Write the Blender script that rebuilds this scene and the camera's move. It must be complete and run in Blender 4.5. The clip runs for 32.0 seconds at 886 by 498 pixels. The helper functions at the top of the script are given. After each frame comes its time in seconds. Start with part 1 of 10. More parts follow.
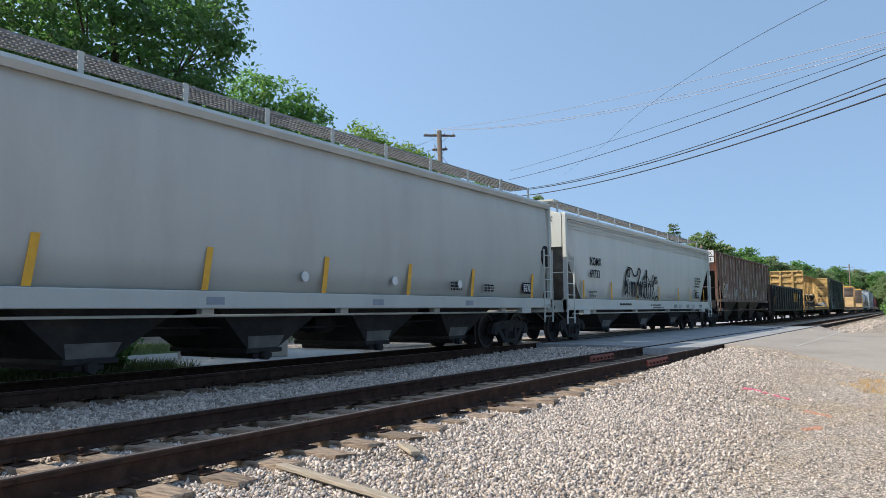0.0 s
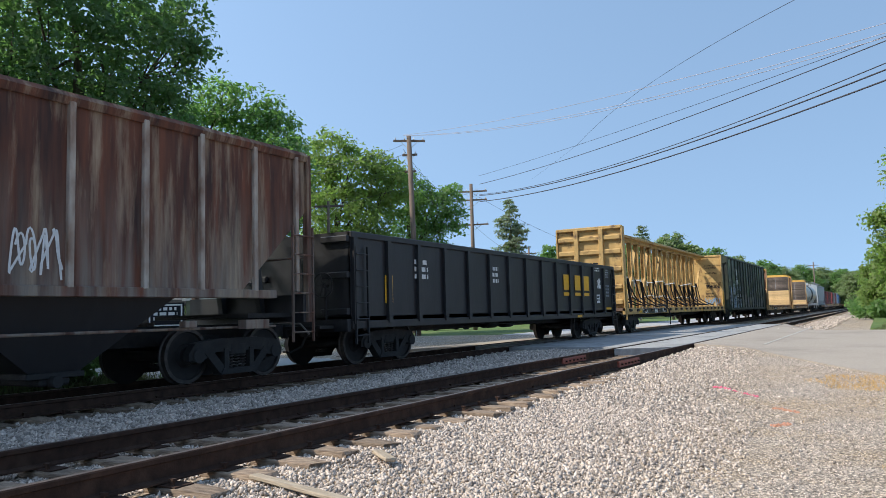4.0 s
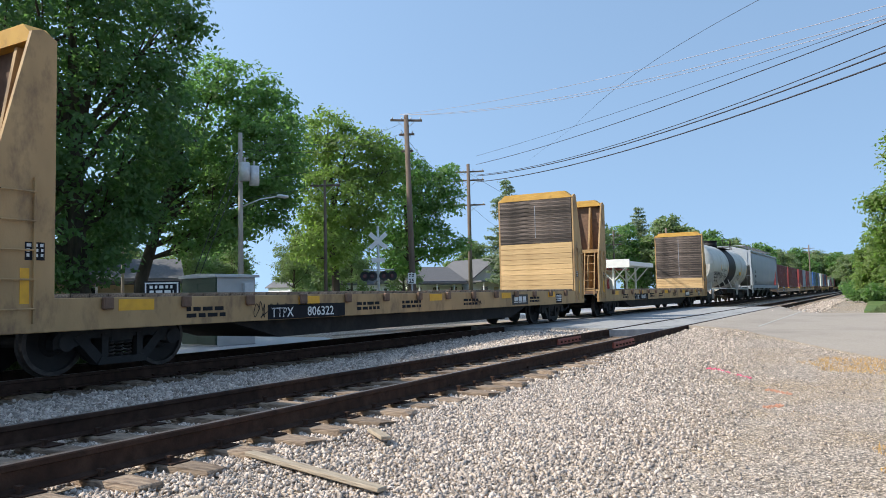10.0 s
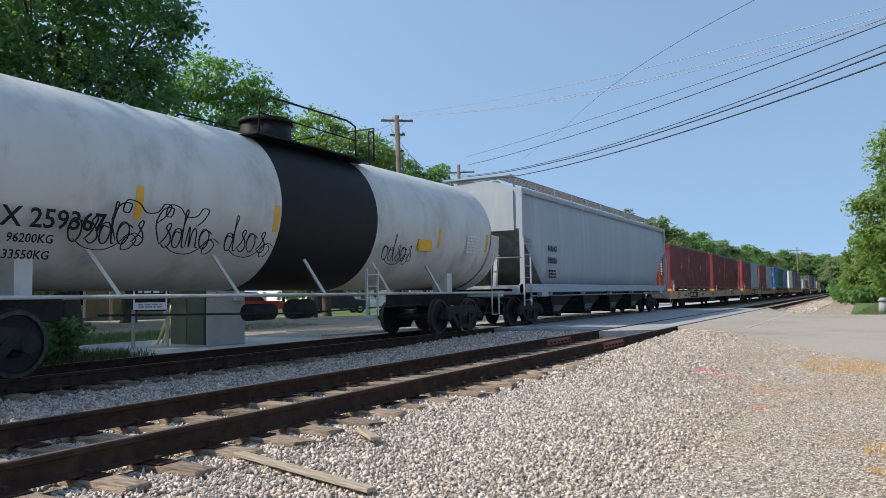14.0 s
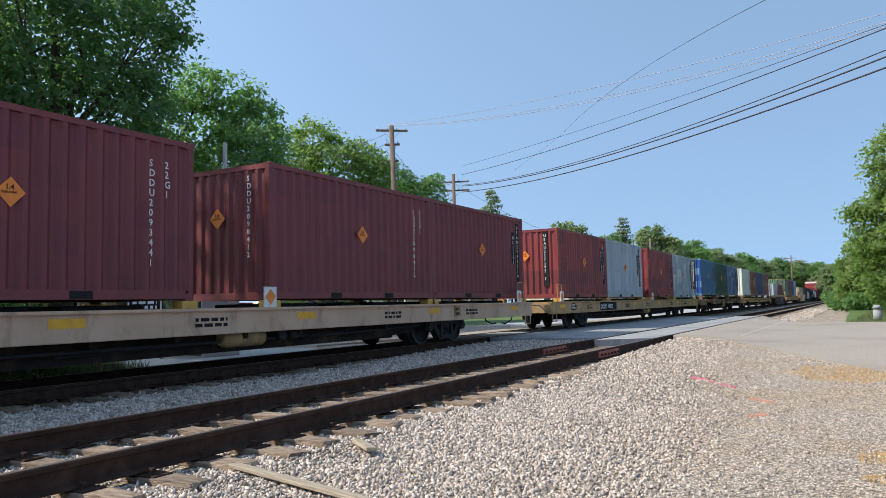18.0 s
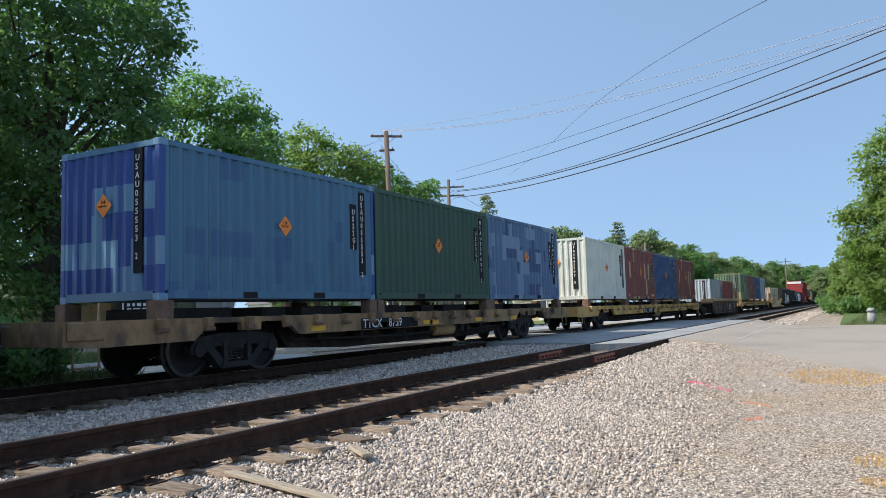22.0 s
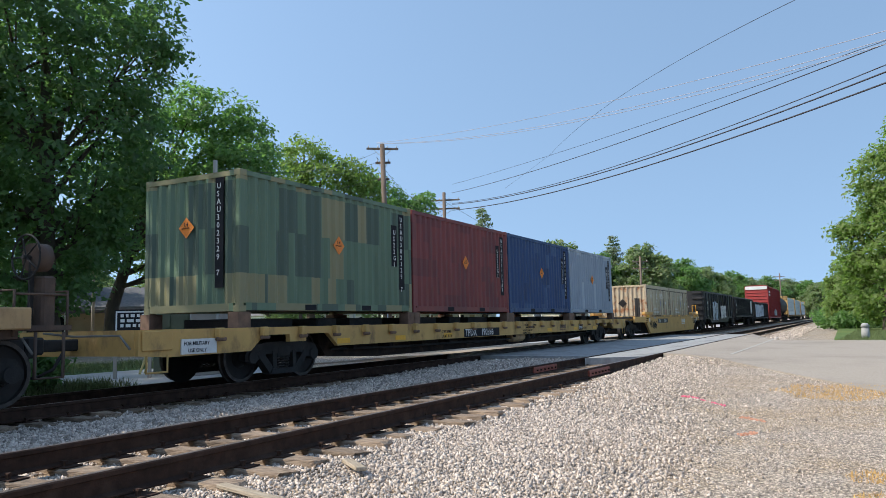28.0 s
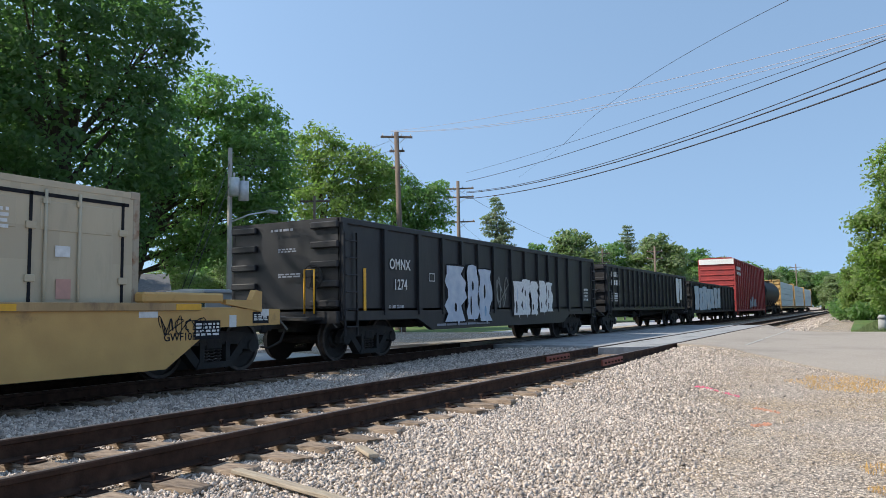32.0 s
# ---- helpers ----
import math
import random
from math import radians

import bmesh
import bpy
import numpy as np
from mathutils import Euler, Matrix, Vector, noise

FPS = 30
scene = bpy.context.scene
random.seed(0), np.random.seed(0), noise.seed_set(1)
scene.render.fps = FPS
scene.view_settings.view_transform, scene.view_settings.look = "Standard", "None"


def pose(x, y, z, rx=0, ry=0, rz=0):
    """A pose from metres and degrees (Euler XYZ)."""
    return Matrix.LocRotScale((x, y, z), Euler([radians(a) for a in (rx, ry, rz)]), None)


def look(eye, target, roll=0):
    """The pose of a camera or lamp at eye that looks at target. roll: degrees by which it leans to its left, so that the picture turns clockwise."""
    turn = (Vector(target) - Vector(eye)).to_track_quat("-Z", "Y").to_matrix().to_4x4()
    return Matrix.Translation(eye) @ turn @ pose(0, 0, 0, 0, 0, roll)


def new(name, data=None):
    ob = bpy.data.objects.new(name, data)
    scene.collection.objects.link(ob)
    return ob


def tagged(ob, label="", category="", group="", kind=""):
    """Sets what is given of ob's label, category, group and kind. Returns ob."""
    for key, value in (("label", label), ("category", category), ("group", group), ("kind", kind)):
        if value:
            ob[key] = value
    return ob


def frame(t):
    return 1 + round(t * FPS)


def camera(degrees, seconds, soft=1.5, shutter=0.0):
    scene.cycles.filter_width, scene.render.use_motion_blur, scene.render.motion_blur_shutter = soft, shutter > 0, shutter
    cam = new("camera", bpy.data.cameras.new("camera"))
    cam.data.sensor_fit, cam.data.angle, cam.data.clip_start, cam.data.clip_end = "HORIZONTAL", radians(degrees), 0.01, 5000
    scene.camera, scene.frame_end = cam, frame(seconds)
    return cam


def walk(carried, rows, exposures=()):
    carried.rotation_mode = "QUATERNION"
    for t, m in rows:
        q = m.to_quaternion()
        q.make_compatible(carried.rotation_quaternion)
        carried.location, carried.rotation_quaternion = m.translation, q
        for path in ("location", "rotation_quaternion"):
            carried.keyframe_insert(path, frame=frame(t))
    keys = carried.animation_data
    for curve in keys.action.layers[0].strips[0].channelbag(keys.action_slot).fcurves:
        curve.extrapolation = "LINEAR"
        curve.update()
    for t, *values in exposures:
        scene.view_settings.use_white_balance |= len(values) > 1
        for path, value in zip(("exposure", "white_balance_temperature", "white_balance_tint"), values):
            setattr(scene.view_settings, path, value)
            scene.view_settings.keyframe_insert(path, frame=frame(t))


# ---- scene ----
# The camera stands beside the track and pans a little; x runs along the track, y away from the eye, z = 0 is the rail's top.
cam = camera(61.04, 32.0, soft=0.6)
EYE = (0.0, 0.0, 1.0)
AIM = """0 32.200 4.699 -0.456;0.5 30.551 4.596 -0.483;1 29.654 4.573 -0.617;1.5 29.307 4.625 -0.860;2 29.398 4.701 -1.059;2.5 29.772 4.786 -1.290;3 30.004 4.884 -1.474;3.5 30.025 5.028 -1.597;5.5 29.927 5.089 -1.540;6 29.791 4.891 -1.338;6.5 29.829 4.636 -1.271;7 29.998 4.365 -1.209;7.5 30.099 4.057 -1.263;8 30.111 3.802 -1.323;8.5 30.043 3.683 -1.345;9 30.009 3.608 -1.307;9.5 29.963 3.542 -1.243;10 29.775 3.532 -1.191;10.5 29.711 3.451 -1.050;11 29.578 3.332 -0.924;11.5 29.211 3.257 -0.878;12 28.916 3.234 -0.925;12.5 28.951 3.241 -1.000;13 29.226 3.359 -1.138;13.5 29.239 3.489 -1.154;14 29.031 3.560 -0.998;14.5 28.963 3.730 -0.914;16.5 28.813 4.096 -1.185;17 28.906 4.173 -1.137;17.5 28.819 4.254 -1.298;18 28.648 4.275 -1.291;18.5 28.641 4.083 -1.148;19 28.639 3.957 -0.954;19.5 28.610 4.007 -0.940;20 28.543 4.198 -0.947;20.5 28.528 4.371 -1.036;21 28.511 4.405 -1.143;21.5 28.404 4.519 -1.319;22 28.273 4.673 -1.616;22.5 28.230 4.857 -1.732;23 28.102 5.057 -1.592;23.5 27.965 5.203 -1.434;24 27.894 5.357 -1.499;24.5 27.778 5.497 -1.611;25 27.652 5.654 -1.758;25.5 27.662 5.840 -1.774;27.5 27.811 5.785 -1.346;28 27.886 5.635 -1.294;28.5 28.030 5.408 -1.023;29 28.120 5.238 -1.046;29.5 28.214 5.161 -0.847;30 28.449 5.176 -0.711;30.5 28.663 5.168 -0.610;31 28.780 5.083 -0.668;31.5 28.885 4.905 -0.852;32 28.942 4.782 -0.867"""


def aim(yaw, pitch, roll):
    y, p = radians(yaw), radians(pitch)
    d = Vector((math.cos(y) * math.cos(p), math.sin(y) * math.cos(p), math.sin(p)))
    return look(EYE, Vector(EYE) + d, roll)


walk(cam, [(float(a), aim(float(b), float(c), float(d))) for a, b, c, d in (row.split() for row in AIM.split(";"))],
     [(0, 0.35), (4, 0.39), (6, 0.44), (10, 0.43), (10.7, 0.36), (13, 0.34), (14, 0.28), (17, 0.27), (18, 0.37), (22, 0.39), (23.5, 0.34), (25.5, 0.33), (27.5, 0.38), (32, 0.36)])

# ---- light: a morning sun behind the tree row, clear sky
SUN_DIR = Vector((-0.65, 0.85, 1.0)).normalized()
world = bpy.data.worlds.new("sky")
scene.world = world
world.use_nodes = True
wn = world.node_tree.nodes
sky = wn.new("ShaderNodeTexSky")
sky.sky_type = "NISHITA"
sky.sun_disc = False
sky.sun_elevation = math.asin(SUN_DIR.z)
sky.sun_rotation = math.atan2(SUN_DIR.x, SUN_DIR.y)
sky.altitude, sky.air_density, sky.dust_density, sky.ozone_density = 300, 1.2, 0.8, 2.2
bg = wn["Background"]
bg.inputs[1].default_value = 0.23
# clear dry air: the sky keeps its blue down to the horizon
wtc, wup, wnm = wn.new("ShaderNodeTexCoord"), wn.new("ShaderNodeVectorMath"), wn.new("ShaderNodeVectorMath")
wup.operation, wnm.operation = "ADD", "NORMALIZE"
wup.inputs[1].default_value = (0, 0, 0.46)
wl = world.node_tree.links
wl.new(wtc.outputs["Generated"], wup.inputs[0])
wl.new(wup.outputs[0], wnm.inputs[0])
wl.new(wnm.outputs[0], sky.inputs[0])
wtint = wn.new("ShaderNodeMixRGB")
wtint.blend_type = "MULTIPLY"
wtint.inputs[0].default_value, wtint.inputs[2].default_value = 1.0, (1.04, 1.0, 0.885, 1)
wl.new(sky.outputs[0], wtint.inputs[1])
wl.new(wtint.outputs[0], bg.inputs[0])
sun = new("sun", bpy.data.lights.new("sun", "SUN"))
sun.data.energy, sun.data.angle, sun.data.color = 4.1, radians(0.5), (1.0, 0.93, 0.82)
sun.matrix_world = look(SUN_DIR * 50, (0, 0, 0))

# ---- materials


def mat(name, c1, c2=None, rough=0.7, metal=0.0, scale=6.0, detail=6.0, bump=0.15, bscale=40.0, dirt=None, dscale=0.8, dlow=0.5, dhigh=0.7,
        stretch=(1, 1, 1), spec=0.5, rnd=0.0, trans=0.0, span=(0.3, 0.7)):
    """A surface of two mixed tones, stains of a third at a larger scale, and fine relief."""
    m = bpy.data.materials.new(name)
    m.use_nodes = True
    n, l = m.node_tree.nodes, m.node_tree.links
    p = n["Principled BSDF"]
    p.inputs["Roughness"].default_value, p.inputs["Metallic"].default_value = rough, metal
    p.inputs["Specular IOR Level"].default_value = spec
    tc = n.new("ShaderNodeTexCoord")
    mp = n.new("ShaderNodeMapping")
    mp.inputs["Scale"].default_value = stretch
    l.new(tc.outputs["Object"], mp.inputs[0])
    tx = n.new("ShaderNodeTexNoise")
    tx.inputs["Scale"].default_value, tx.inputs["Detail"].default_value = scale, detail
    l.new(mp.outputs[0], tx.inputs[0])
    c2 = c2 or tuple(v * 0.75 for v in c1)
    ramp = n.new("ShaderNodeValToRGB")
    ramp.color_ramp.elements[0].position, ramp.color_ramp.elements[1].position = span
    ramp.color_ramp.elements[0].color, ramp.color_ramp.elements[1].color = (*c2, 1), (*c1, 1)
    l.new(tx.outputs[0], ramp.inputs[0])
    out = ramp.outputs[0]
    if dirt:
        t2 = n.new("ShaderNodeTexNoise")
        t2.inputs["Scale"].default_value, t2.inputs["Detail"].default_value, t2.inputs["Roughness"].default_value = dscale, 9, 0.65
        l.new(mp.outputs[0], t2.inputs[0])
        r2 = n.new("ShaderNodeMapRange")
        r2.inputs[1].default_value, r2.inputs[2].default_value = dlow, dhigh
        l.new(t2.outputs[0], r2.inputs[0])
        mx = n.new("ShaderNodeMixRGB")
        mx.inputs[2].default_value = (*dirt, 1)
        l.new(r2.outputs[0], mx.inputs[0])
        l.new(out, mx.inputs[1])
        out = mx.outputs[0]
    if rnd:
        oi = n.new("ShaderNodeObjectInfo")
        geo = n.new("ShaderNodeNewGeometry")
        add = n.new("ShaderNodeMath")
        add.operation = "ADD"
        l.new(oi.outputs["Random"], add.inputs[0])
        l.new(geo.outputs["Random Per Island"], add.inputs[1])
        fr = n.new("ShaderNodeMath")
        fr.operation = "FRACT"
        l.new(add.outputs[0], fr.inputs[0])
        mr = n.new("ShaderNodeMapRange")
        mr.inputs[3].default_value, mr.inputs[4].default_value = 1 - rnd, 1 + rnd
        l.new(fr.outputs[0], mr.inputs[0])
        hs = n.new("ShaderNodeHueSaturation")
        l.new(mr.outputs[0], hs.inputs["Value"])
        l.new(out, hs.inputs["Color"])
        out = hs.outputs[0]
    l.new(out, p.inputs["Base Color"])
    if bump:
        t3 = n.new("ShaderNodeTexNoise")
        t3.inputs["Scale"].default_value, t3.inputs["Detail"].default_value = bscale, 5
        l.new(mp.outputs[0], t3.inputs[0])
        bp = n.new("ShaderNodeBump")
        bp.inputs["Strength"].default_value, bp.inputs["Distance"].default_value = bump, 0.02
        l.new(t3.outputs[0], bp.inputs["Height"])
        l.new(bp.outputs[0], p.inputs["Normal"])
    if trans:
        p.inputs["Transmission Weight"].default_value = trans
    return m


# ---- mesh helpers


def box(bm, x0, x1, y0, y1, z0, z1, bevel=0.0):
    """A box, with bevelled edges where asked, added to bm."""
    c = [(x, y, z) for x in (x0, x1) for y in (y0, y1) for z in (z0, z1)]
    v = [bm.verts.new(p) for p in c]
    fs = [bm.faces.new([v[i] for i in q]) for q in ((0, 1, 3, 2), (4, 6, 7, 5), (0, 4, 5, 1), (2, 3, 7, 6), (0, 2, 6, 4), (1, 5, 7, 3))]
    if bevel:
        bmesh.ops.bevel(bm, geom=list({e for f in fs for e in f.edges}), offset=bevel, segments=1, affect="EDGES")
    return bm


def bx(x0, x1, y0, y1, z0, z1, bevel=0.0):
    return box(bmesh.new(), x0, x1, y0, y1, z0, z1, bevel)


def bar(bm, a, b, w, h=None):
    """A square bar from a to b."""
    h = h or w
    a, b = Vector(a), Vector(b)
    d = (b - a).normalized()
    s = d.cross(Vector((0, 0, 1)))
    s = s.normalized() if s.length > 0.01 else Vector((0, 1, 0))
    u = s.cross(d).normalized()
    v = []
    for p in (a, b):
        for i, j in ((-1, -1), (1, -1), (1, 1), (-1, 1)):
            v.append(bm.verts.new(p + s * i * w / 2 + u * j * h / 2))
    for q in ((3, 2, 1, 0), (4, 5, 6, 7), (0, 1, 5, 4), (1, 2, 6, 5), (2, 3, 7, 6), (3, 0, 4, 7)):
        bm.faces.new([v[i] for i in q])
    return bm


def rod(bm, a, b, r, n=8, r2=None, caps=True):
    """A round bar or cone from a to b."""
    a, b = Vector(a), Vector(b)
    d = (b - a).normalized()
    s = d.cross(Vector((0, 0, 1)))
    s = s.normalized() if s.length > 0.01 else Vector((1, 0, 0))
    u = s.cross(d)
    r2 = r if r2 is None else r2
    rings = []
    for p, rr in ((a, r), (b, r2)):
        rings.append([bm.verts.new(p + (s * math.cos(k * math.tau / n) + u * math.sin(k * math.tau / n)) * rr) for k in range(n)])
    for k in range(n):
        f = bm.faces.new((rings[0][k], rings[1][k], rings[1][(k + 1) % n], rings[0][(k + 1) % n]))
        f.smooth = n > 6
    if caps:
        bm.faces.new(rings[0])
        bm.faces.new(rings[1][::-1])
    return bm


def path(bm, pts, r, n=6):
    return tube(bm, pts, r, n)


def tube(bm, pts, r, n=5):
    """One connected round tube through the points."""
    pts = [Vector(p) for p in pts]
    rings = []
    for i, p in enumerate(pts):
        d = (pts[min(i + 1, len(pts) - 1)] - pts[max(i - 1, 0)]).normalized()
        s = d.cross(Vector((0, 0, 1)))
        s = s.normalized() if s.length > 0.01 else Vector((1, 0, 0))
        u = s.cross(d)
        rings.append([bm.verts.new(p + (s * math.cos(k * math.tau / n) + u * math.sin(k * math.tau / n)) * r) for k in range(n)])
    for a, b in zip(rings, rings[1:]):
        for k in range(n):
            bm.faces.new((a[k], b[k], b[(k + 1) % n], a[(k + 1) % n])).smooth = True
    bm.faces.new(rings[0])
    bm.faces.new(rings[-1][::-1])
    return bm


def extrude_x(bm, prof, x0, x1, caps=True, smooth=False):
    """A closed outline of (y, z) points drawn out along x."""
    a = [bm.verts.new((x0, y, z)) for y, z in prof]
    b = [bm.verts.new((x1, y, z)) for y, z in prof]
    k = len(prof)
    for i in range(k):
        f = bm.faces.new((a[i], a[(i + 1) % k], b[(i + 1) % k], b[i]))
        f.smooth = smooth
    if caps:
        bm.faces.new(a[::-1])
        bm.faces.new(b)
    return bm


def extrude_y(bm, prof, y0, y1):
    """A closed outline of (x, z) points drawn out along y."""
    a = [bm.verts.new((x, y0, z)) for x, z in prof]
    b = [bm.verts.new((x, y1, z)) for x, z in prof]
    k = len(prof)
    for i in range(k):
        bm.faces.new((a[i], a[(i + 1) % k], b[(i + 1) % k], b[i]))
    bm.faces.new(a[::-1])
    bm.faces.new(b)
    return bm


def mesh_of(bm, name):
    bmesh.ops.recalc_face_normals(bm, faces=bm.faces)
    me = bpy.data.meshes.new(name)
    bm.to_mesh(me)
    bm.free()
    return me


def part(name, bm, material, parent, label="", at=None):
    """One mesh object under a thing or a part."""
    me = bm if isinstance(bm, bpy.types.Mesh) else mesh_of(bm, name)
    if not me.materials:
        me.materials.append(material)
    ob = new(name, me)
    ob.parent = parent
    if at is not None:
        ob.matrix_basis = at if isinstance(at, Matrix) else Matrix.Translation(at)
    if label:
        ob["label"] = label
    return ob


def thing(name, at, label, category, group="", kind=""):
    ob = new(name)
    ob.empty_display_size = 0.2
    ob.matrix_basis = at if isinstance(at, Matrix) else Matrix.Translation(at)
    return tagged(ob, label, category, group, kind)


def solid(name, bm, material, label="", category="", group="", kind="", at=None):
    """A thing of one mesh."""
    me = bm if isinstance(bm, bpy.types.Mesh) else mesh_of(bm, name)
    if not me.materials:
        me.materials.append(material)
    ob = new(name, me)
    if at is not None:
        ob.matrix_basis = at if isinstance(at, Matrix) else Matrix.Translation(at)
    return tagged(ob, label, category, group, kind)


def raw_mesh(name, verts, faces, material=None, smooth=False):
    """A mesh from computed arrays; faces all of one size."""
    verts, faces = np.asarray(verts, np.float32), np.asarray(faces, np.int32)
    me = bpy.data.meshes.new(name)
    me.vertices.add(len(verts))
    me.vertices.foreach_set("co", verts.ravel())
    n, k = faces.shape
    me.loops.add(n * k)
    me.loops.foreach_set("vertex_index", faces.ravel())
    me.polygons.add(n)
    me.polygons.foreach_set("loop_start", np.arange(0, n * k, k, dtype=np.int32))
    if smooth:
        me.polygons.foreach_set("use_smooth", np.ones(n, bool))
    me.update(calc_edges=True)
    if material:
        me.materials.append(material)
    return me


SIDE = pose(0, 0, 0, 90)  # turns lettering to face -y, reading along +x
FRONT = pose(0, 0, 0, 90, 0, -90)  # faces -x, reading along -y

# ---- the setting: ground, tracks, crossing
Y1, Y2, HALF = 5.52, 10.668, 0.7525  # the centre lines of the two tracks, half the distance between railheads
grass_m = mat("grass_m", (0.10, 0.17, 0.035), (0.055, 0.10, 0.02), 0.9, scale=3, bump=0.6, bscale=25, dirt=(0.20, 0.19, 0.06), dscale=0.15, dlow=0.5, dhigh=0.8)


def gravel_mat(name, tones, tan, size):
    """Crushed stone underfoot: each stone its own tone, the shade of the gaps painted in between, tan earth showing
    through in patches.
    """
    m = mat(name, tones[1], tones[0], 0.95, scale=9, bump=0, span=(0.35, 0.65), dirt=tan, dscale=0.42, dlow=0.47, dhigh=0.68)
    n, l = m.node_tree.nodes, m.node_tree.links
    p = n["Principled BSDF"]
    old = p.inputs["Base Color"].links[0].from_socket
    tc = n.new("ShaderNodeTexCoord")
    hs, relief = n.new("ShaderNodeMixRGB"), None
    hs.blend_type, hs.inputs[0].default_value = "MULTIPLY", 1.0
    total = None
    for k, sc in enumerate((1 / size, 2.3 / size)):
        vo = n.new("ShaderNodeTexVoronoi")
        vo.inputs["Scale"].default_value = sc
        l.new(tc.outputs["Object"], vo.inputs["Vector"])
        cell = n.new("ShaderNodeMapRange")
        cell.inputs[3].default_value, cell.inputs[4].default_value = (0.55, 1.5) if k == 0 else (0.75, 1.25)
        sep = n.new("ShaderNodeSeparateColor")
        l.new(vo.outputs["Color"], sep.inputs[0])
        l.new(sep.outputs[0], cell.inputs[0])
        # crevice shade put into the colour: darker away from each cell's centre
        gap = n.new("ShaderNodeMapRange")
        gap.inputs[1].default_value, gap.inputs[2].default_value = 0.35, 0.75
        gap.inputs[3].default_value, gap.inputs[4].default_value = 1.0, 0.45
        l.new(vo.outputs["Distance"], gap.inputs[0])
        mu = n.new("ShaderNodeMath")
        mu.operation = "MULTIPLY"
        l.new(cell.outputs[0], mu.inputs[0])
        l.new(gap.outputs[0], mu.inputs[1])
        if total is None:
            total, relief = mu, vo
        else:
            m2 = n.new("ShaderNodeMath")
            m2.operation = "MULTIPLY"
            l.new(total.outputs[0], m2.inputs[0])
            l.new(mu.outputs[0], m2.inputs[1])
            total = m2
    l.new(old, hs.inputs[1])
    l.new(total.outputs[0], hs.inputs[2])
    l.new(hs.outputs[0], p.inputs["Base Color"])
    bp = n.new("ShaderNodeBump")
    bp.invert = True
    bp.inputs["Strength"].default_value, bp.inputs["Distance"].default_value = 0.5, 0.010
    l.new(relief.outputs["Distance"], bp.inputs["Height"])
    l.new(bp.outputs[0], p.inputs["Normal"])
    return m


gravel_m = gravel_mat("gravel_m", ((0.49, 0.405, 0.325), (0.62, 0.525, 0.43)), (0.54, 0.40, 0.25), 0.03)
asphalt_m = mat("asphalt_m", (0.38, 0.33, 0.275), (0.30, 0.26, 0.215), 0.9, scale=25, bump=0.3, bscale=120, dirt=(0.25, 0.215, 0.18), dscale=0.25, dlow=0.5, dhigh=0.7)
rail_m = mat("rail_m", (0.060, 0.032, 0.022), (0.030, 0.018, 0.013), 0.92, 0.0, scale=9, bump=0.25, bscale=60, spec=0.2, dirt=(0.085, 0.05, 0.034), dscale=3.0, dlow=0.5, dhigh=0.75)
railtop_m = mat("railtop_m", (0.30, 0.25, 0.22), (0.16, 0.12, 0.10), 0.45, 0.7, scale=5, bump=0.05)
tie_m = mat("tie_m", (0.40, 0.30, 0.21), (0.15, 0.105, 0.075), 0.9, scale=7, stretch=(6, 1, 6), bump=0.7, bscale=14, rnd=0.3, dirt=(0.10, 0.07, 0.05), dscale=2.5, dlow=0.52, dhigh=0.7)
stone_m = mat("stone_m", (0.60, 0.51, 0.435), (0.36, 0.30, 0.25), 0.9, scale=25, bump=0.25, rnd=0.52)


def ground_z(x, y):
    """The lie of the land: level with the sleepers along the tracks, a little lower about the eye."""
    d = np.minimum(np.abs(y - Y1), np.abs(y - Y2))
    z = np.where((y > Y1) & (y < Y2), -0.265, -0.255 - 0.25 * np.clip((d - 1.35) / 3.0, 0, 1) ** 0.8)
    lift = np.clip((x - 12) / 9, 0, 1) * np.clip((45 - x) / 8, 0, 1)
    z = z + (-0.05 - z) * lift * (np.abs(d) > 1.0) * 0.8
    return z


def ground_sheet():
    xs = np.concatenate([[-3000, -800, -300, -120, -60], np.arange(-30, 60, 0.5), [62, 66, 72, 80, 95, 120, 170, 260, 400, 800, 3000]])
    ys = np.concatenate([[-3000, -800, -300, -100, -50, -30], np.arange(-20, 26, 0.5), [30, 36, 45, 60, 90, 150, 300, 800, 3000]])
    gx, gy = np.meshgrid(xs, ys, indexing="ij")
    gz = ground_z(gx, gy)
    nx, ny = gx.shape
    v = np.stack([gx, gy, gz], -1).reshape(-1, 3)
    i, j = np.meshgrid(np.arange(nx - 1), np.arange(ny - 1), indexing="ij")
    a = (i * ny + j).ravel()
    return v, np.stack([a, a + ny, a + ny + 1, a + 1], -1)


gv, gf = ground_sheet()
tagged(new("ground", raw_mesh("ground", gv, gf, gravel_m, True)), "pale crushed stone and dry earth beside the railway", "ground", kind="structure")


def rail(name, y, x0, x1):
    """A flat-bottomed rail: foot, web and head, with a polished running band."""
    prof = [(-.075, -.185), (.075, -.185), (.075, -.172), (.012, -.155), (.01, -.05), (.036, -.04), (.036, -.008), (.028, 0), (-.028, 0), (-.036, -.008), (-.036, -.04), (-.01, -.05), (-.012, -.155), (-.075, -.172)]
    ob = solid(name, extrude_x(bmesh.new(), prof, x0, x1), rail_m, "rust-brown steel running rail spiked to wooden sleepers", "rail", "rails", at=(0, y, 0))
    part("running_band", bx(x0, x1, -.022, .022, -.004, .0025), railtop_m, ob, "worn, shiny rail top")
    return ob


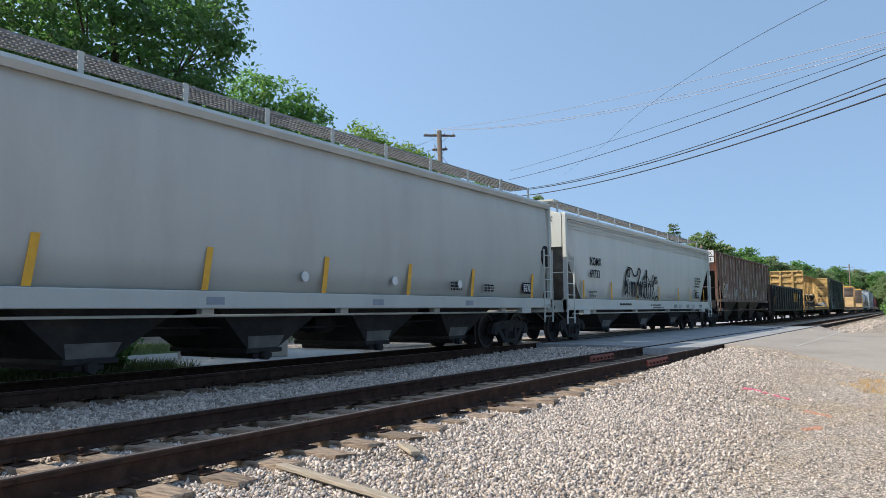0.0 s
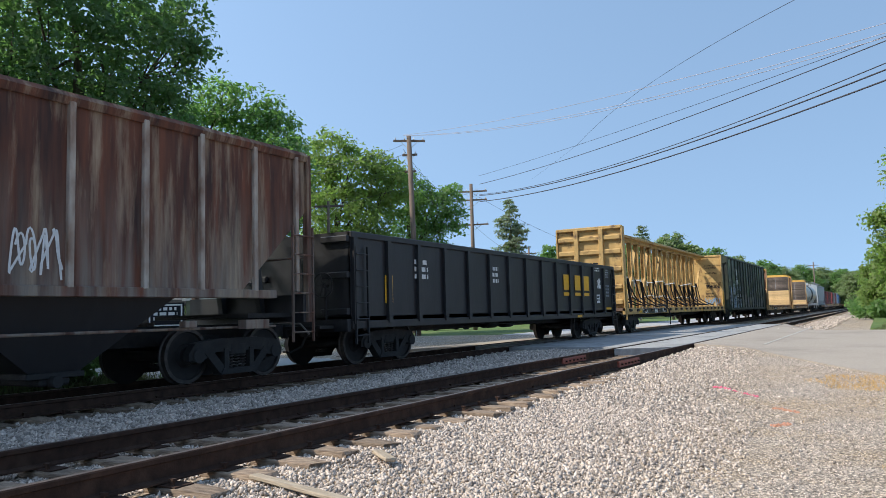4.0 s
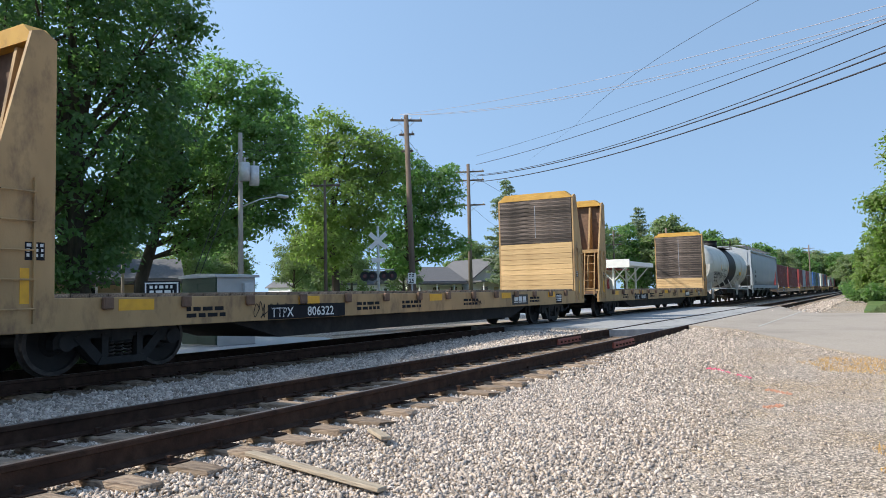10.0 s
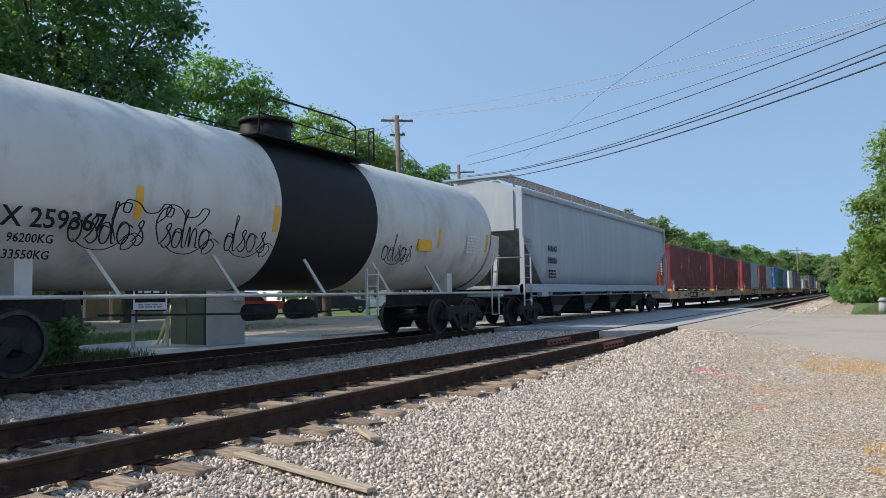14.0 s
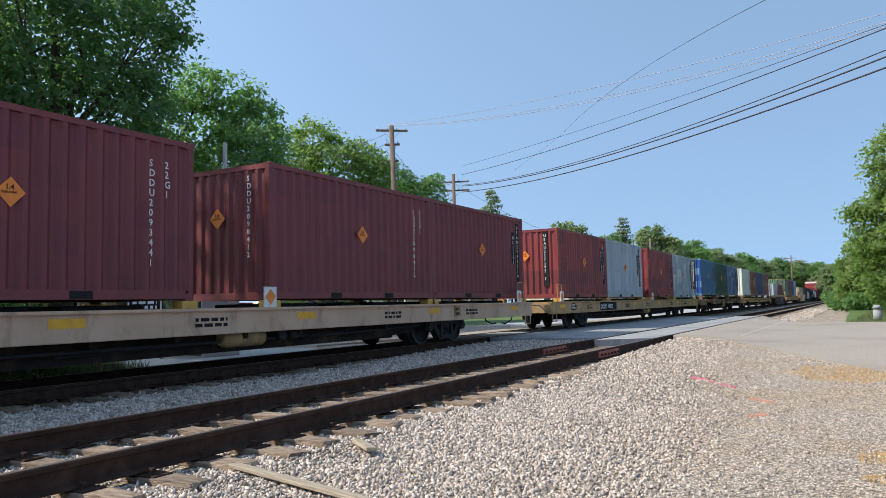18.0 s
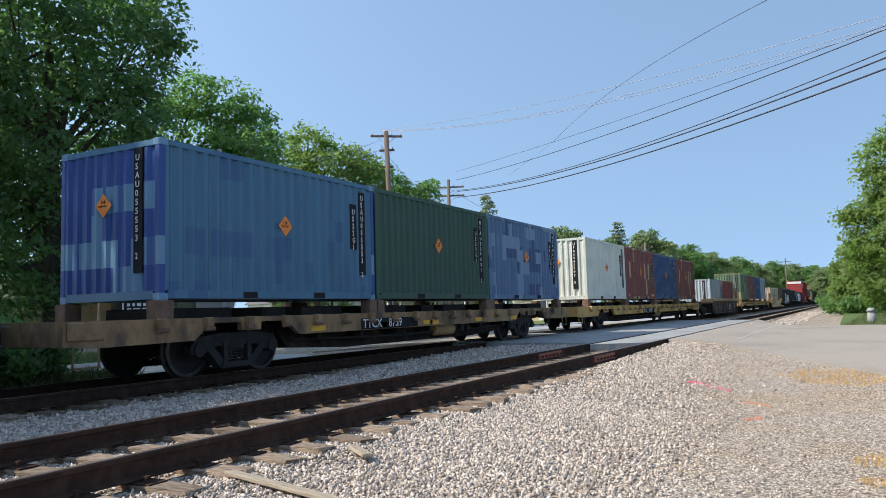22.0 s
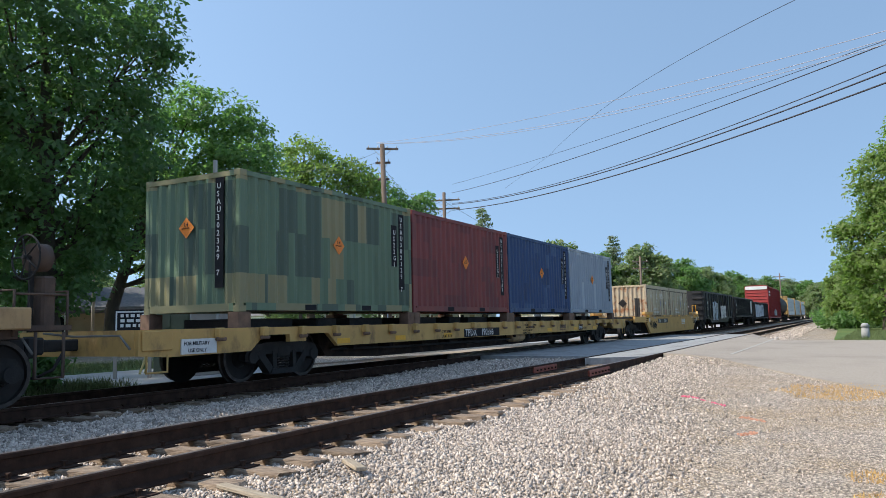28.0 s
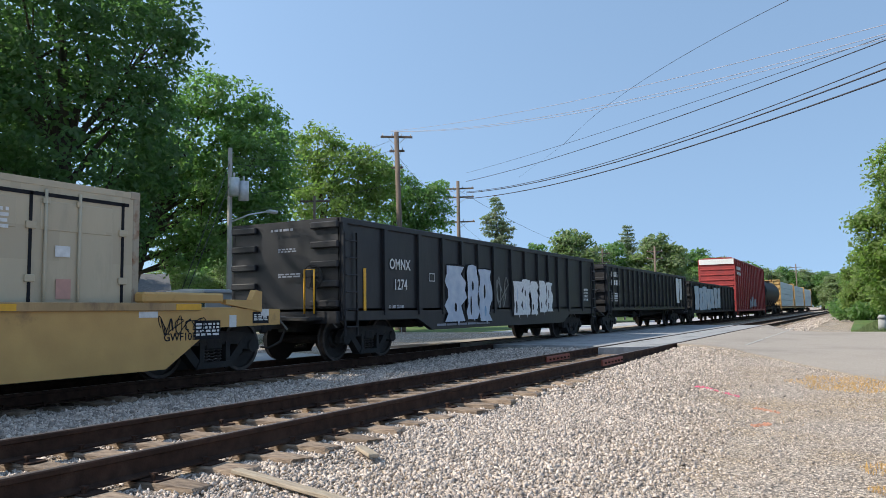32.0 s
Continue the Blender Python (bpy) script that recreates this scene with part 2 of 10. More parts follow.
for yy in (Y1 - HALF, Y1 + HALF, Y2 - HALF, Y2 + HALF):
    rail("rail", yy, -40, 600)

# ---- sleepers, ballast, crossing


def tie_mesh(seed):
    rnd = random.Random(seed)
    bm = bx(-0.115, 0.115, -1.29, 1.29, -0.37, -0.187, 0.012)
    bmesh.ops.subdivide_edges(bm, edges=[e for e in bm.edges if e.calc_length() > 1.0], cuts=9)
    for v in bm.verts:
        v.co += Vector((rnd.uniform(-0.008, 0.008), 0, rnd.uniform(-0.007, 0.004)))
        if abs(v.co.y) > 1.2:
            v.co.y += rnd.uniform(-0.05, 0.03)
            v.co.z -= rnd.uniform(0.0, 0.02)
    return mesh_of(bm, "sleeper")


TIES = [tie_mesh(k) for k in range(6)]
for me in TIES:
    me.materials.append(tie_m)
TIE_PLATE = mesh_of(bx(-0.09, 0.09, -0.17, 0.17, -0.188, -0.176, 0.003), "tie_plate")
spike_bm = bmesh.new()
for sx, sy in ((-0.05, -0.095), (0.05, 0.095)):
    box(spike_bm, sx - 0.012, sx + 0.012, sy - 0.016, sy + 0.016, -0.18, -0.135)
    box(spike_bm, sx - 0.018, sx + 0.018, sy - 0.028, sy + 0.028, -0.14, -0.125)
SPIKE = mesh_of(spike_bm, "spike")
rnd_t = random.Random(3)
TIE_X = {}
for yc, key in ((Y1, 1), (Y2, 2)):
    bed = tagged(new("track_bed", mesh_of(bx(-40, 22.5, yc - 1.25, yc + 1.25, -0.5, -0.36), "track_bed")), "row of weathered wooden sleepers under the rails", "track", kind="structure")
    bed.data.materials.append(gravel_m)
    TIE_X[key] = []
    x = -12.0
    while x < 22.4:
        t = part("sleeper", TIES[rnd_t.randrange(6)], tie_m, bed, at=pose(x, yc + rnd_t.uniform(-0.10, 0.10), rnd_t.uniform(-0.022, 0.002), rnd_t.uniform(-0.4, 0.4), 0, rnd_t.uniform(-2.5, 2.5)))
        TIE_X[key].append(x)
        for sg in (-1, 1):
            if x > 2:
                p = part("tie_plate", TIE_PLATE, rail_m, t, at=(0, sg * HALF, 0))
                part("spike", SPIKE, rail_m, t, at=(0, sg * HALF, 0)) if x < 14 else None
        x += 0.545 + rnd_t.uniform(-0.04, 0.04)
    far = bmesh.new()
    for k in range(160):
        box(far, 39 + k * 0.55, 39.23 + k * 0.55, yc - 1.29, yc + 1.29, -0.3, -0.187)
    tagged(new("far_sleepers", mesh_of(far, "far_sleepers")), "sleepers of the line beyond the crossing", "track", kind="stuff").data.materials.append(tie_m)


def stones(name, n, x0, x1, y0, y1, size, seed, material, keep=None, sink=0.25, label=""):
    """Crushed stone: many small uneven blocks lying on the ground."""
    g = np.random.default_rng(seed)
    x, y = g.uniform(x0, x1, n), g.uniform(y0, y1, n)
    ok = keep(x, y, g) if keep else np.ones(n, bool)
    x, y = x[ok], y[ok]
    n = len(x)
    base = np.array([[-1, 0, 0], [1, 0, 0], [0, -1, 0], [0, 1, 0], [0, 0, -1], [0, 0, 1]], np.float32)
    fc = np.array([[0, 2, 5], [2, 1, 5], [1, 3, 5], [3, 0, 5], [2, 0, 4], [1, 2, 4], [3, 1, 4], [0, 3, 4]], np.int32)
    v = base[None] * g.uniform(0.75, 1.35, (n, 6, 1)).astype(np.float32) + g.uniform(-.42, .42, (n, 6, 3)).astype(np.float32)
    s = (size * g.uniform(0.5, 1.5, n))[:, None, None] * np.stack([g.uniform(.7, 1.2, n), g.uniform(.6, 1.0, n), g.uniform(.5, .9, n)], -1)[:, None, :]
    v = v * s
    q = g.normal(size=(n, 4))
    q /= np.linalg.norm(q, axis=1, keepdims=True)
    w, a, b, c = q.T
    R = np.stack([1 - 2 * (b * b + c * c), 2 * (a * b - c * w), 2 * (a * c + b * w), 2 * (a * b + c * w), 1 - 2 * (a * a + c * c), 2 * (b * c - a * w), 2 * (a * c - b * w), 2 * (b * c + a * w), 1 - 2 * (a * a + b * b)], -1).reshape(n, 3, 3)
    v = np.einsum("nij,nkj->nki", R, v)
    z = ground_z(x, y) + s[:, 0, 2] * (1 - sink * 2 * g.uniform(0.4, 1.6, n))
    v += np.stack([x, y, z], -1)[:, None, :]
    f = (fc[None] + (np.arange(n) * 6)[:, None, None]).reshape(-1, 3)
    ob = new(name, raw_mesh(name, v.reshape(-1, 3), f, material))
    return tagged(ob, label or "loose pale crushed-stone ballast around the tracks", "ballast", kind="stuff")


def pave_edge(y):
    """Where the broken edge of the asphalt meets the loose stone."""
    near = np.interp(y, (-3.0, -0.4, 0.4, 1.2, 1.9, 2.7, 3.1, 3.9, 4.6), (9.6, 15.4, 16.7, 17.9, 19.05, 20.3, 21.4, 21.9, 22.2))
    return np.where(y > 4.6, 24.2 - np.clip((y - 4.77) * 0.95, 0, 6), near + 0.12)


def off_track(x, y, g):
    """Leave the sleeper tops and rail feet mostly bare, and the pavement clear."""
    ok = x < pave_edge(y) + g.normal(0, 0.07, len(x))
    for yc, key in ((Y1, 1), (Y2, 2)):
        tx = np.array(TIE_X[key])
        d = np.abs(x[:, None] - tx[None]).min(1)
        on = (d < 0.12) & (np.abs(y - yc) < 1.27)
        ok &= ~(on & (g.uniform(size=len(x)) < np.where(np.abs(y - yc) < HALF, 0.22, 0.72)))
        ok &= np.abs(np.abs(y - yc) - HALF) > 0.085
    return ok


def lot_mask(x, y, g):
    """Fewer loose stones out on the worn lot."""
    p = np.clip((y - 0.6 - 0.12 * (x - 4)) / 2.2, 0.02 * np.clip((y + 0.6) / 1.2, 0, 1), 1)
    return off_track(x, y, g) & (g.uniform(size=len(x)) < p)


stones("ballast_stones", 150000, 1.8, 10.5, 0.4, 9.6, 0.0170, 1, stone_m, lot_mask)
stones("ballast_stones", 76000, 10.5, 24, -0.6, 9.6, 0.022, 2, stone_m, lot_mask)
stones("ballast_stones", 16000, -14, 1.8, 2.2, 9.6, 0.034, 6, stone_m, lambda x, y, g: off_track(x, y, g) & (g.uniform(size=len(x)) < np.clip((y - 2.2) / 1.6, 0, 1)))
stones("ballast_stones", 12000, 3, 26, 6.4, 9.4, 0.031, 7, stone_m, off_track)
stones("ballast_stones", 9000, 4, 24, 9.6, 12.6, 0.034, 3, stone_m, off_track)
stones("grit", 60000, 3, 19, -2.5, 4.0, 0.0095, 4, stone_m, lambda x, y, g: (x < pave_edge(y)) & (g.uniform(size=len(x)) < np.clip((y + 2.5) / 2, 0, 1) * np.clip((x - 3) / 1.5, 0, 1)), label="fine grit and small stones of the worn lot")
stones("ballast_stones", 7000, 38, 90, 2.6, 7.0, 0.05, 5, stone_m, None)

pink_m = mat("pink_m", (0.85, 0.16, 0.26), (0.7, 0.12, 0.22), 0.7, scale=30, bump=0)
orange_d = mat("orange_d", (0.62, 0.30, 0.19), (0.52, 0.26, 0.17), 0.8, scale=30, bump=0)
for k, (xa, ya, xb, yb, w_, m) in enumerate(((13.5, 2.36, 12.9, 1.77, 0.022, pink_m), (13.55, 2.55, 13.5, 2.3, 0.02, pink_m), (11.95, 1.38, 11.75, 1.15, 0.07, orange_d), (10.3, 1.24, 10.55, 1.12, 0.06, orange_d))):
    def near_line(x, y, g, xa=xa, ya=ya, xb=xb, yb=yb, w_=w_):
        u = np.clip(((x - xa) * (xb - xa) + (y - ya) * (yb - ya)) / ((xb - xa) ** 2 + (yb - ya) ** 2), 0, 1)
        return np.hypot(x - xa - u * (xb - xa), y - ya - u * (yb - ya)) < w_
    tagged(stones("survey_paint", 1600 if k < 2 else 450, min(xa, xb) - 0.2, max(xa, xb) + 0.2, min(ya, yb) - 0.2, max(ya, yb) + 0.2, 0.018, 20 + k, m, near_line, label="stones marked with bright survey paint"), category="paint mark")

# the board lying by the sleepers
oldplank_m = mat("oldplank_m", (0.46, 0.38, 0.28), (0.30, 0.24, 0.17), 0.9, scale=6, stretch=(8, 1, 8), bump=0.5, bscale=12)
bm = bx(-0.05, 0.05, -0.67, 0.67, -0.016, 0.016, 0.006)
solid("loose_board", bm, oldplank_m, "weathered loose board lying on the ballast by the sleepers", "board", at=pose(4.38, 3.66, -0.262, 5, 2, -4))
for k, (px_, py_, rz) in enumerate(((3.2, 3.75, 70), (2.6, 3.95, 20), (5.6, 3.9, -35))):
    solid("wood_scrap", bx(-0.05, 0.05, -0.18, 0.18, -0.015, 0.02, 0.006), oldplank_m, "short split piece of old sleeper wood on the ballast", "wood scrap", "wood scraps", at=pose(px_, py_, -0.225, 3, 4, rz))

jointred_m = mat("jointred_m", (0.30, 0.075, 0.045), (0.16, 0.05, 0.035), 0.7, scale=12, bump=0.3)
for x, y in ((16.0, Y1 - HALF), (16.75, Y1 + HALF)):
    j = thing("rail_joint", (x, y, 0), "red-painted bolted joint bars clamped to the rail", "rail joint", "rail joints")
    for sg in (-1, 1):
        part("joint_bar", extrude_x(bmesh.new(), [(sg * 0.014, -0.16), (sg * 0.06, -0.165), (sg * 0.055, -0.06), (sg * 0.042, -0.035), (sg * 0.014, -0.05)][::sg], -0.75, 0.75), jointred_m, j)
        for k in range(6):
            part("bolt", rod(bmesh.new(), (-0.6 + k * 0.24, sg * 0.03, -0.11), (-0.6 + k * 0.24, sg * 0.095, -0.11), 0.02, 6), rail_m, j)

# ---- pavement


def sheet_between(name, left, right, z, material, label, nsub=24, thick=0.25, category="road"):
    """A paved strip between two edge lines, with real thickness."""
    def at(line, u):
        seg = [math.dist(a, b) for a, b in zip(line, line[1:])]
        d = u * sum(seg)
        for (a, b), s_ in zip(zip(line, line[1:]), seg):
            if d <= s_:
                return Vector(a).lerp(Vector(b), d / s_)
            d -= s_
        return Vector(line[-1])
    bm = bmesh.new()
    rows = []
    for i in range(nsub + 1):
        u = i / nsub
        a, b = at(left, u), at(right, u)
        row = [a.lerp(b, k / 24) for k in range(25)]
        rows.append([bm.verts.new((p.x, p.y, z(p.x, p.y))) for p in row])
    for r, s_ in zip(rows, rows[1:]):
        for k in range(24):
            bm.faces.new((r[k], r[k + 1], s_[k + 1], s_[k]))
    ext = bmesh.ops.extrude_face_region(bm, geom=bm.faces[:])
    bmesh.ops.translate(bm, verts=[e for e in ext["geom"] if isinstance(e, bmesh.types.BMVert)], vec=(0, 0, -thick))
    return tagged(new(name, mesh_of(bm, name)), label, category, kind="structure")


def road_z(x, y):
    far = max(0.0, min(1.0, (4.6 - y) / 1.6))
    low = float(ground_z(np.array([x]), np.array([y]))[0]) + 0.03
    return -0.012 + (low + 0.012) * far - 0.2 * max(0.0, min(1.0, (y - 12.5) / 3))


def strip(name, y0, y1, x0a, x0b, x1a, x1b, label, m=None):
    r = sheet_between(name, [(x0a, y0), (x0b, y1)], [(x1a, y0), (x1b, y1)], road_z, asphalt_m, label, 6)
    r.data.materials.append(m or asphalt_m)


road = sheet_between("road", [(22.4, Y1 - HALF - 0.06), (22.0, 3.95), (21.4, 3.1), (20.3, 2.65), (19.0, 1.85), (17.9, 1.15), (16.6, 0.35), (15.3, -0.45), (10, -3.4), (0, -7), (-30, -22)],
                     [(46.5, Y1 - HALF - 0.06), (43.5, 3.9), (42.2, 2.1), (40.8, 0.5), (37.3, -0.95), (31, -3.4), (22, -7), (8, -14), (-20, -30)], road_z, asphalt_m, "sun-bleached grey asphalt road crossing the tracks", 70)
road.data.materials.append(asphalt_m)
concrete_m = mat("concrete_m", (0.36, 0.36, 0.35), (0.27, 0.27, 0.27), 0.9, scale=7, bump=0.3, bscale=50, dirt=(0.17, 0.17, 0.165), dscale=0.9, dlow=0.5, dhigh=0.7)
strip("road_panel_1", Y1 - HALF + 0.10, Y1 + HALF - 0.10, 20.6, 19.6, 46, 46.5, "worn paved panel between the crossing rails", concrete_m)
strip("road_panel_2", Y1 + HALF + 0.06, Y2 - HALF - 0.06, 20.6, 20.9, 46.5, 47.5, "patched pavement between the two tracks", concrete_m)
strip("road_panel_3", Y2 - HALF + 0.10, Y2 + HALF - 0.10, 21.5, 21.5, 47.5, 48, "worn paved panel between the crossing rails", concrete_m)
strip("road_panel_4", Y2 + HALF + 0.06, 15.0, 21.5, 19.0, 48, 49, "asphalt apron behind the tracks", asphalt_m)
street_m = mat("street_m", (0.44, 0.435, 0.43), (0.36, 0.355, 0.35), 0.55, scale=12, bump=0.1, bscale=90, dirt=(0.30, 0.295, 0.29), dscale=0.3, dlow=0.5, dhigh=0.7)
street = sheet_between("street", [(-60, 14.2), (140, 14.2)], [(-60, 19.6), (140, 19.6)], lambda x, y: -0.235, street_m, "pale grey street running beside the railway", 20)
street.data.materials.append(street_m)
cross = sheet_between("side_street", [(26, 19.4), (26, 90)], [(36, 19.4), (36, 90)], lambda x, y: -0.232, asphalt_m, "side street leading away among houses", 8)
cross.data.materials.append(asphalt_m)
linepaint_m = mat("linepaint_m", (0.48, 0.46, 0.42), (0.30, 0.27, 0.23), 0.8, scale=14, bump=0.1)
for xa, xb in ((23.3, 27.8), (28.1, 31.6), (32.0, 36.4), (36.7, 41.4)):
    ob = solid("road_line", bx(0, xb - xa, -0.045, 0.045, 0, 0.006), linepaint_m, "worn white painted line on the road", "road marking", "road markings", at=(xa, 2.96, max(road_z(xa + 0.2 * k, 2.96) for k in range(24)) + 0.002))

# grass sheets
lawn = sheet_between("lawn", [(-80, 19.6), (25.9, 19.6)], [(-80, 110), (25.9, 110)], lambda x, y: -0.22, grass_m, "mown grass yards with trees and houses", 20, category="grass")
lawn.data.materials.append(grass_m)
lawn2 = sheet_between("lawn_2", [(36.1, 19.6), (200, 19.6)], [(36.1, 110), (200, 110)], lambda x, y: -0.22, grass_m, "mown grass yards with trees and houses", 20, category="grass")
lawn2.data.materials.append(grass_m)
verge = sheet_between("verge", [(41.6, 0.5), (68, 0.5), (200, -1.5)], [(33.5, -2.9), (40, -30), (200, -60)], lambda x, y: -0.17, grass_m, "bright green grass at the roadside", 20, category="grass")
verge.data.materials.append(grass_m)
verge2 = sheet_between("verge_2", [(-60, 12.9), (7.5, 12.9)], [(-60, 14.1), (7.5, 14.1)], lambda x, y: -0.21, grass_m, "weedy strip between track and street", 20, category="grass")
verge2.data.materials.append(grass_m)

# ---- plants
bark_m = mat("bark_m", (0.10, 0.08, 0.06), (0.05, 0.04, 0.032), 0.95, scale=6, stretch=(1, 1, 0.25), bump=0.8, bscale=14)


def leaf_mat(name, c1, c2, glow=0.35):
    m = bpy.data.materials.new(name)
    m.use_nodes = True
    n, l = m.node_tree.nodes, m.node_tree.links
    p = n["Principled BSDF"]
    p.inputs["Roughness"].default_value = 0.55
    p.inputs["Specular IOR Level"].default_value = 0.35
    geo = n.new("ShaderNodeNewGeometry")
    ramp = n.new("ShaderNodeValToRGB")
    ramp.color_ramp.elements[0].color, ramp.color_ramp.elements[1].color = (*c1, 1), (*c2, 1)
    tx = n.new("ShaderNodeTexNoise")
    tc = n.new("ShaderNodeTexCoord")
    tx.inputs["Scale"].default_value = 0.35
    l.new(tc.outputs["Object"], tx.inputs[0])
    mixv = n.new("ShaderNodeMath")
    mixv.operation = "MULTIPLY_ADD"
    mixv.inputs[1].default_value = 0.55
    l.new(geo.outputs["Random Per Island"], mixv.inputs[0])
    half = n.new("ShaderNodeMath")
    half.operation = "MULTIPLY"
    half.inputs[1].default_value = 0.5
    l.new(tx.outputs[0], half.inputs[0])
    l.new(half.outputs[0], mixv.inputs[2])
    l.new(mixv.outputs[0], ramp.inputs[0])
    l.new(ramp.outputs[0], p.inputs["Base Color"])
    tr = n.new("ShaderNodeBsdfTranslucent")
    br = n.new("ShaderNodeMixRGB")
    br.blend_type = "MULTIPLY"
    br.inputs[0].default_value = 1.0
    br.inputs[2].default_value = (1.2, 1.5, 0.82, 1)
    l.new(ramp.outputs[0], br.inputs[1])
    l.new(br.outputs[0], tr.inputs[0])
    mx = n.new("ShaderNodeMixShader")
    mx.inputs[0].default_value = glow
    l.new(p.outputs[0], mx.inputs[1])
    l.new(tr.outputs[0], mx.inputs[2])
    l.new(mx.outputs[0], n["Material Output"].inputs[0])
    return m


leaf_dark = leaf_mat("leaf_dark", (0.082, 0.142, 0.066), (0.155, 0.245, 0.118), 0.62)
leaf_mid = leaf_mat("leaf_mid", (0.11, 0.188, 0.074), (0.205, 0.315, 0.135), 0.62)
leaf_bright = leaf_mat("leaf_bright", (0.150, 0.205, 0.070), (0.27, 0.34, 0.13), 0.62)
leaf_pine = leaf_mat("leaf_pine", (0.15, 0.19, 0.12), (0.25, 0.29, 0.20), 0.4)
leaf_far = leaf_mat("leaf_far", (0.155, 0.195, 0.105), (0.26, 0.31, 0.175), 0.55)


def sprays(centres, outward, radii, per, size, g):
    """Leaf sprays: small diamond leaves on shallow drooping caps, facing up and outwards."""
    k = len(centres)
    c, o, r = np.repeat(centres, per, 0), np.repeat(outward, per, 0), np.repeat(radii, per)
    n = k * per
    d = np.clip(g.normal(size=(n, 3)), -1.6, 1.6)
    p = c + d * r[:, None] * np.array([0.55, 0.55, 0.26]) + o * (r * g.uniform(-0.25, 0.35, n))[:, None]
    p[:, 2] -= 0.30 * (d[:, :2] ** 2).sum(1) * r * 0.3
    nrm = o * 0.55 + g.normal(size=(n, 3)) * 0.55 + np.array([0, 0, 0.55])
    return leaf_quads(p, nrm, size, g)


def leaf_quads(p, nrm, size, g):
    n = len(p)
    nrm /= np.linalg.norm(nrm, axis=1, keepdims=True) + 1e-9
    t = np.cross(nrm, g.normal(size=(n, 3)))
    t /= np.linalg.norm(t, axis=1, keepdims=True) + 1e-9
    b = np.cross(nrm, t)
    s = size * g.uniform(0.6, 1.35, n)[:, None]
    v = np.stack([p - t * s, p - b * s * 0.5 + t * s * 0.1, p + t * s, p + b * s * 0.5 + t * s * 0.1], 1)
    return v.reshape(-1, 3)


def crown_of(lobes, seed, leaf, spray, density, per, fill=5.0):
    """A crown: rounded lobes (x, y, z, r), each clad in leaf sprays, with looser leaves inside."""
    g = np.random.default_rng(seed)
    L = np.array(lobes, float)
    vs = []
    L[:, 3] = np.maximum(L[:, 3] - 0.3 * spray, 0.35)
    for i, (x, y, z, r) in enumerate(L):
        n = max(14, int(density * 4 * math.pi * r * r))
        d = g.normal(size=(n, 3))
        d /= np.linalg.norm(d, axis=1, keepdims=True)
        bump = 1 + 0.10 * np.sin(d @ g.normal(size=3) * 5 + i) + 0.07 * g.normal(size=n)
        c = np.array([x, y, z]) + d * (r * bump)[:, None] * np.array([1, 1, 0.9])
        dist = np.linalg.norm((c[:, None] - L[None, :, :3]) / L[None, :, 3:], axis=2)
        dist[:, i] = 9
        ok = (dist.min(1) > 0.72) & (c[:, 2] > 0.3)
        c, d = c[ok], d[ok]
        if len(c):
            vs.append(sprays(c, d, spray * g.uniform(0.6, 1.3, len(c)), per, leaf, g))
        m = int(fill * r ** 3)
        q = np.clip(g.normal(size=(m, 3)), -1.7, 1.7) * r * 0.45 + np.array([x, y, z])
        q = q[q[:, 2] > 0.4]
        vs.append(leaf_quads(q, g.normal(size=(len(q), 3)) + np.array([0, 0, 0.5]), leaf * 1.5, g))
    v = np.concatenate(vs)
    return raw_mesh("crown", v, np.arange(len(v)).reshape(-1, 4))


def trunk_of(lobes, seed, r, fork):
    """A tapered, slightly bent trunk that forks, with a limb to every lobe."""
    rnd = random.Random(seed)
    bm = bmesh.new()
    top = sorted(lobes, key=lambda q: -q[2])[0]
    f = Vector((0.25 * rnd.uniform(-1, 1), 0.25 * rnd.uniform(-1, 1), fork))
    rod(bm, (0, 0, -0.3), (0, 0, 0.25), r * 1.35, 12, r, False)
    rod(bm, (0, 0, 0.2), f, r, 12, r * 0.82, False)
    lead = Vector((top[0] * 0.6, top[1] * 0.6, fork + (top[2] - fork) * 0.75))
    rod(bm, f, lead, r * 0.8, 10, r * 0.25, False)
    for x, y, z, w in lobes:
        e = Vector((x, y, z))
        u = min(0.7, max(0.0, (z - fork) / max(1.0, lead.z - fork) * 0.45))
        s_ = f.lerp(lead, u)
        th = r * min(0.55, 0.2 + 0.09 * w)
        mid = s_.lerp(e, 0.5) + Vector((rnd.uniform(-0.3, 0.3), rnd.uniform(-0.3, 0.3), -0.05 * (e - s_).length))
        rod(bm, s_, mid, th, 7, th * 0.6, False)
        rod(bm, mid, e, th * 0.6, 6, 0.03, False)
        for k in range(3):
            t_ = e + Vector((rnd.uniform(-1, 1), rnd.uniform(-1, 1), rnd.uniform(-0.3, 0.9))) * w * 0.8
            rod(bm, mid.lerp(e, rnd.uniform(0.2, 0.9)), t_, th * 0.3, 5, 0.012, False)
    return mesh_of(bm, "trunk")


def round_lobes(seed, H, R, low, n):
    """Lobes of a full round-headed crown."""
    rnd = random.Random(seed)
    out = [(0, 0, low + (H - low) * 0.5, R * 0.62)]
    for k in range(n):
        a, u = k * 2.4 + rnd.uniform(-0.4, 0.4), (k + 0.5) / n
        z = low + (H - low) * (0.12 + 0.72 * u)
        wd = R * (0.68 if u < 0.6 else 0.68 - 0.9 * (u - 0.6)) * rnd.uniform(0.8, 1.1)
        w = R * rnd.uniform(0.30, 0.45)
        out.append((math.cos(a) * wd, math.sin(a) * wd, min(z, H - w * 0.9), w))
    out.append((0, 0, H - R * 0.36, R * 0.38))
    return out


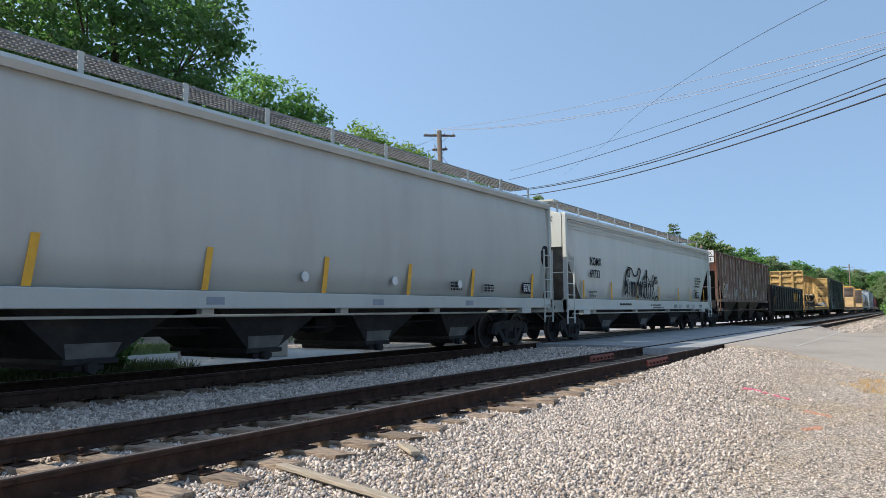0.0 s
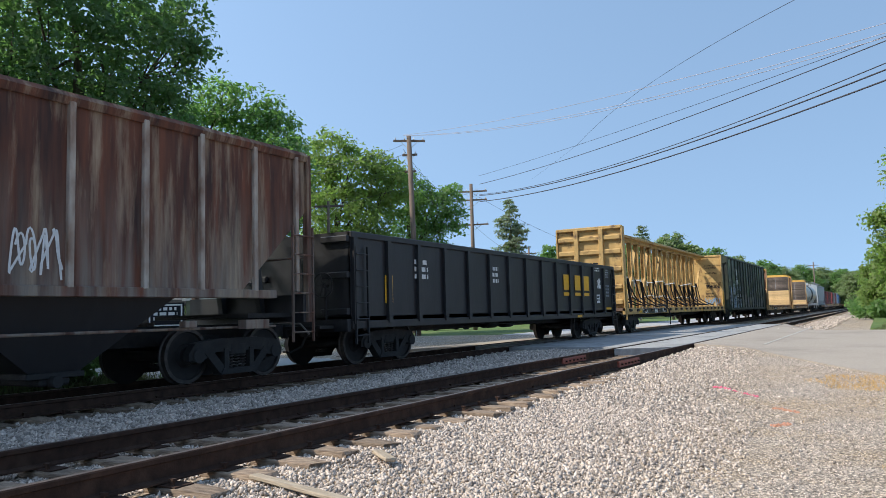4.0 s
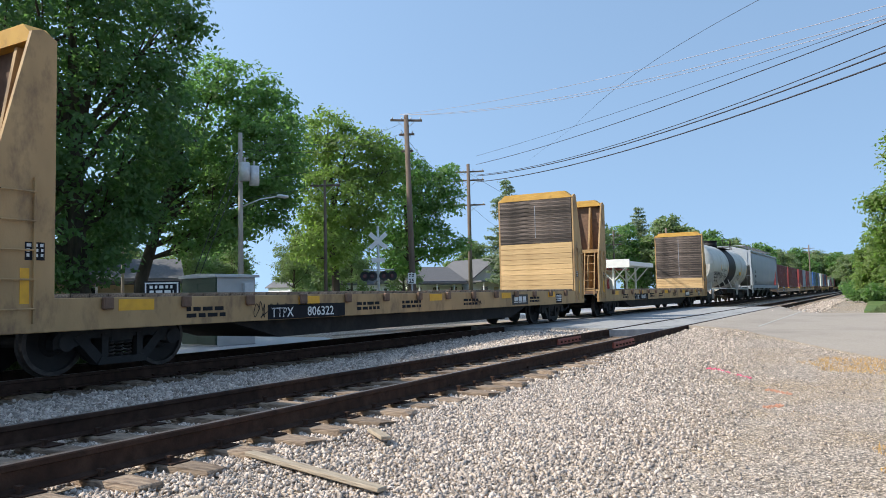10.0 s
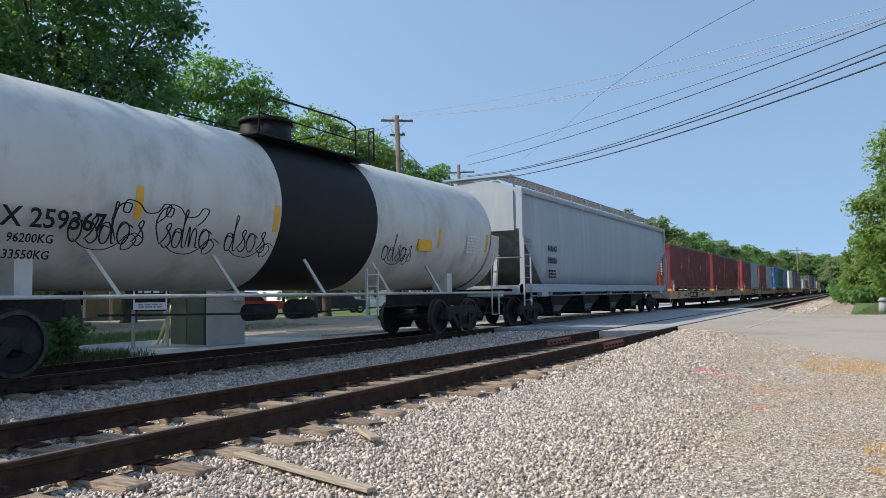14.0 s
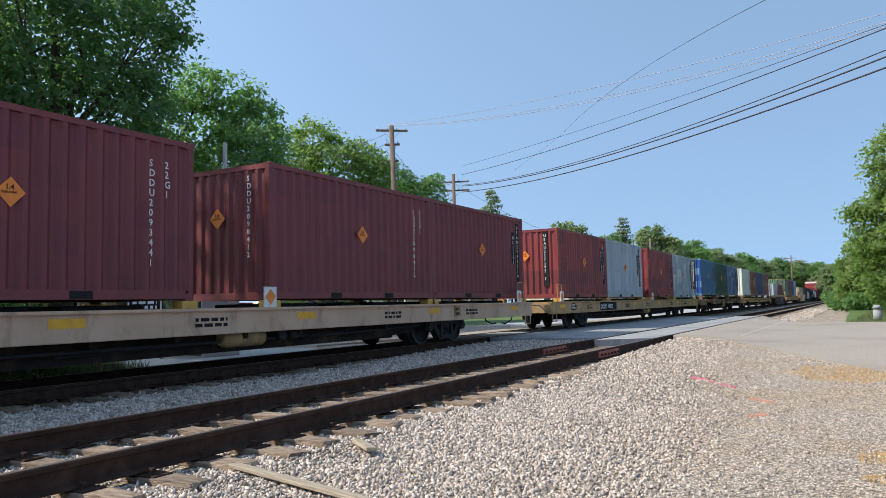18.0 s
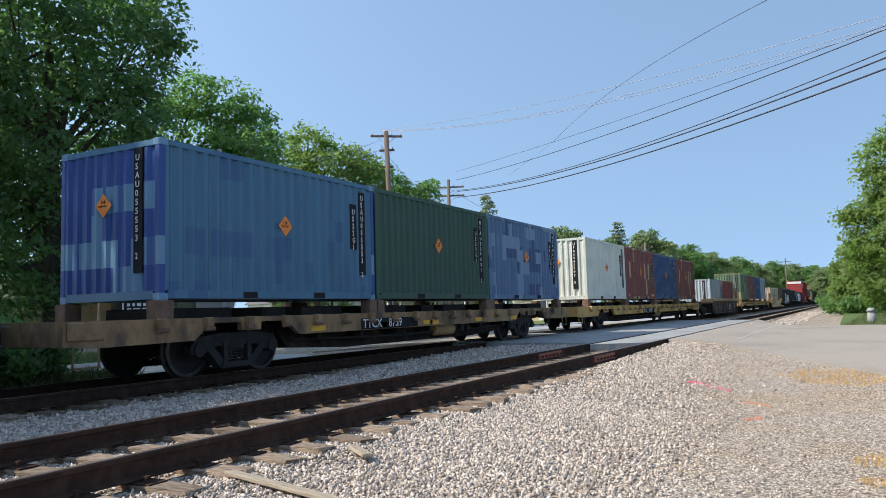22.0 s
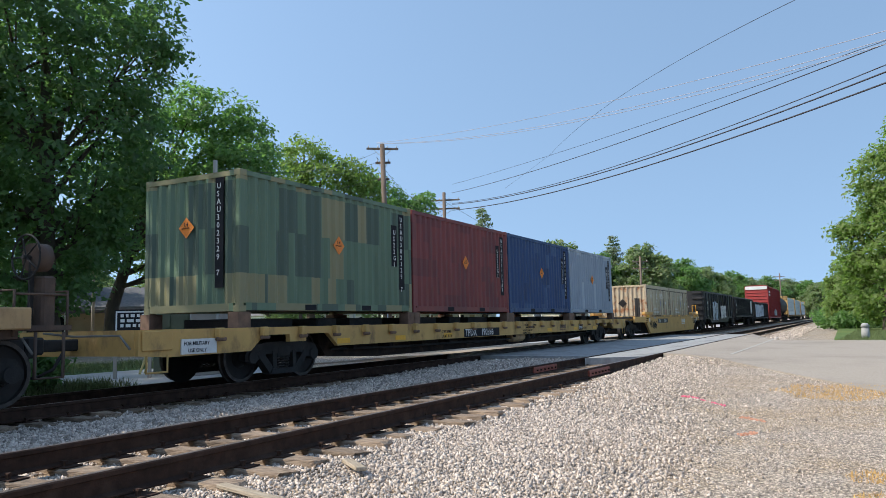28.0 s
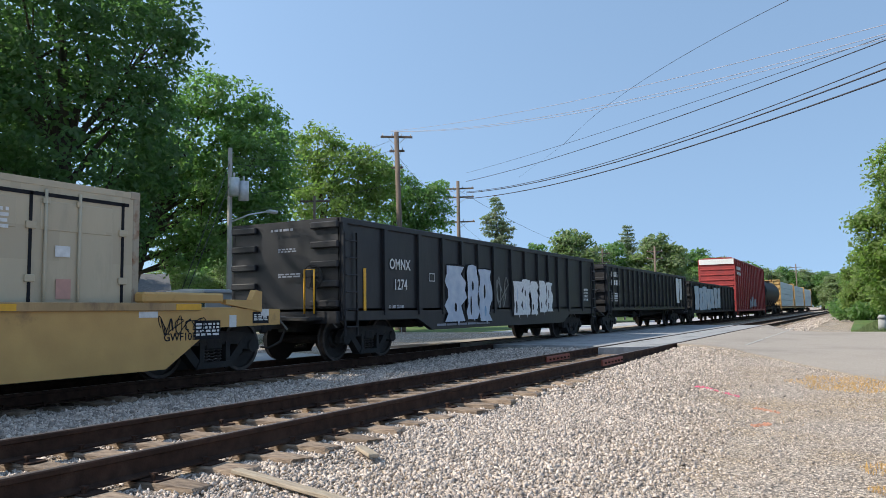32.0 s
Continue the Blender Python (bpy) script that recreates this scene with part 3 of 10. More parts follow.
def tree_parts(lobes, seed, leaf, spray, density, per, trunk_r, fork, fill=5.0):
    return trunk_of(lobes, seed, trunk_r, fork), crown_of(lobes, seed, leaf, spray, density, per, fill)


def tree(x, y, meshes, m, label, scale=1.0, turn=0.0, name="tree", group="trees along the street", z=-0.22):
    ob = thing(name, pose(x, y, z, 0, 0, turn), label, "tree", group)
    for me, nm, mm in ((meshes[0], "trunk", bark_m), (meshes[1], "crown", m)):
        key = (me.name, mm.name)
        if key not in TREE_MESH:
            cp = me.copy()
            cp.materials.clear()
            cp.materials.append(mm)
            TREE_MESH[key] = cp
        part(nm, TREE_MESH[key], mm, ob, at=Matrix.Scale(scale, 4))
    return ob


TREE_MESH = {}
# the huge dark tree over the street, its boughs reaching towards the crossing
OLD = tree_parts([(-1.6, 1.0, 13.5, 4.6), (1.0, -0.7, 13.7, 3.4), (2.9, -2.2, 14.9, 1.5), (3.5, -2.7, 14.5, 0.7), (-0.2, 0.2, 9.4, 4.7), (2.0, -1.4, 11.0, 1.9), (2.1, -1.5, 8.4, 1.7), (-1.1, 0.7, 5.3, 3.9), (1.2, -0.8, 5.6, 2.0), (3.4, 0.9, 6.9, 1.5),
                  (0.5, -0.4, 3.9, 1.4), (-3.9, 2.3, 9.4, 5.1), (-4.5, 2.6, 15.1, 5.4), (-0.7, 0.5, 17.5, 5.0), (-2.9, 1.8, 4.0, 2.9)], 1, 0.15, 0.9, 1.0, 44, 0.55, 3.2, 7)
tree(21.0, 30.5, OLD, leaf_dark, "huge dark green broad-leaved tree with hanging boughs")
# the spreading yard tree with its bright top
YARD = tree_parts([(3.1, -2.7, 13.8, 1.5), (4.2, -3.7, 13.1, 1.7), (5.2, -4.9, 11.7, 1.6), (2.6, -2.2, 11.0, 2.7), (3.0, -5.5, 9.0, 2.7), (5.6, -5.3, 10.5, 0.8), (2.3, -4.7, 6.5, 2.3), (3.5, -0.4, 7.9, 2.2), (4.3, -5.3, 6.7, 1.5), (0.7, -3.1, 4.8, 1.3),
                   (1.6, -5.4, 5.0, 1.1), (5.5, -5.1, 8.1, 1.1), (2.2, 2.1, 7.6, 2.0), (0.2, 0.4, 9.5, 2.2)], 2, 0.135, 0.75, 1.7, 48, 0.42, 2.4, 10)
tree(27.2, 34.5, YARD, leaf_mid, "spreading green broad-leaved yard tree with dark limbs")
CORNER = tree_parts([(-0.3, 0.4, 12.4, 1.5), (0.4, -0.5, 10.9, 2.1), (-0.9, 1.1, 10.0, 1.5), (1.6, -2.2, 11.0, 1.5), (-1.7, -1.1, 7.8, 2.2), (-1.0, 1.3, 6.0, 1.3), (1.0, -1.4, 7.5, 2.0), (-2.0, -0.7, 4.6, 1.7), (-1.4, 1.7, 4.6, 0.9), (1.0, -1.3, 5.5, 1.4), (2.1, -2.9, 9.8, 1.3)], 3, 0.135, 0.72, 1.8, 48, 0.3, 2.6, 10)
tree(39.5, 30.7, CORNER, leaf_bright, "bright green broad-leaved tree beside the side street")
AIRY = tree_parts([(-0.3, 0.4, 10.1, 1.9), (0.7, -1.1, 8.8, 1.8), (1.4, -2.4, 10.1, 0.9), (1.3, -2.2, 8.2, 1.3), (-0.1, 0.1, 6.8, 1.9), (0.9, -1.4, 5.2, 1.7), (1.6, -2.7, 4.9, 1.0), (-0.3, 0.5, 4.4, 1.6), (-1.0, 1.5, 6.0, 1.1)], 4, 0.135, 0.7, 1.8, 50, 0.28, 2.4, 20)
tree(45.6, 28.9, AIRY, leaf_mid, "airy green broad-leaved tree beside the side street")
SHADE = tree_parts(round_lobes(6, 23, 6.5, 4.0, 11), 6, 0.27, 1.1, 0.36, 30, 0.6, 4.5, 2)
# shade trees out to the left, along the same street
for k, (x, y, s_) in enumerate(((7.0, 27.6, 0.93), (-2.0, 24.6, 0.9), (-7.5, 28.0, 0.97), (-15, 27.6, 0.95), (-22, 28.8, 1.0))):
    tree(x, y, SHADE, leaf_dark, "tall street tree shading the railway", s_, 50 * k)
BACK = tree_parts(round_lobes(7, 16, 4.6, 2.5, 9), 7, 0.2, 0.95, 0.9, 34, 0.35, 3.0, 10)
for x, y, s_, tn in ((14.5, 38.0, 1.15, 130), (20.5, 42.0, 1.1, 40), (30.5, 46.0, 0.62, 200)):
    tree(x, y, BACK, leaf_dark, "tall dark green broad-leaved tree behind the street", s_, tn)


def conifer_parts(seed, H, R, tiers=0.62):
    """A pine or spruce: straight stem with upswept whorls of branches, gaps of sky between them."""
    g = np.random.default_rng(seed)
    cs, os_, rs = [], [], []
    bm = rod(bmesh.new(), (0, 0, -0.3), (0, 0, H * 0.98), 0.2, 8, 0.02)
    z = 2.6
    while z < H * 0.97:
        w = R * (1 - z / H) ** 0.5 * g.uniform(0.7, 1.2)
        n = 6 if z < H * 0.8 else 4
        for k in range(n):
            a = g.uniform(0, math.tau)
            tip = np.array([math.cos(a) * w, math.sin(a) * w, z + 0.10 * w])
            rod(bm, (0, 0, z), tuple(tip), 0.035, 4, 0.008, False)
            for q in np.arange(0.25, 1.05, 0.36 / max(0.6, w)):
                cs.append(np.array([0, 0, z]) + (tip - np.array([0, 0, z])) * q)
                os_.append((math.cos(a), math.sin(a), 0.4))
                rs.append(0.34 + 0.25 * (1 - q))
        z += tiers * g.uniform(0.8, 1.2)
    v = sprays(np.array(cs), np.array(os_), np.array(rs), 15, 0.17, g)
    return mesh_of(bm, "trunk"), raw_mesh("crown", v, np.arange(len(v)).reshape(-1, 4))


for k, (x, y, s_) in enumerate(((40.5, 60.5, 0.55), (43.7, 57.2, 0.5), (47.3, 54.3, 0.58), (50.9, 51.5, 0.5), (54.3, 47.2, 0.56), (57.7, 43.1, 0.52), (60.5, 39.1, 0.5), (36.0, 62.0, 0.6))):
    tree(x, y, BACK, leaf_far, "low green tree among the houses", s_ * 0.85, 67 * k, group="trees among the houses")
SPRUCE = conifer_parts(8, 14.6, 3.2, 0.5)
tree(77.2, 35.7, SPRUCE, leaf_pine, "tall loose-limbed grey-green pine", 1.0, 0, "pine")
tree(125.5, 33.8, SPRUCE, leaf_pine, "tall loose-limbed grey-green pine", 1.08, 80, "pine")
# far woods closing the view: place, height and half-width of each tree
FAR = tree_parts(round_lobes(4, 13, 5.0, 1.0, 10), 4, 0.30, 1.0, 0.8, 30, 0.35, 2.0, 8)
FAR_SLIM = tree_parts(round_lobes(14, 13, 3.6, 1.5, 8), 14, 0.28, 0.9, 0.9, 30, 0.3, 2.0, 8)
fg = random.Random(9)
FAR_ROW = ((102.1, 40.8, 11.4, 2.8), (99.0, 34.9, 12.8, 4.4), (114.5, 35.8, 11.6, 3.0), (120.1, 34.7, 12.6, 3.2), (121.8, 28.2, 13.6, 4.6), (146.9, 30.4, 13.5, 4.0), (147.7, 26.4, 12.8, 5.0), (168.0, 25.9, 12.3, 4.6), (184.0, 25.0, 11.8, 5.0), (198.6, 23.6, 12.9, 5.0), (212, 21.8, 11.6, 5.0), (229.0, 21.4, 11.9, 5.4), (239.3, 18.6, 13.3, 6.5), (248, 16, 11.6, 6.0), (259.6, 14.6, 13.2, 6.0), (249.8, 9.5, 11.9, 5.6), (235.0, 6.6, 10.6, 5.0), (199.9, 4.7, 9.1, 4.2), (280, 2, 13, 6.5), (300, 12, 14, 7), (290, 20, 14, 7),
           (108, 44, 9.6, 4.5), (88, 46, 8.6, 4.2), (134, 38, 10, 4.6), (158, 33, 10.5, 4.6), (66, 54, 9.5, 4.2), (75, 58, 10.5, 5), (58, 62, 10.5, 5), (48, 66, 11, 5), (20, 62, 12, 5.5), (8, 57, 12, 5.5))
for k, (x, y, h_, w_) in enumerate(FAR_ROW):
    me = FAR_SLIM if w_ / h_ < 0.33 else FAR
    tree(x, y, me, leaf_far if k % 3 else leaf_mid, "distant green broad-leaved tree in the tree line", h_ / 13.0, fg.uniform(0, 360), group="far tree line")
# trees on the near side of the line
EDGE = tree_parts([(0.0, -1.1, 10.4, 2.2), (0.0, 0.3, 9.2, 1.4), (0.1, 1.1, 7.0, 1.4), (0.0, -0.8, 5.8, 2.8), (0.1, 2.1, 7.0, 0.6), (0.1, 1.4, 5.4, 1.2), (0.0, 0.4, 3.4, 2.1), (-0.1, -3.0, 7.5, 3.6), (0.0, -1.2, 2.6, 2.2), (-0.2, -3.8, 12.0, 3.2)], 9, 0.15, 0.75, 1.7, 50, 0.33, 2.0, 14)
THICKET = tree_parts([(0.0, 0.7, 4.9, 1.1), (0.0, -0.4, 4.8, 1.4), (0.0, 1.1, 3.3, 1.1), (0.3, -0.8, 3.1, 2.0), (0.0, 0.7, 1.9, 1.2), (0.2, -2.5, 3.4, 2.4), (0.0, 1.6, 4.0, 0.4), (0.0, -1.5, 1.5, 1.3), (0.0, 1.3, 2.0, 0.8), (0.0, 0.1, 1.4, 1.0)], 10, 0.15, 0.65, 2.0, 48, 0.2, 1.2, 14)
tree(57.9, -2.5, EDGE, leaf_bright, "leafy light green tree at the edge of the roadside grass", group="trees on the near side")
tree(57.0, -10.6, EDGE, leaf_mid, "leafy light green tree at the edge of the roadside grass", 1.1, 150, group="trees on the near side")
tree(72.0, -0.8, THICKET, leaf_bright, "low leafy thicket tree at the edge of the roadside grass", group="trees on the near side")
tree(64.0, -2.6, THICKET, leaf_bright, "low leafy thicket tree at the edge of the roadside grass", 0.95, 30, group="trees on the near side")
for k, (x, y, s_) in enumerate(((82, -2.8, 0.55), (94, -1.6, 0.52), (108, -0.8, 0.55), (126, -0.4, 0.6), (147, -0.4, 0.65), (172, -0.2, 0.72))):
    tree(x, y, FAR, leaf_mid if k % 2 else leaf_bright, "leafy green tree at the edge of the line", s_, 70 * k, group="trees on the near side")


def leaves(centres, radii, per, size, g):
    """Loose leaves of a bush about each clump centre."""
    k = len(centres)
    c, r = np.repeat(centres, per, 0), np.repeat(radii, per)
    p = c + np.clip(g.normal(size=(k * per, 3)), -1.5, 1.5) * r[:, None] * np.array([0.66, 0.66, 0.5])
    v = leaf_quads(p, g.normal(size=p.shape) * 0.7 + np.array([0, 0, 0.6]), size, g)
    return v, np.arange(len(v)).reshape(-1, 4)


def shrub(x, y, r, h, seed, m, label, name="shrub", z=-0.22):
    g = np.random.default_rng(seed)
    n = 26
    c = np.stack([g.normal(0, r * 0.45, n), g.normal(0, r * 0.45, n), g.uniform(0.15, 0.9, n) * h], -1)
    v, f = leaves(c, np.full(n, r * 0.35), 130 if x < 40 else 60, 0.075 if x < 40 else 0.2, g)
    ob = thing(name, (x, y, z), label, "shrub", "shrubs")
    part("foliage", raw_mesh("foliage", v, f, m), m, ob)
    part("stems", mesh_of(rod(bmesh.new(), (0, 0, -0.05), (0.05, 0, h * 0.7), 0.03, 6), "stems"), bark_m, ob)
    return ob


for k, (x, y, r, h) in enumerate(((14.0, 26.5, 2.0, 2.6), (9.0, 26.0, 2.0, 2.8), (6.2, 13.3, 1.0, 1.5), (7.6, 13.5, 0.9, 1.3), (8.7, 13.4, 0.7, 0.9), (35.5, 36.5, 0.9, 1.1), (37.0, 37.6, 0.7, 0.9), (70.0, -0.4, 1.2, 1.3), (80, 0.3, 1.6, 1.6), (92, 1.2, 1.6, 1.8))):
    shrub(x, y, r, h, 40 + k, leaf_dark if k < 5 else leaf_mid, "leafy green bush beside the way")


def grass_tufts(name, n, x0, x1, y0, y1, h, seed, m, label, zf=None, keep=None):
    """Blades of grass as thin upright triangles."""
    g = np.random.default_rng(seed)
    x, y = g.uniform(x0, x1, n), g.uniform(y0, y1, n)
    if keep is not None:
        ok = keep(x, y, g)
        x, y = x[ok], y[ok]
        n = len(x)
    a = g.uniform(0, math.tau, n)
    hh = h * g.uniform(0.4, 1.3, n)
    w = 0.003 + 0.05 * hh
    lean = g.normal(0, 0.4, (n, 2)) * hh[:, None]
    z = (zf(x, y) if zf else ground_z(x, y))
    p = np.stack([x, y, z], -1)
    s = np.stack([np.cos(a) * w, np.sin(a) * w, np.zeros(n)], -1)
    tip = p + np.stack([lean[:, 0], lean[:, 1], hh], -1)
    v = np.stack([p - s, p + s, tip], 1).reshape(-1, 3)
    ob = new(name, raw_mesh(name, v, np.arange(n * 3).reshape(-1, 3), m))
    return tagged(ob, label, "grass", kind="stuff")


straw_m = mat("straw_m", (0.66, 0.42, 0.15), (0.48, 0.29, 0.10), 0.9, scale=8, bump=0, rnd=0.25)
weed_m = mat("weed_m", (0.13, 0.17, 0.055), (0.075, 0.10, 0.035), 0.8, scale=8, bump=0, rnd=0.3)


def patchy(cx, cy, rx, ry):
    def f(x, y, g):
        q = ((x - cx) / rx) ** 2 + ((y - cy) / ry) ** 2 + 0.35 * np.sin(5 * x + 3 * y) * np.cos(4 * y - 2 * x)
        return q < 1
    return f


grass_tufts("dry_grass", 8000, 13.6, 17.8, -1.6, 1.6, 0.05, 1, straw_m, "straw-coloured dry grass tufts on the gravel", keep=patchy(15.2, 0.1, 1.0, 1.05))
grass_tufts("dry_grass", 1800, 7.5, 8.8, -0.6, 0.4, 0.045, 2, straw_m, "straw-coloured dry grass tufts on the gravel", keep=patchy(8.1, -0.15, 0.28, 0.24))
grass_tufts("dry_grass", 1200, 6.8, 7.6, -0.5, 0.3, 0.04, 3, straw_m, "straw-coloured dry grass tufts on the gravel", keep=patchy(7.2, -0.12, 0.2, 0.16))
grass_tufts("dry_grass", 260, 9.2, 11.5, 0.3, 2.0, 0.015, 4, straw_m, "straw-coloured dry grass tufts on the gravel", keep=patchy(10.2, 1.1, 0.9, 0.5))
grass_tufts("weeds", 9000, 2, 10.5, 12.4, 14.2, 0.26, 5, weed_m, "weeds along the far edge of the track", zf=lambda x, y: np.full(len(x), -0.22))
grass_tufts("grass_blades", 14000, 36, 62, -3.5, 2.0, 0.14, 6, weed_m, "grass blades of the roadside verge", zf=lambda x, y: np.full(len(x), -0.17), keep=lambda x, y, g: y < 2.0 - 0.045 * x)
grass_tufts("grass_blades", 12000, 8, 26, 19.6, 24, 0.16, 7, weed_m, "grass blades of the yards", zf=lambda x, y: np.full(len(x), -0.22))

# ---- the train: materials
dark_m = mat("dark_m", (0.022, 0.021, 0.02), (0.012, 0.012, 0.012), 0.8, scale=9, bump=0.25, dirt=(0.05, 0.042, 0.035), dscale=1.5, dlow=0.5, dhigh=0.75)
steel_m = mat("steel_m", (0.08, 0.068, 0.06), (0.035, 0.03, 0.027), 0.5, 0.4, scale=10, bump=0.1)
wheel_m = mat("wheel_m", (0.02, 0.017, 0.015), (0.01, 0.009, 0.009), 0.8, 0.0, scale=7, bump=0.15)
black_m = mat("black_m", (0.015, 0.0155, 0.018), (0.010, 0.010, 0.0115), 0.5, scale=4, bump=0.12, bscale=12, dirt=(0.038, 0.034, 0.031), dscale=0.9, dlow=0.52, dhigh=0.85, stretch=(1, 1, 0.35))
white_p = mat("white_p", (0.75, 0.75, 0.73), (0.6, 0.6, 0.58), 0.6, scale=12, bump=0)
ink_p = mat("ink_p", (0.014, 0.014, 0.017), (0.022, 0.022, 0.025), 0.85, bump=0, spec=0.2)
yellow_p = mat("yellow_p", (0.80, 0.42, 0.02), (0.68, 0.34, 0.02), 0.45, scale=9, bump=0)
orange_p = mat("orange_p", (0.85, 0.25, 0.03), (0.70, 0.19, 0.02), 0.5, scale=9, bump=0)
grey_p = mat("grey_p", (0.30, 0.32, 0.36), (0.22, 0.24, 0.28), 0.6, scale=5, bump=0)
blue_p = mat("blue_p", (0.15, 0.29, 0.46), (0.27, 0.42, 0.55), 0.55, scale=4, bump=0)
pale_p = mat("pale_p", (0.55, 0.60, 0.66), (0.38, 0.45, 0.55), 0.55, scale=4, bump=0)
hop1_m = mat("hop1_m", (0.507, 0.518, 0.472), (0.457, 0.467, 0.427), 0.5, scale=1.2, bump=0.04, dirt=(0.376, 0.365, 0.345), dscale=0.8, dlow=0.48, dhigh=0.9, stretch=(1, 1, 0.25))
hop2_m = mat("hop2_m", (0.6, 0.606, 0.552), (0.54, 0.546, 0.498), 0.5, scale=1.2, bump=0.04, dirt=(0.432, 0.396, 0.336), dscale=0.9, dlow=0.55, dhigh=0.95, stretch=(1, 1, 0.2))
hop3_m = mat("hop3_m", (0.35, 0.39, 0.43), (0.31, 0.35, 0.39), 0.55, scale=1.5, bump=0.05, dirt=(0.42, 0.43, 0.44), dscale=1.6, dlow=0.5, dhigh=0.7, stretch=(2.2, 1, 0.12))
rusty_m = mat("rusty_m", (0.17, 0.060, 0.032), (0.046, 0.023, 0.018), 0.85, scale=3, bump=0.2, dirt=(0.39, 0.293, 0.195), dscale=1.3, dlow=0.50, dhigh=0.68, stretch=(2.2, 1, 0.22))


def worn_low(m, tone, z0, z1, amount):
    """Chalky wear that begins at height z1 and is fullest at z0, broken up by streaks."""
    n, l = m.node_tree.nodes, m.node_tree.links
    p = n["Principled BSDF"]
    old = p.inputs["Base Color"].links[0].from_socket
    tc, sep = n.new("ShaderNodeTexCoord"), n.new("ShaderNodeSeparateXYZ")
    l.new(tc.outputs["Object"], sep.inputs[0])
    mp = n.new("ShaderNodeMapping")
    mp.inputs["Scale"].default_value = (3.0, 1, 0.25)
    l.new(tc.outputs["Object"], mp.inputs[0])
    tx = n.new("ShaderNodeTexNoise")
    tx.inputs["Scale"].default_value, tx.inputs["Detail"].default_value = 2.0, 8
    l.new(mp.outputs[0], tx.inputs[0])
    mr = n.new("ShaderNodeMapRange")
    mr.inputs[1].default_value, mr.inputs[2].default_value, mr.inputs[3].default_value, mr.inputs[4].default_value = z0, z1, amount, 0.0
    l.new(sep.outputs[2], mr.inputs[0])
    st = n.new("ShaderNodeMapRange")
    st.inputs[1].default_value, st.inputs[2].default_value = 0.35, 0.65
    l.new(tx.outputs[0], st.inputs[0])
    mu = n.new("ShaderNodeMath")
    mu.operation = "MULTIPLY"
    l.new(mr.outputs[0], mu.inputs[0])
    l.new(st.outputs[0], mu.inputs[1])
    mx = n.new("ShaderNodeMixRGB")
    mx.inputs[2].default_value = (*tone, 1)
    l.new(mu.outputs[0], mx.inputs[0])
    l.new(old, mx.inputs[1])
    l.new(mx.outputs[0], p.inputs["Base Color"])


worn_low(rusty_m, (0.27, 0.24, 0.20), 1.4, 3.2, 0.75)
# grime grey, dark enough to hold the shade of the hoppers' sloped ends
grime_m = mat("grime_m", (0.20, 0.195, 0.18), (0.10, 0.095, 0.085), 0.8, scale=3, bump=0.1)
rustrib_m = mat("rustrib_m", (0.48, 0.42, 0.35), (0.20, 0.12, 0.08), 0.8, scale=5, bump=0.2, stretch=(1, 1, 0.4))
palesill_m = mat("palesill_m", (0.62, 0.42, 0.285), (0.52, 0.345, 0.225), 0.65, scale=2.5, bump=0.1, dirt=(0.22, 0.12, 0.075), dscale=2.2, dlow=0.52, dhigh=0.76, stretch=(1, 1, 0.5))
underrust_m = mat("underrust_m", (0.040, 0.028, 0.021), (0.016, 0.013, 0.012), 0.9, scale=4, bump=0.3, dirt=(0.10, 0.065, 0.042), dscale=1.5, dlow=0.54, dhigh=0.75, spec=0.2)
buff_m = mat("buff_m", (0.53, 0.345, 0.125), (0.41, 0.26, 0.092), 0.65, scale=2.5, bump=0.12, dirt=(0.10, 0.05, 0.028), dscale=2.4, dlow=0.52, dhigh=0.70)
rusttan_m = mat("rusttan_m", (0.36, 0.23, 0.105), (0.22, 0.13, 0.065), 0.75, scale=2.5, bump=0.15, dirt=(0.075, 0.048, 0.032), dscale=1.7, dlow=0.44, dhigh=0.64, stretch=(1, 1, 0.6))
mustard_m = mat("mustard_m", (0.60, 0.36, 0.115), (0.50, 0.29, 0.09), 0.55, scale=2.0, bump=0.08, dirt=(0.16, 0.085, 0.04), dscale=1.6, dlow=0.58, dhigh=0.78)
tan_m = mat("tan_m", (0.47, 0.30, 0.135), (0.37, 0.235, 0.105), 0.65, scale=2.5, bump=0.12, dirt=(0.13, 0.075, 0.045), dscale=2.2, dlow=0.50, dhigh=0.72, stretch=(1, 1, 0.5))
tansill_m = mat("tansill_m", (0.58, 0.36, 0.115), (0.47, 0.285, 0.09), 0.7, scale=2.5, bump=0.14, dirt=(0.13, 0.075, 0.04), dscale=2.0, dlow=0.53, dhigh=0.72, stretch=(1, 1, 0.6))
capyellow_m = mat("capyellow_m", (0.64, 0.37, 0.075), (0.54, 0.30, 0.06), 0.6, scale=2.5, bump=0.1, dirt=(0.25, 0.13, 0.05), dscale=2.0, dlow=0.56, dhigh=0.76)
deckrust_m = mat("deckrust_m", (0.22, 0.13, 0.085), (0.12, 0.075, 0.05), 0.85, scale=6, bump=0.3)
green_m = mat("green_m", (0.022, 0.033, 0.021), (0.010, 0.013, 0.011), 0.6, scale=1.2, bump=0.12, dirt=(0.048, 0.062, 0.034), dscale=1.1, dlow=0.45, dhigh=0.72, stretch=(1, 1, 0.4))
tank_m = mat("tank_m", (0.609, 0.609, 0.567), (0.525, 0.525, 0.483), 0.5, scale=1.5, bump=0.03, dirt=(0.315, 0.299, 0.263), dscale=1.6, dlow=0.50, dhigh=0.80, stretch=(1, 1, 0.5))
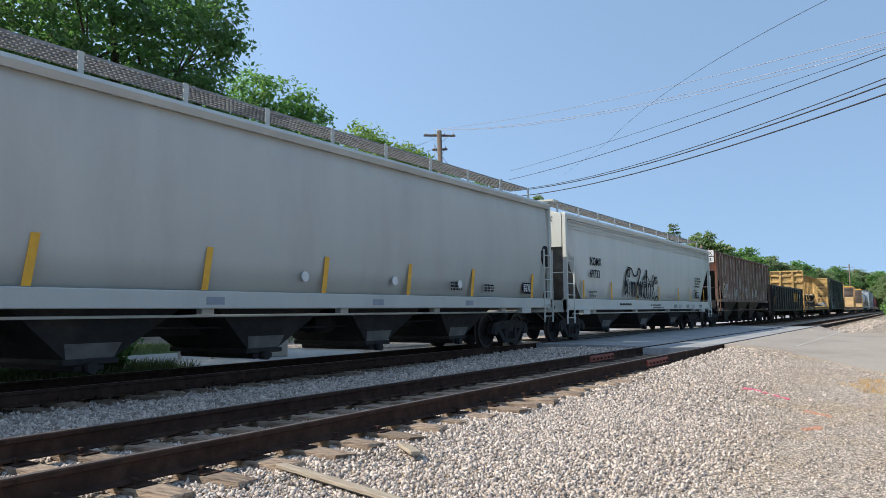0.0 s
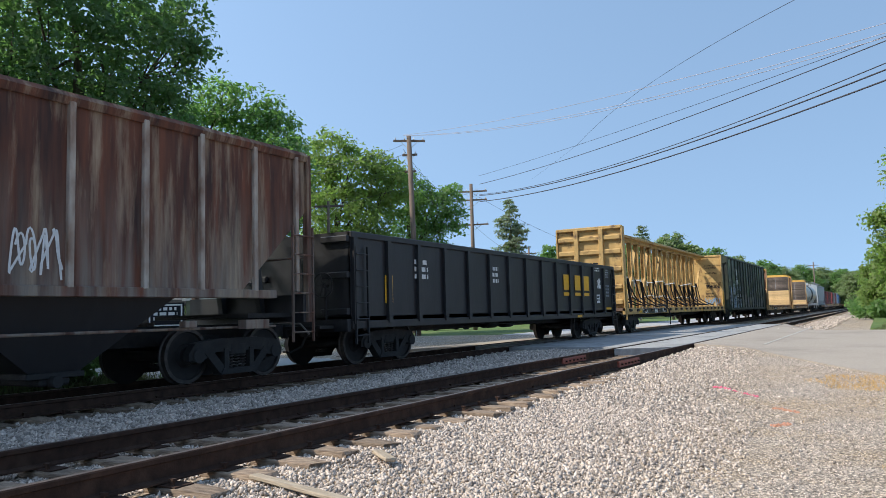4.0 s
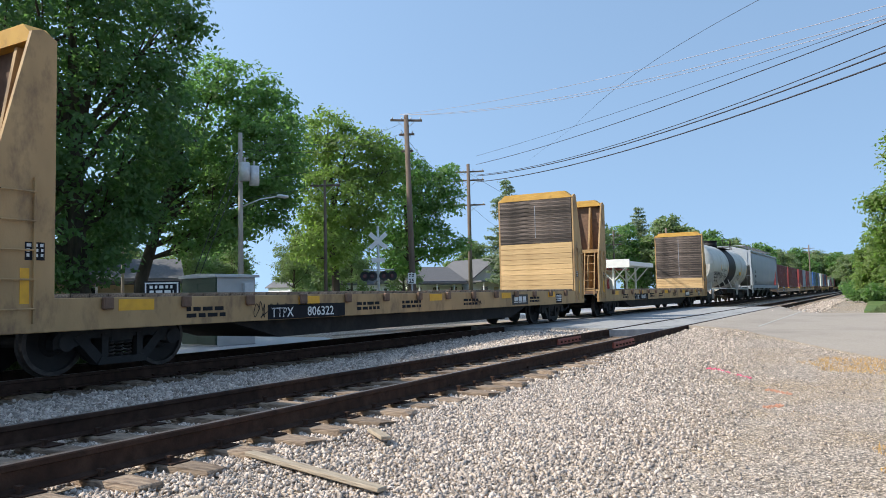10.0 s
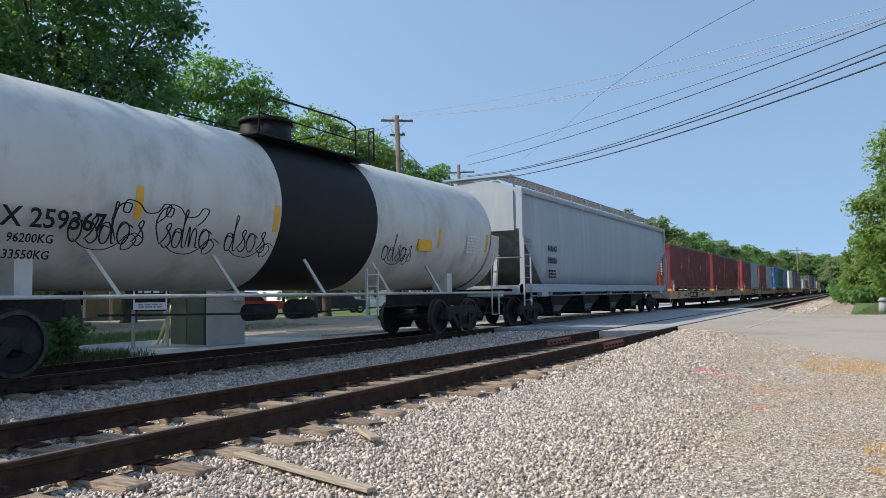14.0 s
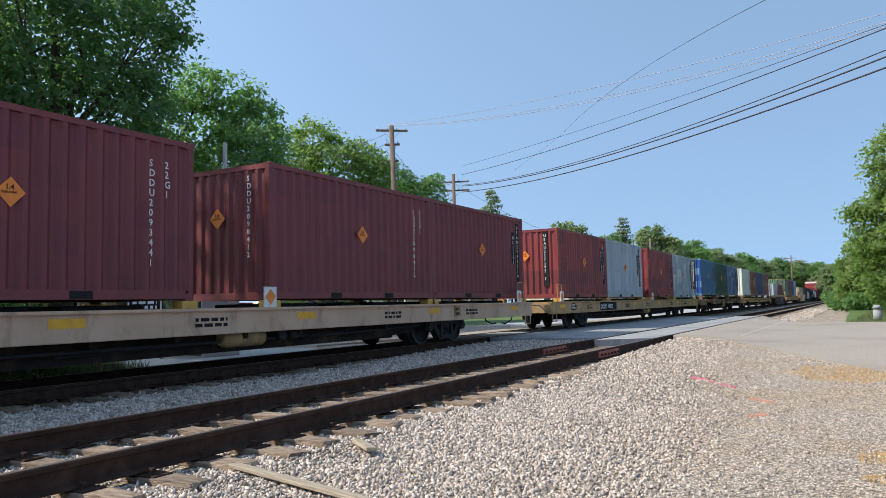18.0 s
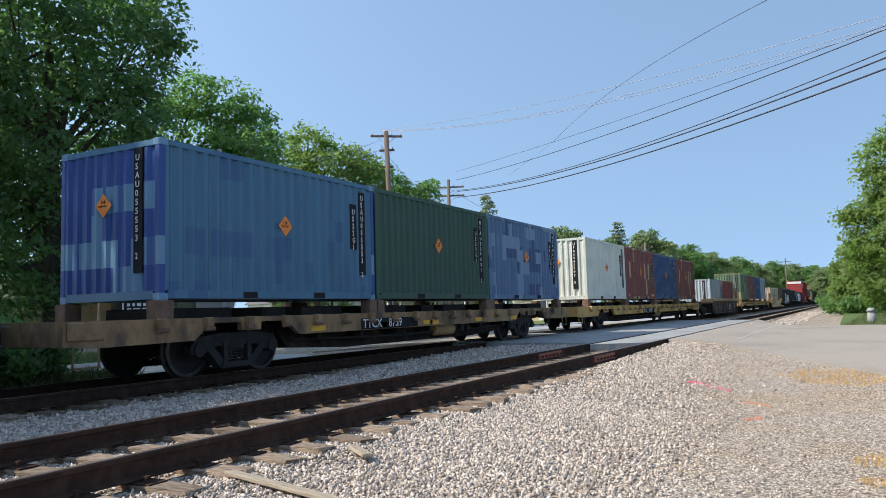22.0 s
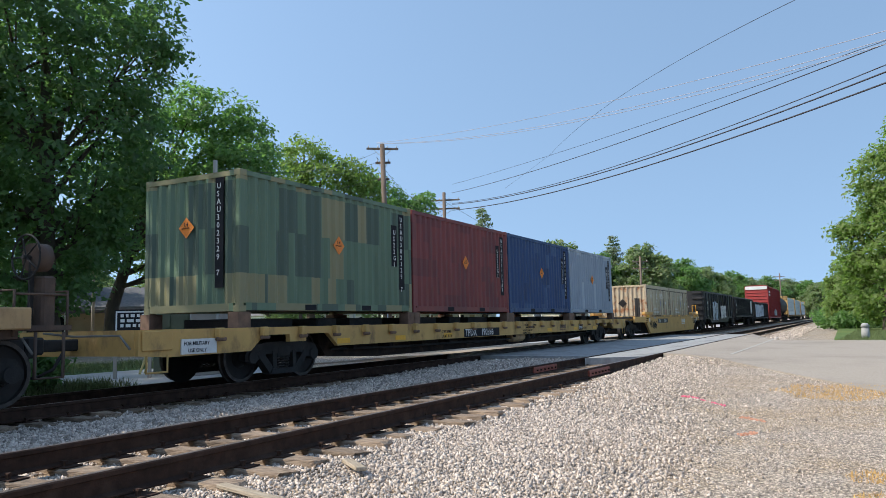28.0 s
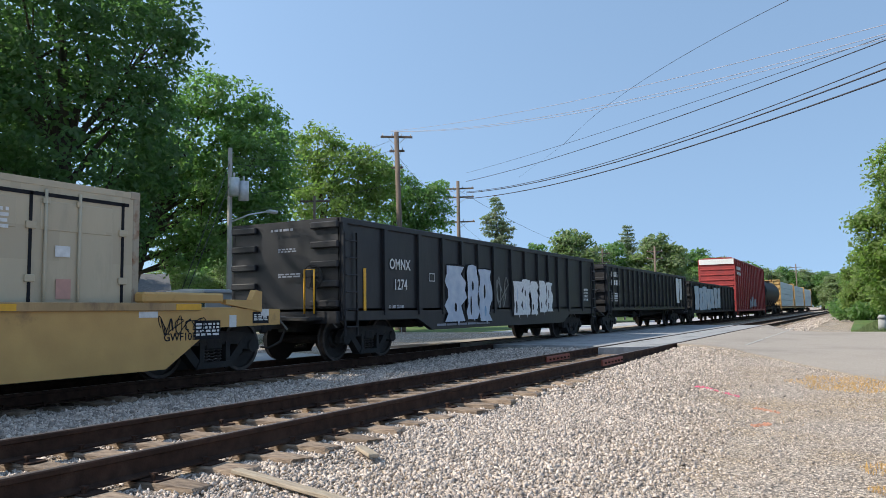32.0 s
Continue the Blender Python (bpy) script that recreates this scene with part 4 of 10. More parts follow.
tankblack_m = mat("tankblack_m", (0.013, 0.013, 0.015), (0.009, 0.009, 0.010), 0.62, scale=3, bump=0.05, spec=0.3)
redcar_m = mat("redcar_m", (0.34, 0.035, 0.03), (0.25, 0.03, 0.03), 0.6, scale=2, bump=0.1, dirt=(0.12, 0.03, 0.03), dscale=0.6, dlow=0.5, dhigh=0.8)
oldwood_m = mat("oldwood_m", (0.19, 0.15, 0.125), (0.042, 0.034, 0.03), 0.85, scale=6, detail=10, stretch=(1, 0.2, 4), bump=0.7, bscale=12, rnd=0.5, span=(0.42, 0.66))
newwood_m = mat("newwood_m", (0.66, 0.46, 0.23), (0.50, 0.33, 0.15), 0.7, scale=4, stretch=(1, 0.4, 6), bump=0.2, bscale=10, rnd=0.14)
grate_m = mat("grate_m", (0.33, 0.33, 0.33), (0.2, 0.19, 0.18), 0.6, 0.4, scale=8, bump=0.1)
greydark_p = mat("greydark_p", (0.13, 0.13, 0.12), (0.08, 0.085, 0.08), 0.7, scale=5, bump=0)
tagfill_p = mat("tagfill_p", (0.27, 0.245, 0.205), (0.16, 0.155, 0.13), 0.75, scale=3, bump=0, dirt=(0.07, 0.08, 0.06), dscale=2.0, dlow=0.5, dhigh=0.7)
overspray_m = mat("overspray_m", (0.16, 0.145, 0.12), (0.085, 0.085, 0.07), 0.75, scale=2, bump=0.05, dirt=(0.05, 0.055, 0.045), dscale=1.4, dlow=0.48, dhigh=0.7, rnd=0.4)
greydark2_p = mat("greydark2_p", (0.26, 0.26, 0.24), (0.15, 0.155, 0.145), 0.7, scale=4, bump=0, dirt=(0.10, 0.10, 0.09), dscale=2.2, dlow=0.5, dhigh=0.7)
panel_m = mat("panel_m", (0.115, 0.150, 0.082), (0.042, 0.048, 0.042), 0.6, scale=1.0, bump=0.2, bscale=9, dirt=(0.17, 0.175, 0.14), dscale=1.3, dlow=0.5, dhigh=0.72, stretch=(1, 1, 0.7), rnd=0.6, span=(0.42, 0.60))
wrap_m = mat("wrap_m", (0.55, 0.60, 0.60), (0.42, 0.50, 0.52), 0.5, scale=2, bump=0.1)
rubber_m = mat("rubber_m", (0.015, 0.015, 0.016), (0.01, 0.01, 0.01), 0.75, bump=0.1)

ROLL = []  # every thing that rolls, with its place at the start
SPIN = []  # wheelsets that lead the turning


def rolling(ob, x0, y=None, z=0.0):
    ROLL.append((ob, x0, Y2 if y is None else y, z))
    return ob


def lettered(s, size, material, parent, x, y, z, turn=None, sx=1.0, name="lettering"):
    """Raised paint lettering as a mesh."""
    cu = bpy.data.curves.new(name, "FONT")
    cu.body, cu.size, cu.extrude, cu.resolution_u, cu.offset = s, size, 0.001, 2, 0.014 * size
    tmp = new(name, cu)
    me = bpy.data.meshes.new_from_object(tmp)
    bpy.data.objects.remove(tmp)
    bpy.data.curves.remove(cu)
    me.materials.clear()
    me.materials.append(material)
    return part(name, me, material, parent, at=Matrix.Translation((x, y, z)) @ (turn or SIDE) @ Matrix.Diagonal((sx, 1, 1, 1)))


def bars(parent, x, y, z, w, h, rows, material, name="small_print", seed=1, turn=None):
    """Small print as rows of plain bars."""
    rnd = random.Random(seed)
    rh = h / rows
    for r in range(rows):
        cx = 0.0
        while cx < w:
            ln = min(w - cx, rnd.uniform(0.08, 0.3) * max(w, 0.4))
            part(name, bx(cx, cx + ln, h - (r + 0.62) * rh, h - r * rh, 0, 0.002), material, parent, at=Matrix.Translation((x, y, z)) @ (turn or SIDE))
            cx += ln + 0.25 * rh + 0.02


def plate(parent, name, material, x0, x1, z0, z1, y, t=0.003, label=""):
    """A thin plate or painted field on the near side, proud of the face at y."""
    return part(name, bx(x0, x1, y - t, y, z0, z1), material, parent, label)


def ribbon(pts, w, turn=None):
    """A sprayed line: a thin raised band along (x, z) points."""
    bm = bmesh.new()
    vs = []
    for i, p in enumerate(pts):
        a, b = Vector(pts[max(i - 1, 0)]), Vector(pts[min(i + 1, len(pts) - 1)])
        d = (b - a).normalized() if (b - a).length > 1e-6 else Vector((1, 0))
        n = Vector((-d.y, d.x)) * w / 2
        q = Vector(p)
        vs.append((bm.verts.new((q.x - n.x, q.y - n.y, 0)), bm.verts.new((q.x + n.x, q.y + n.y, 0))))
    for (a, b), (c, d) in zip(vs, vs[1:]):
        bm.faces.new((a, b, d, c))
    return bm


def scrawl(parent, material, x, y, z, w, h, seed, strokes=6, width=0.035, name="graffiti", label="", turn=None):
    """Sprayed tags: looping strokes in a row of a given width and height."""
    rnd = random.Random(seed)
    pts = []
    for k in range(strokes):
        cx = w * (k + 0.5) / strokes
        a, b = w / strokes * rnd.uniform(0.35, 0.75), h * rnd.uniform(0.3, 0.5)
        f1, f2, ph = rnd.choice((1, 1, 2)), rnd.choice((1, 2, 2)), rnd.uniform(0, 6)
        for i in range(31):
            u = i / 30 * math.tau * 0.9
            pts.append((cx + a * math.sin(f1 * u + ph) * (0.7 + 0.3 * math.cos(u)), h / 2 + b * math.sin(f2 * u + 0.4 * k) + 0.1 * h * math.cos(3 * u + ph)))
    bm = ribbon(pts, width)
    for i, v in enumerate(bm.verts):
        v.co.z = 0.00003 * i
    return part(name, bm, material, parent, label, at=Matrix.Translation((x, y, z)) @ (turn or SIDE))


BRUSH = {
    "m": ("0,.05 .05,.6 .1,.65 .15,.55 .17,.05 .2,.55 .27,.65 .33,.55 .35,.05 .38,.5 .46,.66 .53,.5 .55,.1 .66,.05", 0.66),
    "o": ("0,.3 .1,.6 .25,.66 .4,.5 .38,.2 .22,.02 .06,.14 .04,.4 .2,.62 .42,.58 .52,.5", 0.5),
    "n": ("0,.05 .05,.6 .1,.64 .14,.05 .2,.5 .3,.66 .38,.5 .4,.1 .5,.06", 0.5),
    "d": ("0,.3 .1,.56 .28,.6 .36,.4 .28,.08 .12,.02 .03,.2 .12,.5 .34,.5 .44,.9 .5,1.15 .42,1.2 .4,.9 .42,.1 .54,.05", 0.56),
    "s": ("0,.1 .2,.3 .36,.66 .3,.75 .2,.6 .36,.4 .4,.15 .22,0 .05,.12", 0.44),
    "~": ("0,.1 -.2,.7 .0,1.15 .35,1.2 .3,.95 .1,1.0 .2,1.3 .6,1.25 .9,1.0 1.3,1.05 1.5,1.3 1.75,1.25 1.6,.95 1.3,.7", 0.0),
    "w": ("0,.0 .4,-.25 1.0,-.3 1.5,-.1 1.9,.25 2.2,.1 2.0,-.2 1.7,-.25 1.75,.05 2.1,.3 2.5,.1", 0.0),
}


def brushed(parent, material, letters, x, y, z, size, width, label="", turn=None):
    """Flowing sprayed script: each letter a smooth stroke that swells and thins."""
    cx = 0.0
    for k, ch in enumerate(letters):
        txt, adv = BRUSH[ch]
        q = [Vector((cx + float(a), float(b))) * size for a, b in (w.split(",") for w in txt.split())]
        pts = []
        for i in range(len(q) - 1):
            p0, p1, p2, p3 = q[max(i - 1, 0)], q[i], q[i + 1], q[min(i + 2, len(q) - 1)]
            for j in range(6):
                u = j / 6
                pts.append(0.5 * ((2 * p1) + (p2 - p0) * u + (2 * p0 - 5 * p1 + 4 * p2 - p3) * u * u + (3 * p1 - p0 - 3 * p2 + p3) * u ** 3))
        pts.append(q[-1])
        bm = bmesh.new()
        prev = None
        for i, pt in enumerate(pts):
            d = pts[min(i + 1, len(pts) - 1)] - pts[max(i - 1, 0)]
            d = d.normalized() if d.length > 1e-6 else Vector((1, 0))
            w = width * (0.55 + 0.45 * abs(d.y)) * min(1.0, 0.35 + 0.2 * min(i, len(pts) - 1 - i))
            nrm = Vector((-d.y, d.x)) * w / 2
            zz = 0.0004 * k + 0.00002 * i
            cur = (bm.verts.new((pt.x - nrm.x, pt.y - nrm.y, zz)), bm.verts.new((pt.x + nrm.x, pt.y + nrm.y, zz)))
            if prev:
                bm.faces.new((prev[0], prev[1], cur[1], cur[0]))
            prev = cur
        part("sprayed_stroke", bm, material, parent, label if k == 0 else "", at=Matrix.Translation((x, y, z)) @ (turn or SIDE))
        cx += adv


def throwup(parent, mats, x, y, z, widths, h, seed, label=""):
    """Tall filled sprayed letters with square shoulders, counters and drips: mats are fill, shade and outline."""
    rnd = random.Random(seed)
    cx = 0.0
    for k, w in enumerate(widths):
        top, lean = h * rnd.uniform(0.9, 1.0), rnd.uniform(-0.06, 0.06) * h
        b0 = h * rnd.uniform(0.0, 0.12)
        for lay, (m, grow) in enumerate(((mats[2], 0.022), (mats[0], 0.0))):
            e = grow * h
            pts = []
            n = 7
            for i in range(n + 1):
                pts.append((cx - e + w * 0.13 * rnd.uniform(-1, 1) + lean * i / n, b0 - e + (top - b0 + 2 * e) * i / n))
            pts.append((cx + w * 0.5 + lean, top + e + h * 0.03 * rnd.uniform(0, 1)))
            for i in range(n + 1):
                pts.append((cx + w + e + w * 0.2 * rnd.uniform(-1, 1) + lean * (1 - i / n), top + e - (top - b0 + 2 * e) * i / n))
            if lay:
                pts.append((cx + w * 0.72, b0))
                pts.append((cx + w * 0.66, b0 - h * 0.10 * rnd.uniform(0.2, 1)))
                pts.append((cx + w * 0.6, b0))
            bm = bmesh.new()
            bm.faces.new([bm.verts.new((px, pz, 0.002 * lay + 0.0008 * k)) for px, pz in pts])
            bmesh.ops.triangulate(bm, faces=bm.faces[:])
            part("sprayed_letter", bm, m, parent, label if k == 0 and lay else "", at=Matrix.Translation((x, y, z)) @ SIDE)
        for j in range(1 if rnd.random() < 0.55 else 2):
            u, v = cx + w * rnd.uniform(0.25, 0.55), b0 + (top - b0) * (0.22 + 0.38 * j + rnd.uniform(-0.05, 0.05))
            ww, hh = w * rnd.uniform(0.05, 0.12), h * rnd.uniform(0.06, 0.18)
            bm = bmesh.new()
            bm.faces.new([bm.verts.new((u + ww * math.cos(a) + lean * 0.5, v + hh * math.sin(a), 0.006)) for a in [i * math.tau / 10 for i in range(10)]])
            part("sprayed_letter", bm, mats[2] if rnd.random() < 0.7 else mats[1], parent, at=Matrix.Translation((x, y, z)) @ SIDE)
        cx += w * rnd.uniform(1.12, 1.3)


def blobs(parent, material, x, y, z, w, h, n, seed, name="graffiti", label=""):
    """Filled sprayed letters: rounded, uneven patches in a row, one part each."""
    rnd = random.Random(seed)
    for k in range(n):
        cx, cz = w * (k + 0.5) / n, h * rnd.uniform(0.42, 0.58)
        rx, rz = w / n * rnd.uniform(0.36, 0.5), h * rnd.uniform(0.36, 0.5)
        ph = rnd.uniform(0, 6)
        bm = bmesh.new()
        vs = []
        for i in range(26):
            u = i / 26 * math.tau
            e = 1 + 0.13 * math.sin(3 * u + ph) + 0.09 * math.sin(5 * u + 2 * ph)
            c, s_ = math.cos(u), math.sin(u)
            vs.append(bm.verts.new((cx + rx * e * math.copysign(abs(c) ** 0.6, c), cz + rz * e * math.copysign(abs(s_) ** 0.6, s_), 0.001 * k)))
        bm.faces.new(vs)
        part(name, bm, material, parent, label, at=Matrix.Translation((x, y, z)) @ SIDE)


def shard(bm, rnd, w, h, z, big):
    """One tapering curved stroke of a sprayed piece."""
    a = Vector((rnd.uniform(0.03, 0.97) * w, rnd.uniform(0.02, 0.6) * h))
    b = a + Vector((rnd.uniform(-0.25, 0.25) * w, rnd.uniform(0.25, 0.8) * h))
    b.x, b.y = min(max(b.x, 0), w), min(b.y, h)
    m = (a + b) / 2 + Vector((rnd.uniform(-0.2, 0.2) * w, rnd.uniform(-0.1, 0.1) * h))
    wd = big * rnd.uniform(0.5, 1.2)
    prev = None
    for i in range(11):
        u = i / 10
        p = a * (1 - u) ** 2 + m * 2 * u * (1 - u) + b * u * u
        d = ((m - a) * (1 - u) + (b - m) * u).normalized()
        nrm = Vector((-d.y, d.x)) * wd * max(0.04, math.sin(math.pi * min(1, u * 0.9 + 0.1)) ** 0.8)
        cur = (bm.verts.new((p.x - nrm.x, p.y - nrm.y, z)), bm.verts.new((p.x + nrm.x, p.y + nrm.y, z)))
        if prev:
            bm.faces.new((prev[0], prev[1], cur[1], cur[0]))
        prev = cur


def piece(parent, mats, x, y, z, w, h, seed, n=16, label="layered sprayed lettering"):
    """A full sprayed piece: a pale ground and layers of tapering strokes in several colours."""
    rnd = random.Random(seed)
    blobs(parent, mats[0], x, y, z, w, h, max(2, round(w / 0.7)), seed, label=label)
    for k, m in enumerate(mats[1:]):
        for i in range(n):
            bm = bmesh.new()
            shard(bm, rnd, w, h, 0.012 + 0.012 * k + 0.0004 * i, 0.075 if k < 2 else 0.03)
            part("sprayed_stroke", bm, m, parent, at=Matrix.Translation((x, y, z)) @ SIDE)


# ---- running gear, shared by all cars


def lathe_y(bm, prof, n=28):
    """Rings of (r, y) turned about the y axis."""
    rings = [[bm.verts.new((r * math.cos(k * math.tau / n), y, r * math.sin(k * math.tau / n))) for k in range(n)] for r, y in prof]
    for a, b in zip(rings, rings[1:]):
        for k in range(n):
            f = bm.faces.new((a[k], a[(k + 1) % n], b[(k + 1) % n], b[k]))
            f.smooth = False
    bm.faces.new(rings[0][::-1])
    bm.faces.new(rings[-1])
    return bm


def wheelset_mesh():
    bm = bmesh.new()
    R = 0.455
    for sgn in (-1, 1):
        prof = [(0.10, sgn * 0.66), (R + 0.026, sgn * 0.69), (R + 0.022, sgn * 0.715), (R, sgn * 0.73), (R - 0.004, sgn * 0.815), (R - 0.06, sgn * 0.818), (R - 0.075, sgn * 0.775), (0.19, sgn * 0.76), (0.15, sgn * 0.83), (0.1, sgn * 0.835)]
        lathe_y(bm, prof if sgn > 0 else prof[::-1])
    rod(bm, (0, -1.09, 0), (0, 1.09, 0), 0.085, 12)
    me = mesh_of(bm, "wheelset")
    me.materials.append(wheel_m)
    me.materials.append(steel_m)
    for p in me.polygons:
        c = p.center
        if 0.42 < math.hypot(c.x, c.z) and 0.70 < abs(c.y):
            p.material_index = 1
    return me


def side_frame_mesh():
    """A cast truck side: arched top chord, sloping struts, window openings and journal jaws."""
    bm = bmesh.new()
    y0, y1 = -0.075, 0.075
    top = [(-1.07, 0.50), (-0.95, 0.66), (-0.45, 0.72), (0.45, 0.72), (0.95, 0.66), (1.07, 0.50)]
    low = [(1.07, 0.38), (0.72, 0.40), (0.5, 0.50), (-0.5, 0.50), (-0.72, 0.40), (-1.07, 0.38)]
    extrude_y(bm, top + low, y0, y1)
    for sg in (-1, 1):
        extrude_y(bm, [(sg * 0.78, 0.52), (sg * 0.62, 0.56), (sg * 0.24, 0.16), (sg * 0.40, 0.12)][::sg], y0 - 0.012, y1 + 0.012)
        extrude_y(bm, [(sg * 0.34, 0.55), (sg * 0.24, 0.55), (sg * 0.24, 0.18), (sg * 0.34, 0.18)][::sg], y0 - 0.024, y1 + 0.024)
        rod(bm, (sg * 0.89, -0.12, 0.455), (sg * 0.89, 0.09, 0.455), 0.115, 14)
    extrude_y(bm, [(-0.42, 0.12), (0.42, 0.12), (0.36, 0.22), (-0.36, 0.22)], y0 - 0.036, y1 + 0.036)
    return mesh_of(bm, "side_frame")


def spring_mesh():
    bm = bmesh.new()
    for cx in (-0.14, 0.0, 0.14):
        n = 44
        pts = [(cx + 0.06 * math.cos(i * math.tau / 9), 0.06 * math.sin(i * math.tau / 9), 0.22 + 0.25 * i / n) for i in range(n + 1)]
        path(bm, pts, 0.014, 4)
    return mesh_of(bm, "spring")


def bolster_mesh():
    bm = bmesh.new()
    box(bm, -0.2, 0.2, -1.08, 1.08, 0.42, 0.64, 0.03)
    box(bm, -0.3, 0.3, -0.3, 0.3, 0.6, 0.78, 0.02)
    for sg in (-1, 1):
        bar(bm, (sg * 0.4, -0.85, 0.38), (sg * 0.4, 0.85, 0.38), 0.09)
        for y in (-0.755, 0.755):
            box(bm, sg * 0.36 - 0.05, sg * 0.36 + 0.05, y - 0.05, y + 0.05, 0.3, 0.6)
    return mesh_of(bm, "truck")


WHEELSET, FRAME_MESH, SPRING, BOLSTER = wheelset_mesh(), side_frame_mesh(), spring_mesh(), bolster_mesh()
AXLE = 0.89


def truck(parent, x):
    t = part("truck", BOLSTER, dark_m, parent, "black cast-steel four-wheel truck", at=(x, 0, 0))
    for y in (-1.0, 1.0):
        part("side_frame", FRAME_MESH, dark_m, t, at=(0, y, 0))
        part("spring", SPRING, steel_m, t, at=(0, y, 0))
    for k, sx in enumerate((-AXLE, AXLE)):
        w = part("wheelset", WHEELSET, wheel_m, t, "steel wheels with bright worn rims", at=(sx, 0, 0.455))
        SPIN.append((w, k))
    return t


COUPLER = None


def couplers(parent, L):
    global COUPLER
    if COUPLER is None:
        bm = bmesh.new()
        box(bm, 0.0, 0.30, -0.13, 0.13, 0.66, 0.92, 0.03)
        box(bm, -0.02, 0.12, -0.18, -0.02, 0.62, 0.94, 0.03)
        box(bm, 0.25, 1.1, -0.09, 0.09, 0.70, 0.88, 0.02)
        path(bm, [(0.45, -0.35, 0.7), (0.3, -0.33, 0.45), (0.1, -0.2, 0.33), (-0.02, -0.1, 0.36)], 0.025, 6)
        COUPLER = mesh_of(bm, "coupler")
    part("coupler", COUPLER, dark_m, parent, "dark steel knuckle coupler and brake hose")
    part("coupler", COUPLER, dark_m, parent, "dark steel knuckle coupler and brake hose", at=pose(L, 0, 0, 0, 0, 180))


def ladder(parent, material, x0, x1, y, z0, z1, rungs, name="ladder", r=0.014):
    bm = bmesh.new()
    for x in (x0, x1):
        bar(bm, (x, y, z0), (x, y, z1), 0.045, 0.03)
    for i in range(rungs):
        z = z0 + (i + 0.5) * (z1 - z0) / rungs
        rod(bm, (x0, y - 0.03, z), (x1, y - 0.03, z), r, 6)
    return part(name, bm, material, parent)


def car(name, label, a, b, category="freight car", tc=2.3):
    """A freight car between the coupler faces a and b, with its running gear."""
    L = b - a
    ob = rolling(thing(name, (a, Y2, 0), label, category), a)
    ta, tb = tc if isinstance(tc, tuple) else (tc, tc)
    truck(ob, ta)
    truck(ob, L - tb)
    couplers(ob, L)
    part("centre_sill", bx(0.9, L - 0.9, -0.25, 0.25, 0.62, 0.95), dark_m, ob)
    bm = bmesh.new()
    rod(bm, (L / 2 - 1.2, -0.55, 0.75), (L / 2 - 0.5, -0.55, 0.75), 0.16, 12)
    rod(bm, (L / 2 + 0.1, -0.5, 0.78), (L / 2 + 0.7, -0.5, 0.78), 0.2, 12)
    path(bm, [(L * 0.25, -0.9, 0.8), (L / 2, -0.8, 0.7), (L * 0.75, -0.9, 0.8)], 0.02, 6)
    for x_, d_ in ((0.75, -1), (L - 0.75, 1)):
        part("uncoupling_lever", path(bmesh.new(), [(x_ + d_ * 0.5, -0.15, 0.98), (x_ + d_ * 0.1, -0.3, 0.92), (x_, -1.2, 0.92), (x_, -1.42, 0.72)], 0.018), grime_m, ob)
    part("brake_gear", bm, dark_m, ob, "black air reservoir, cylinder and rods under the floor")
    return ob, L


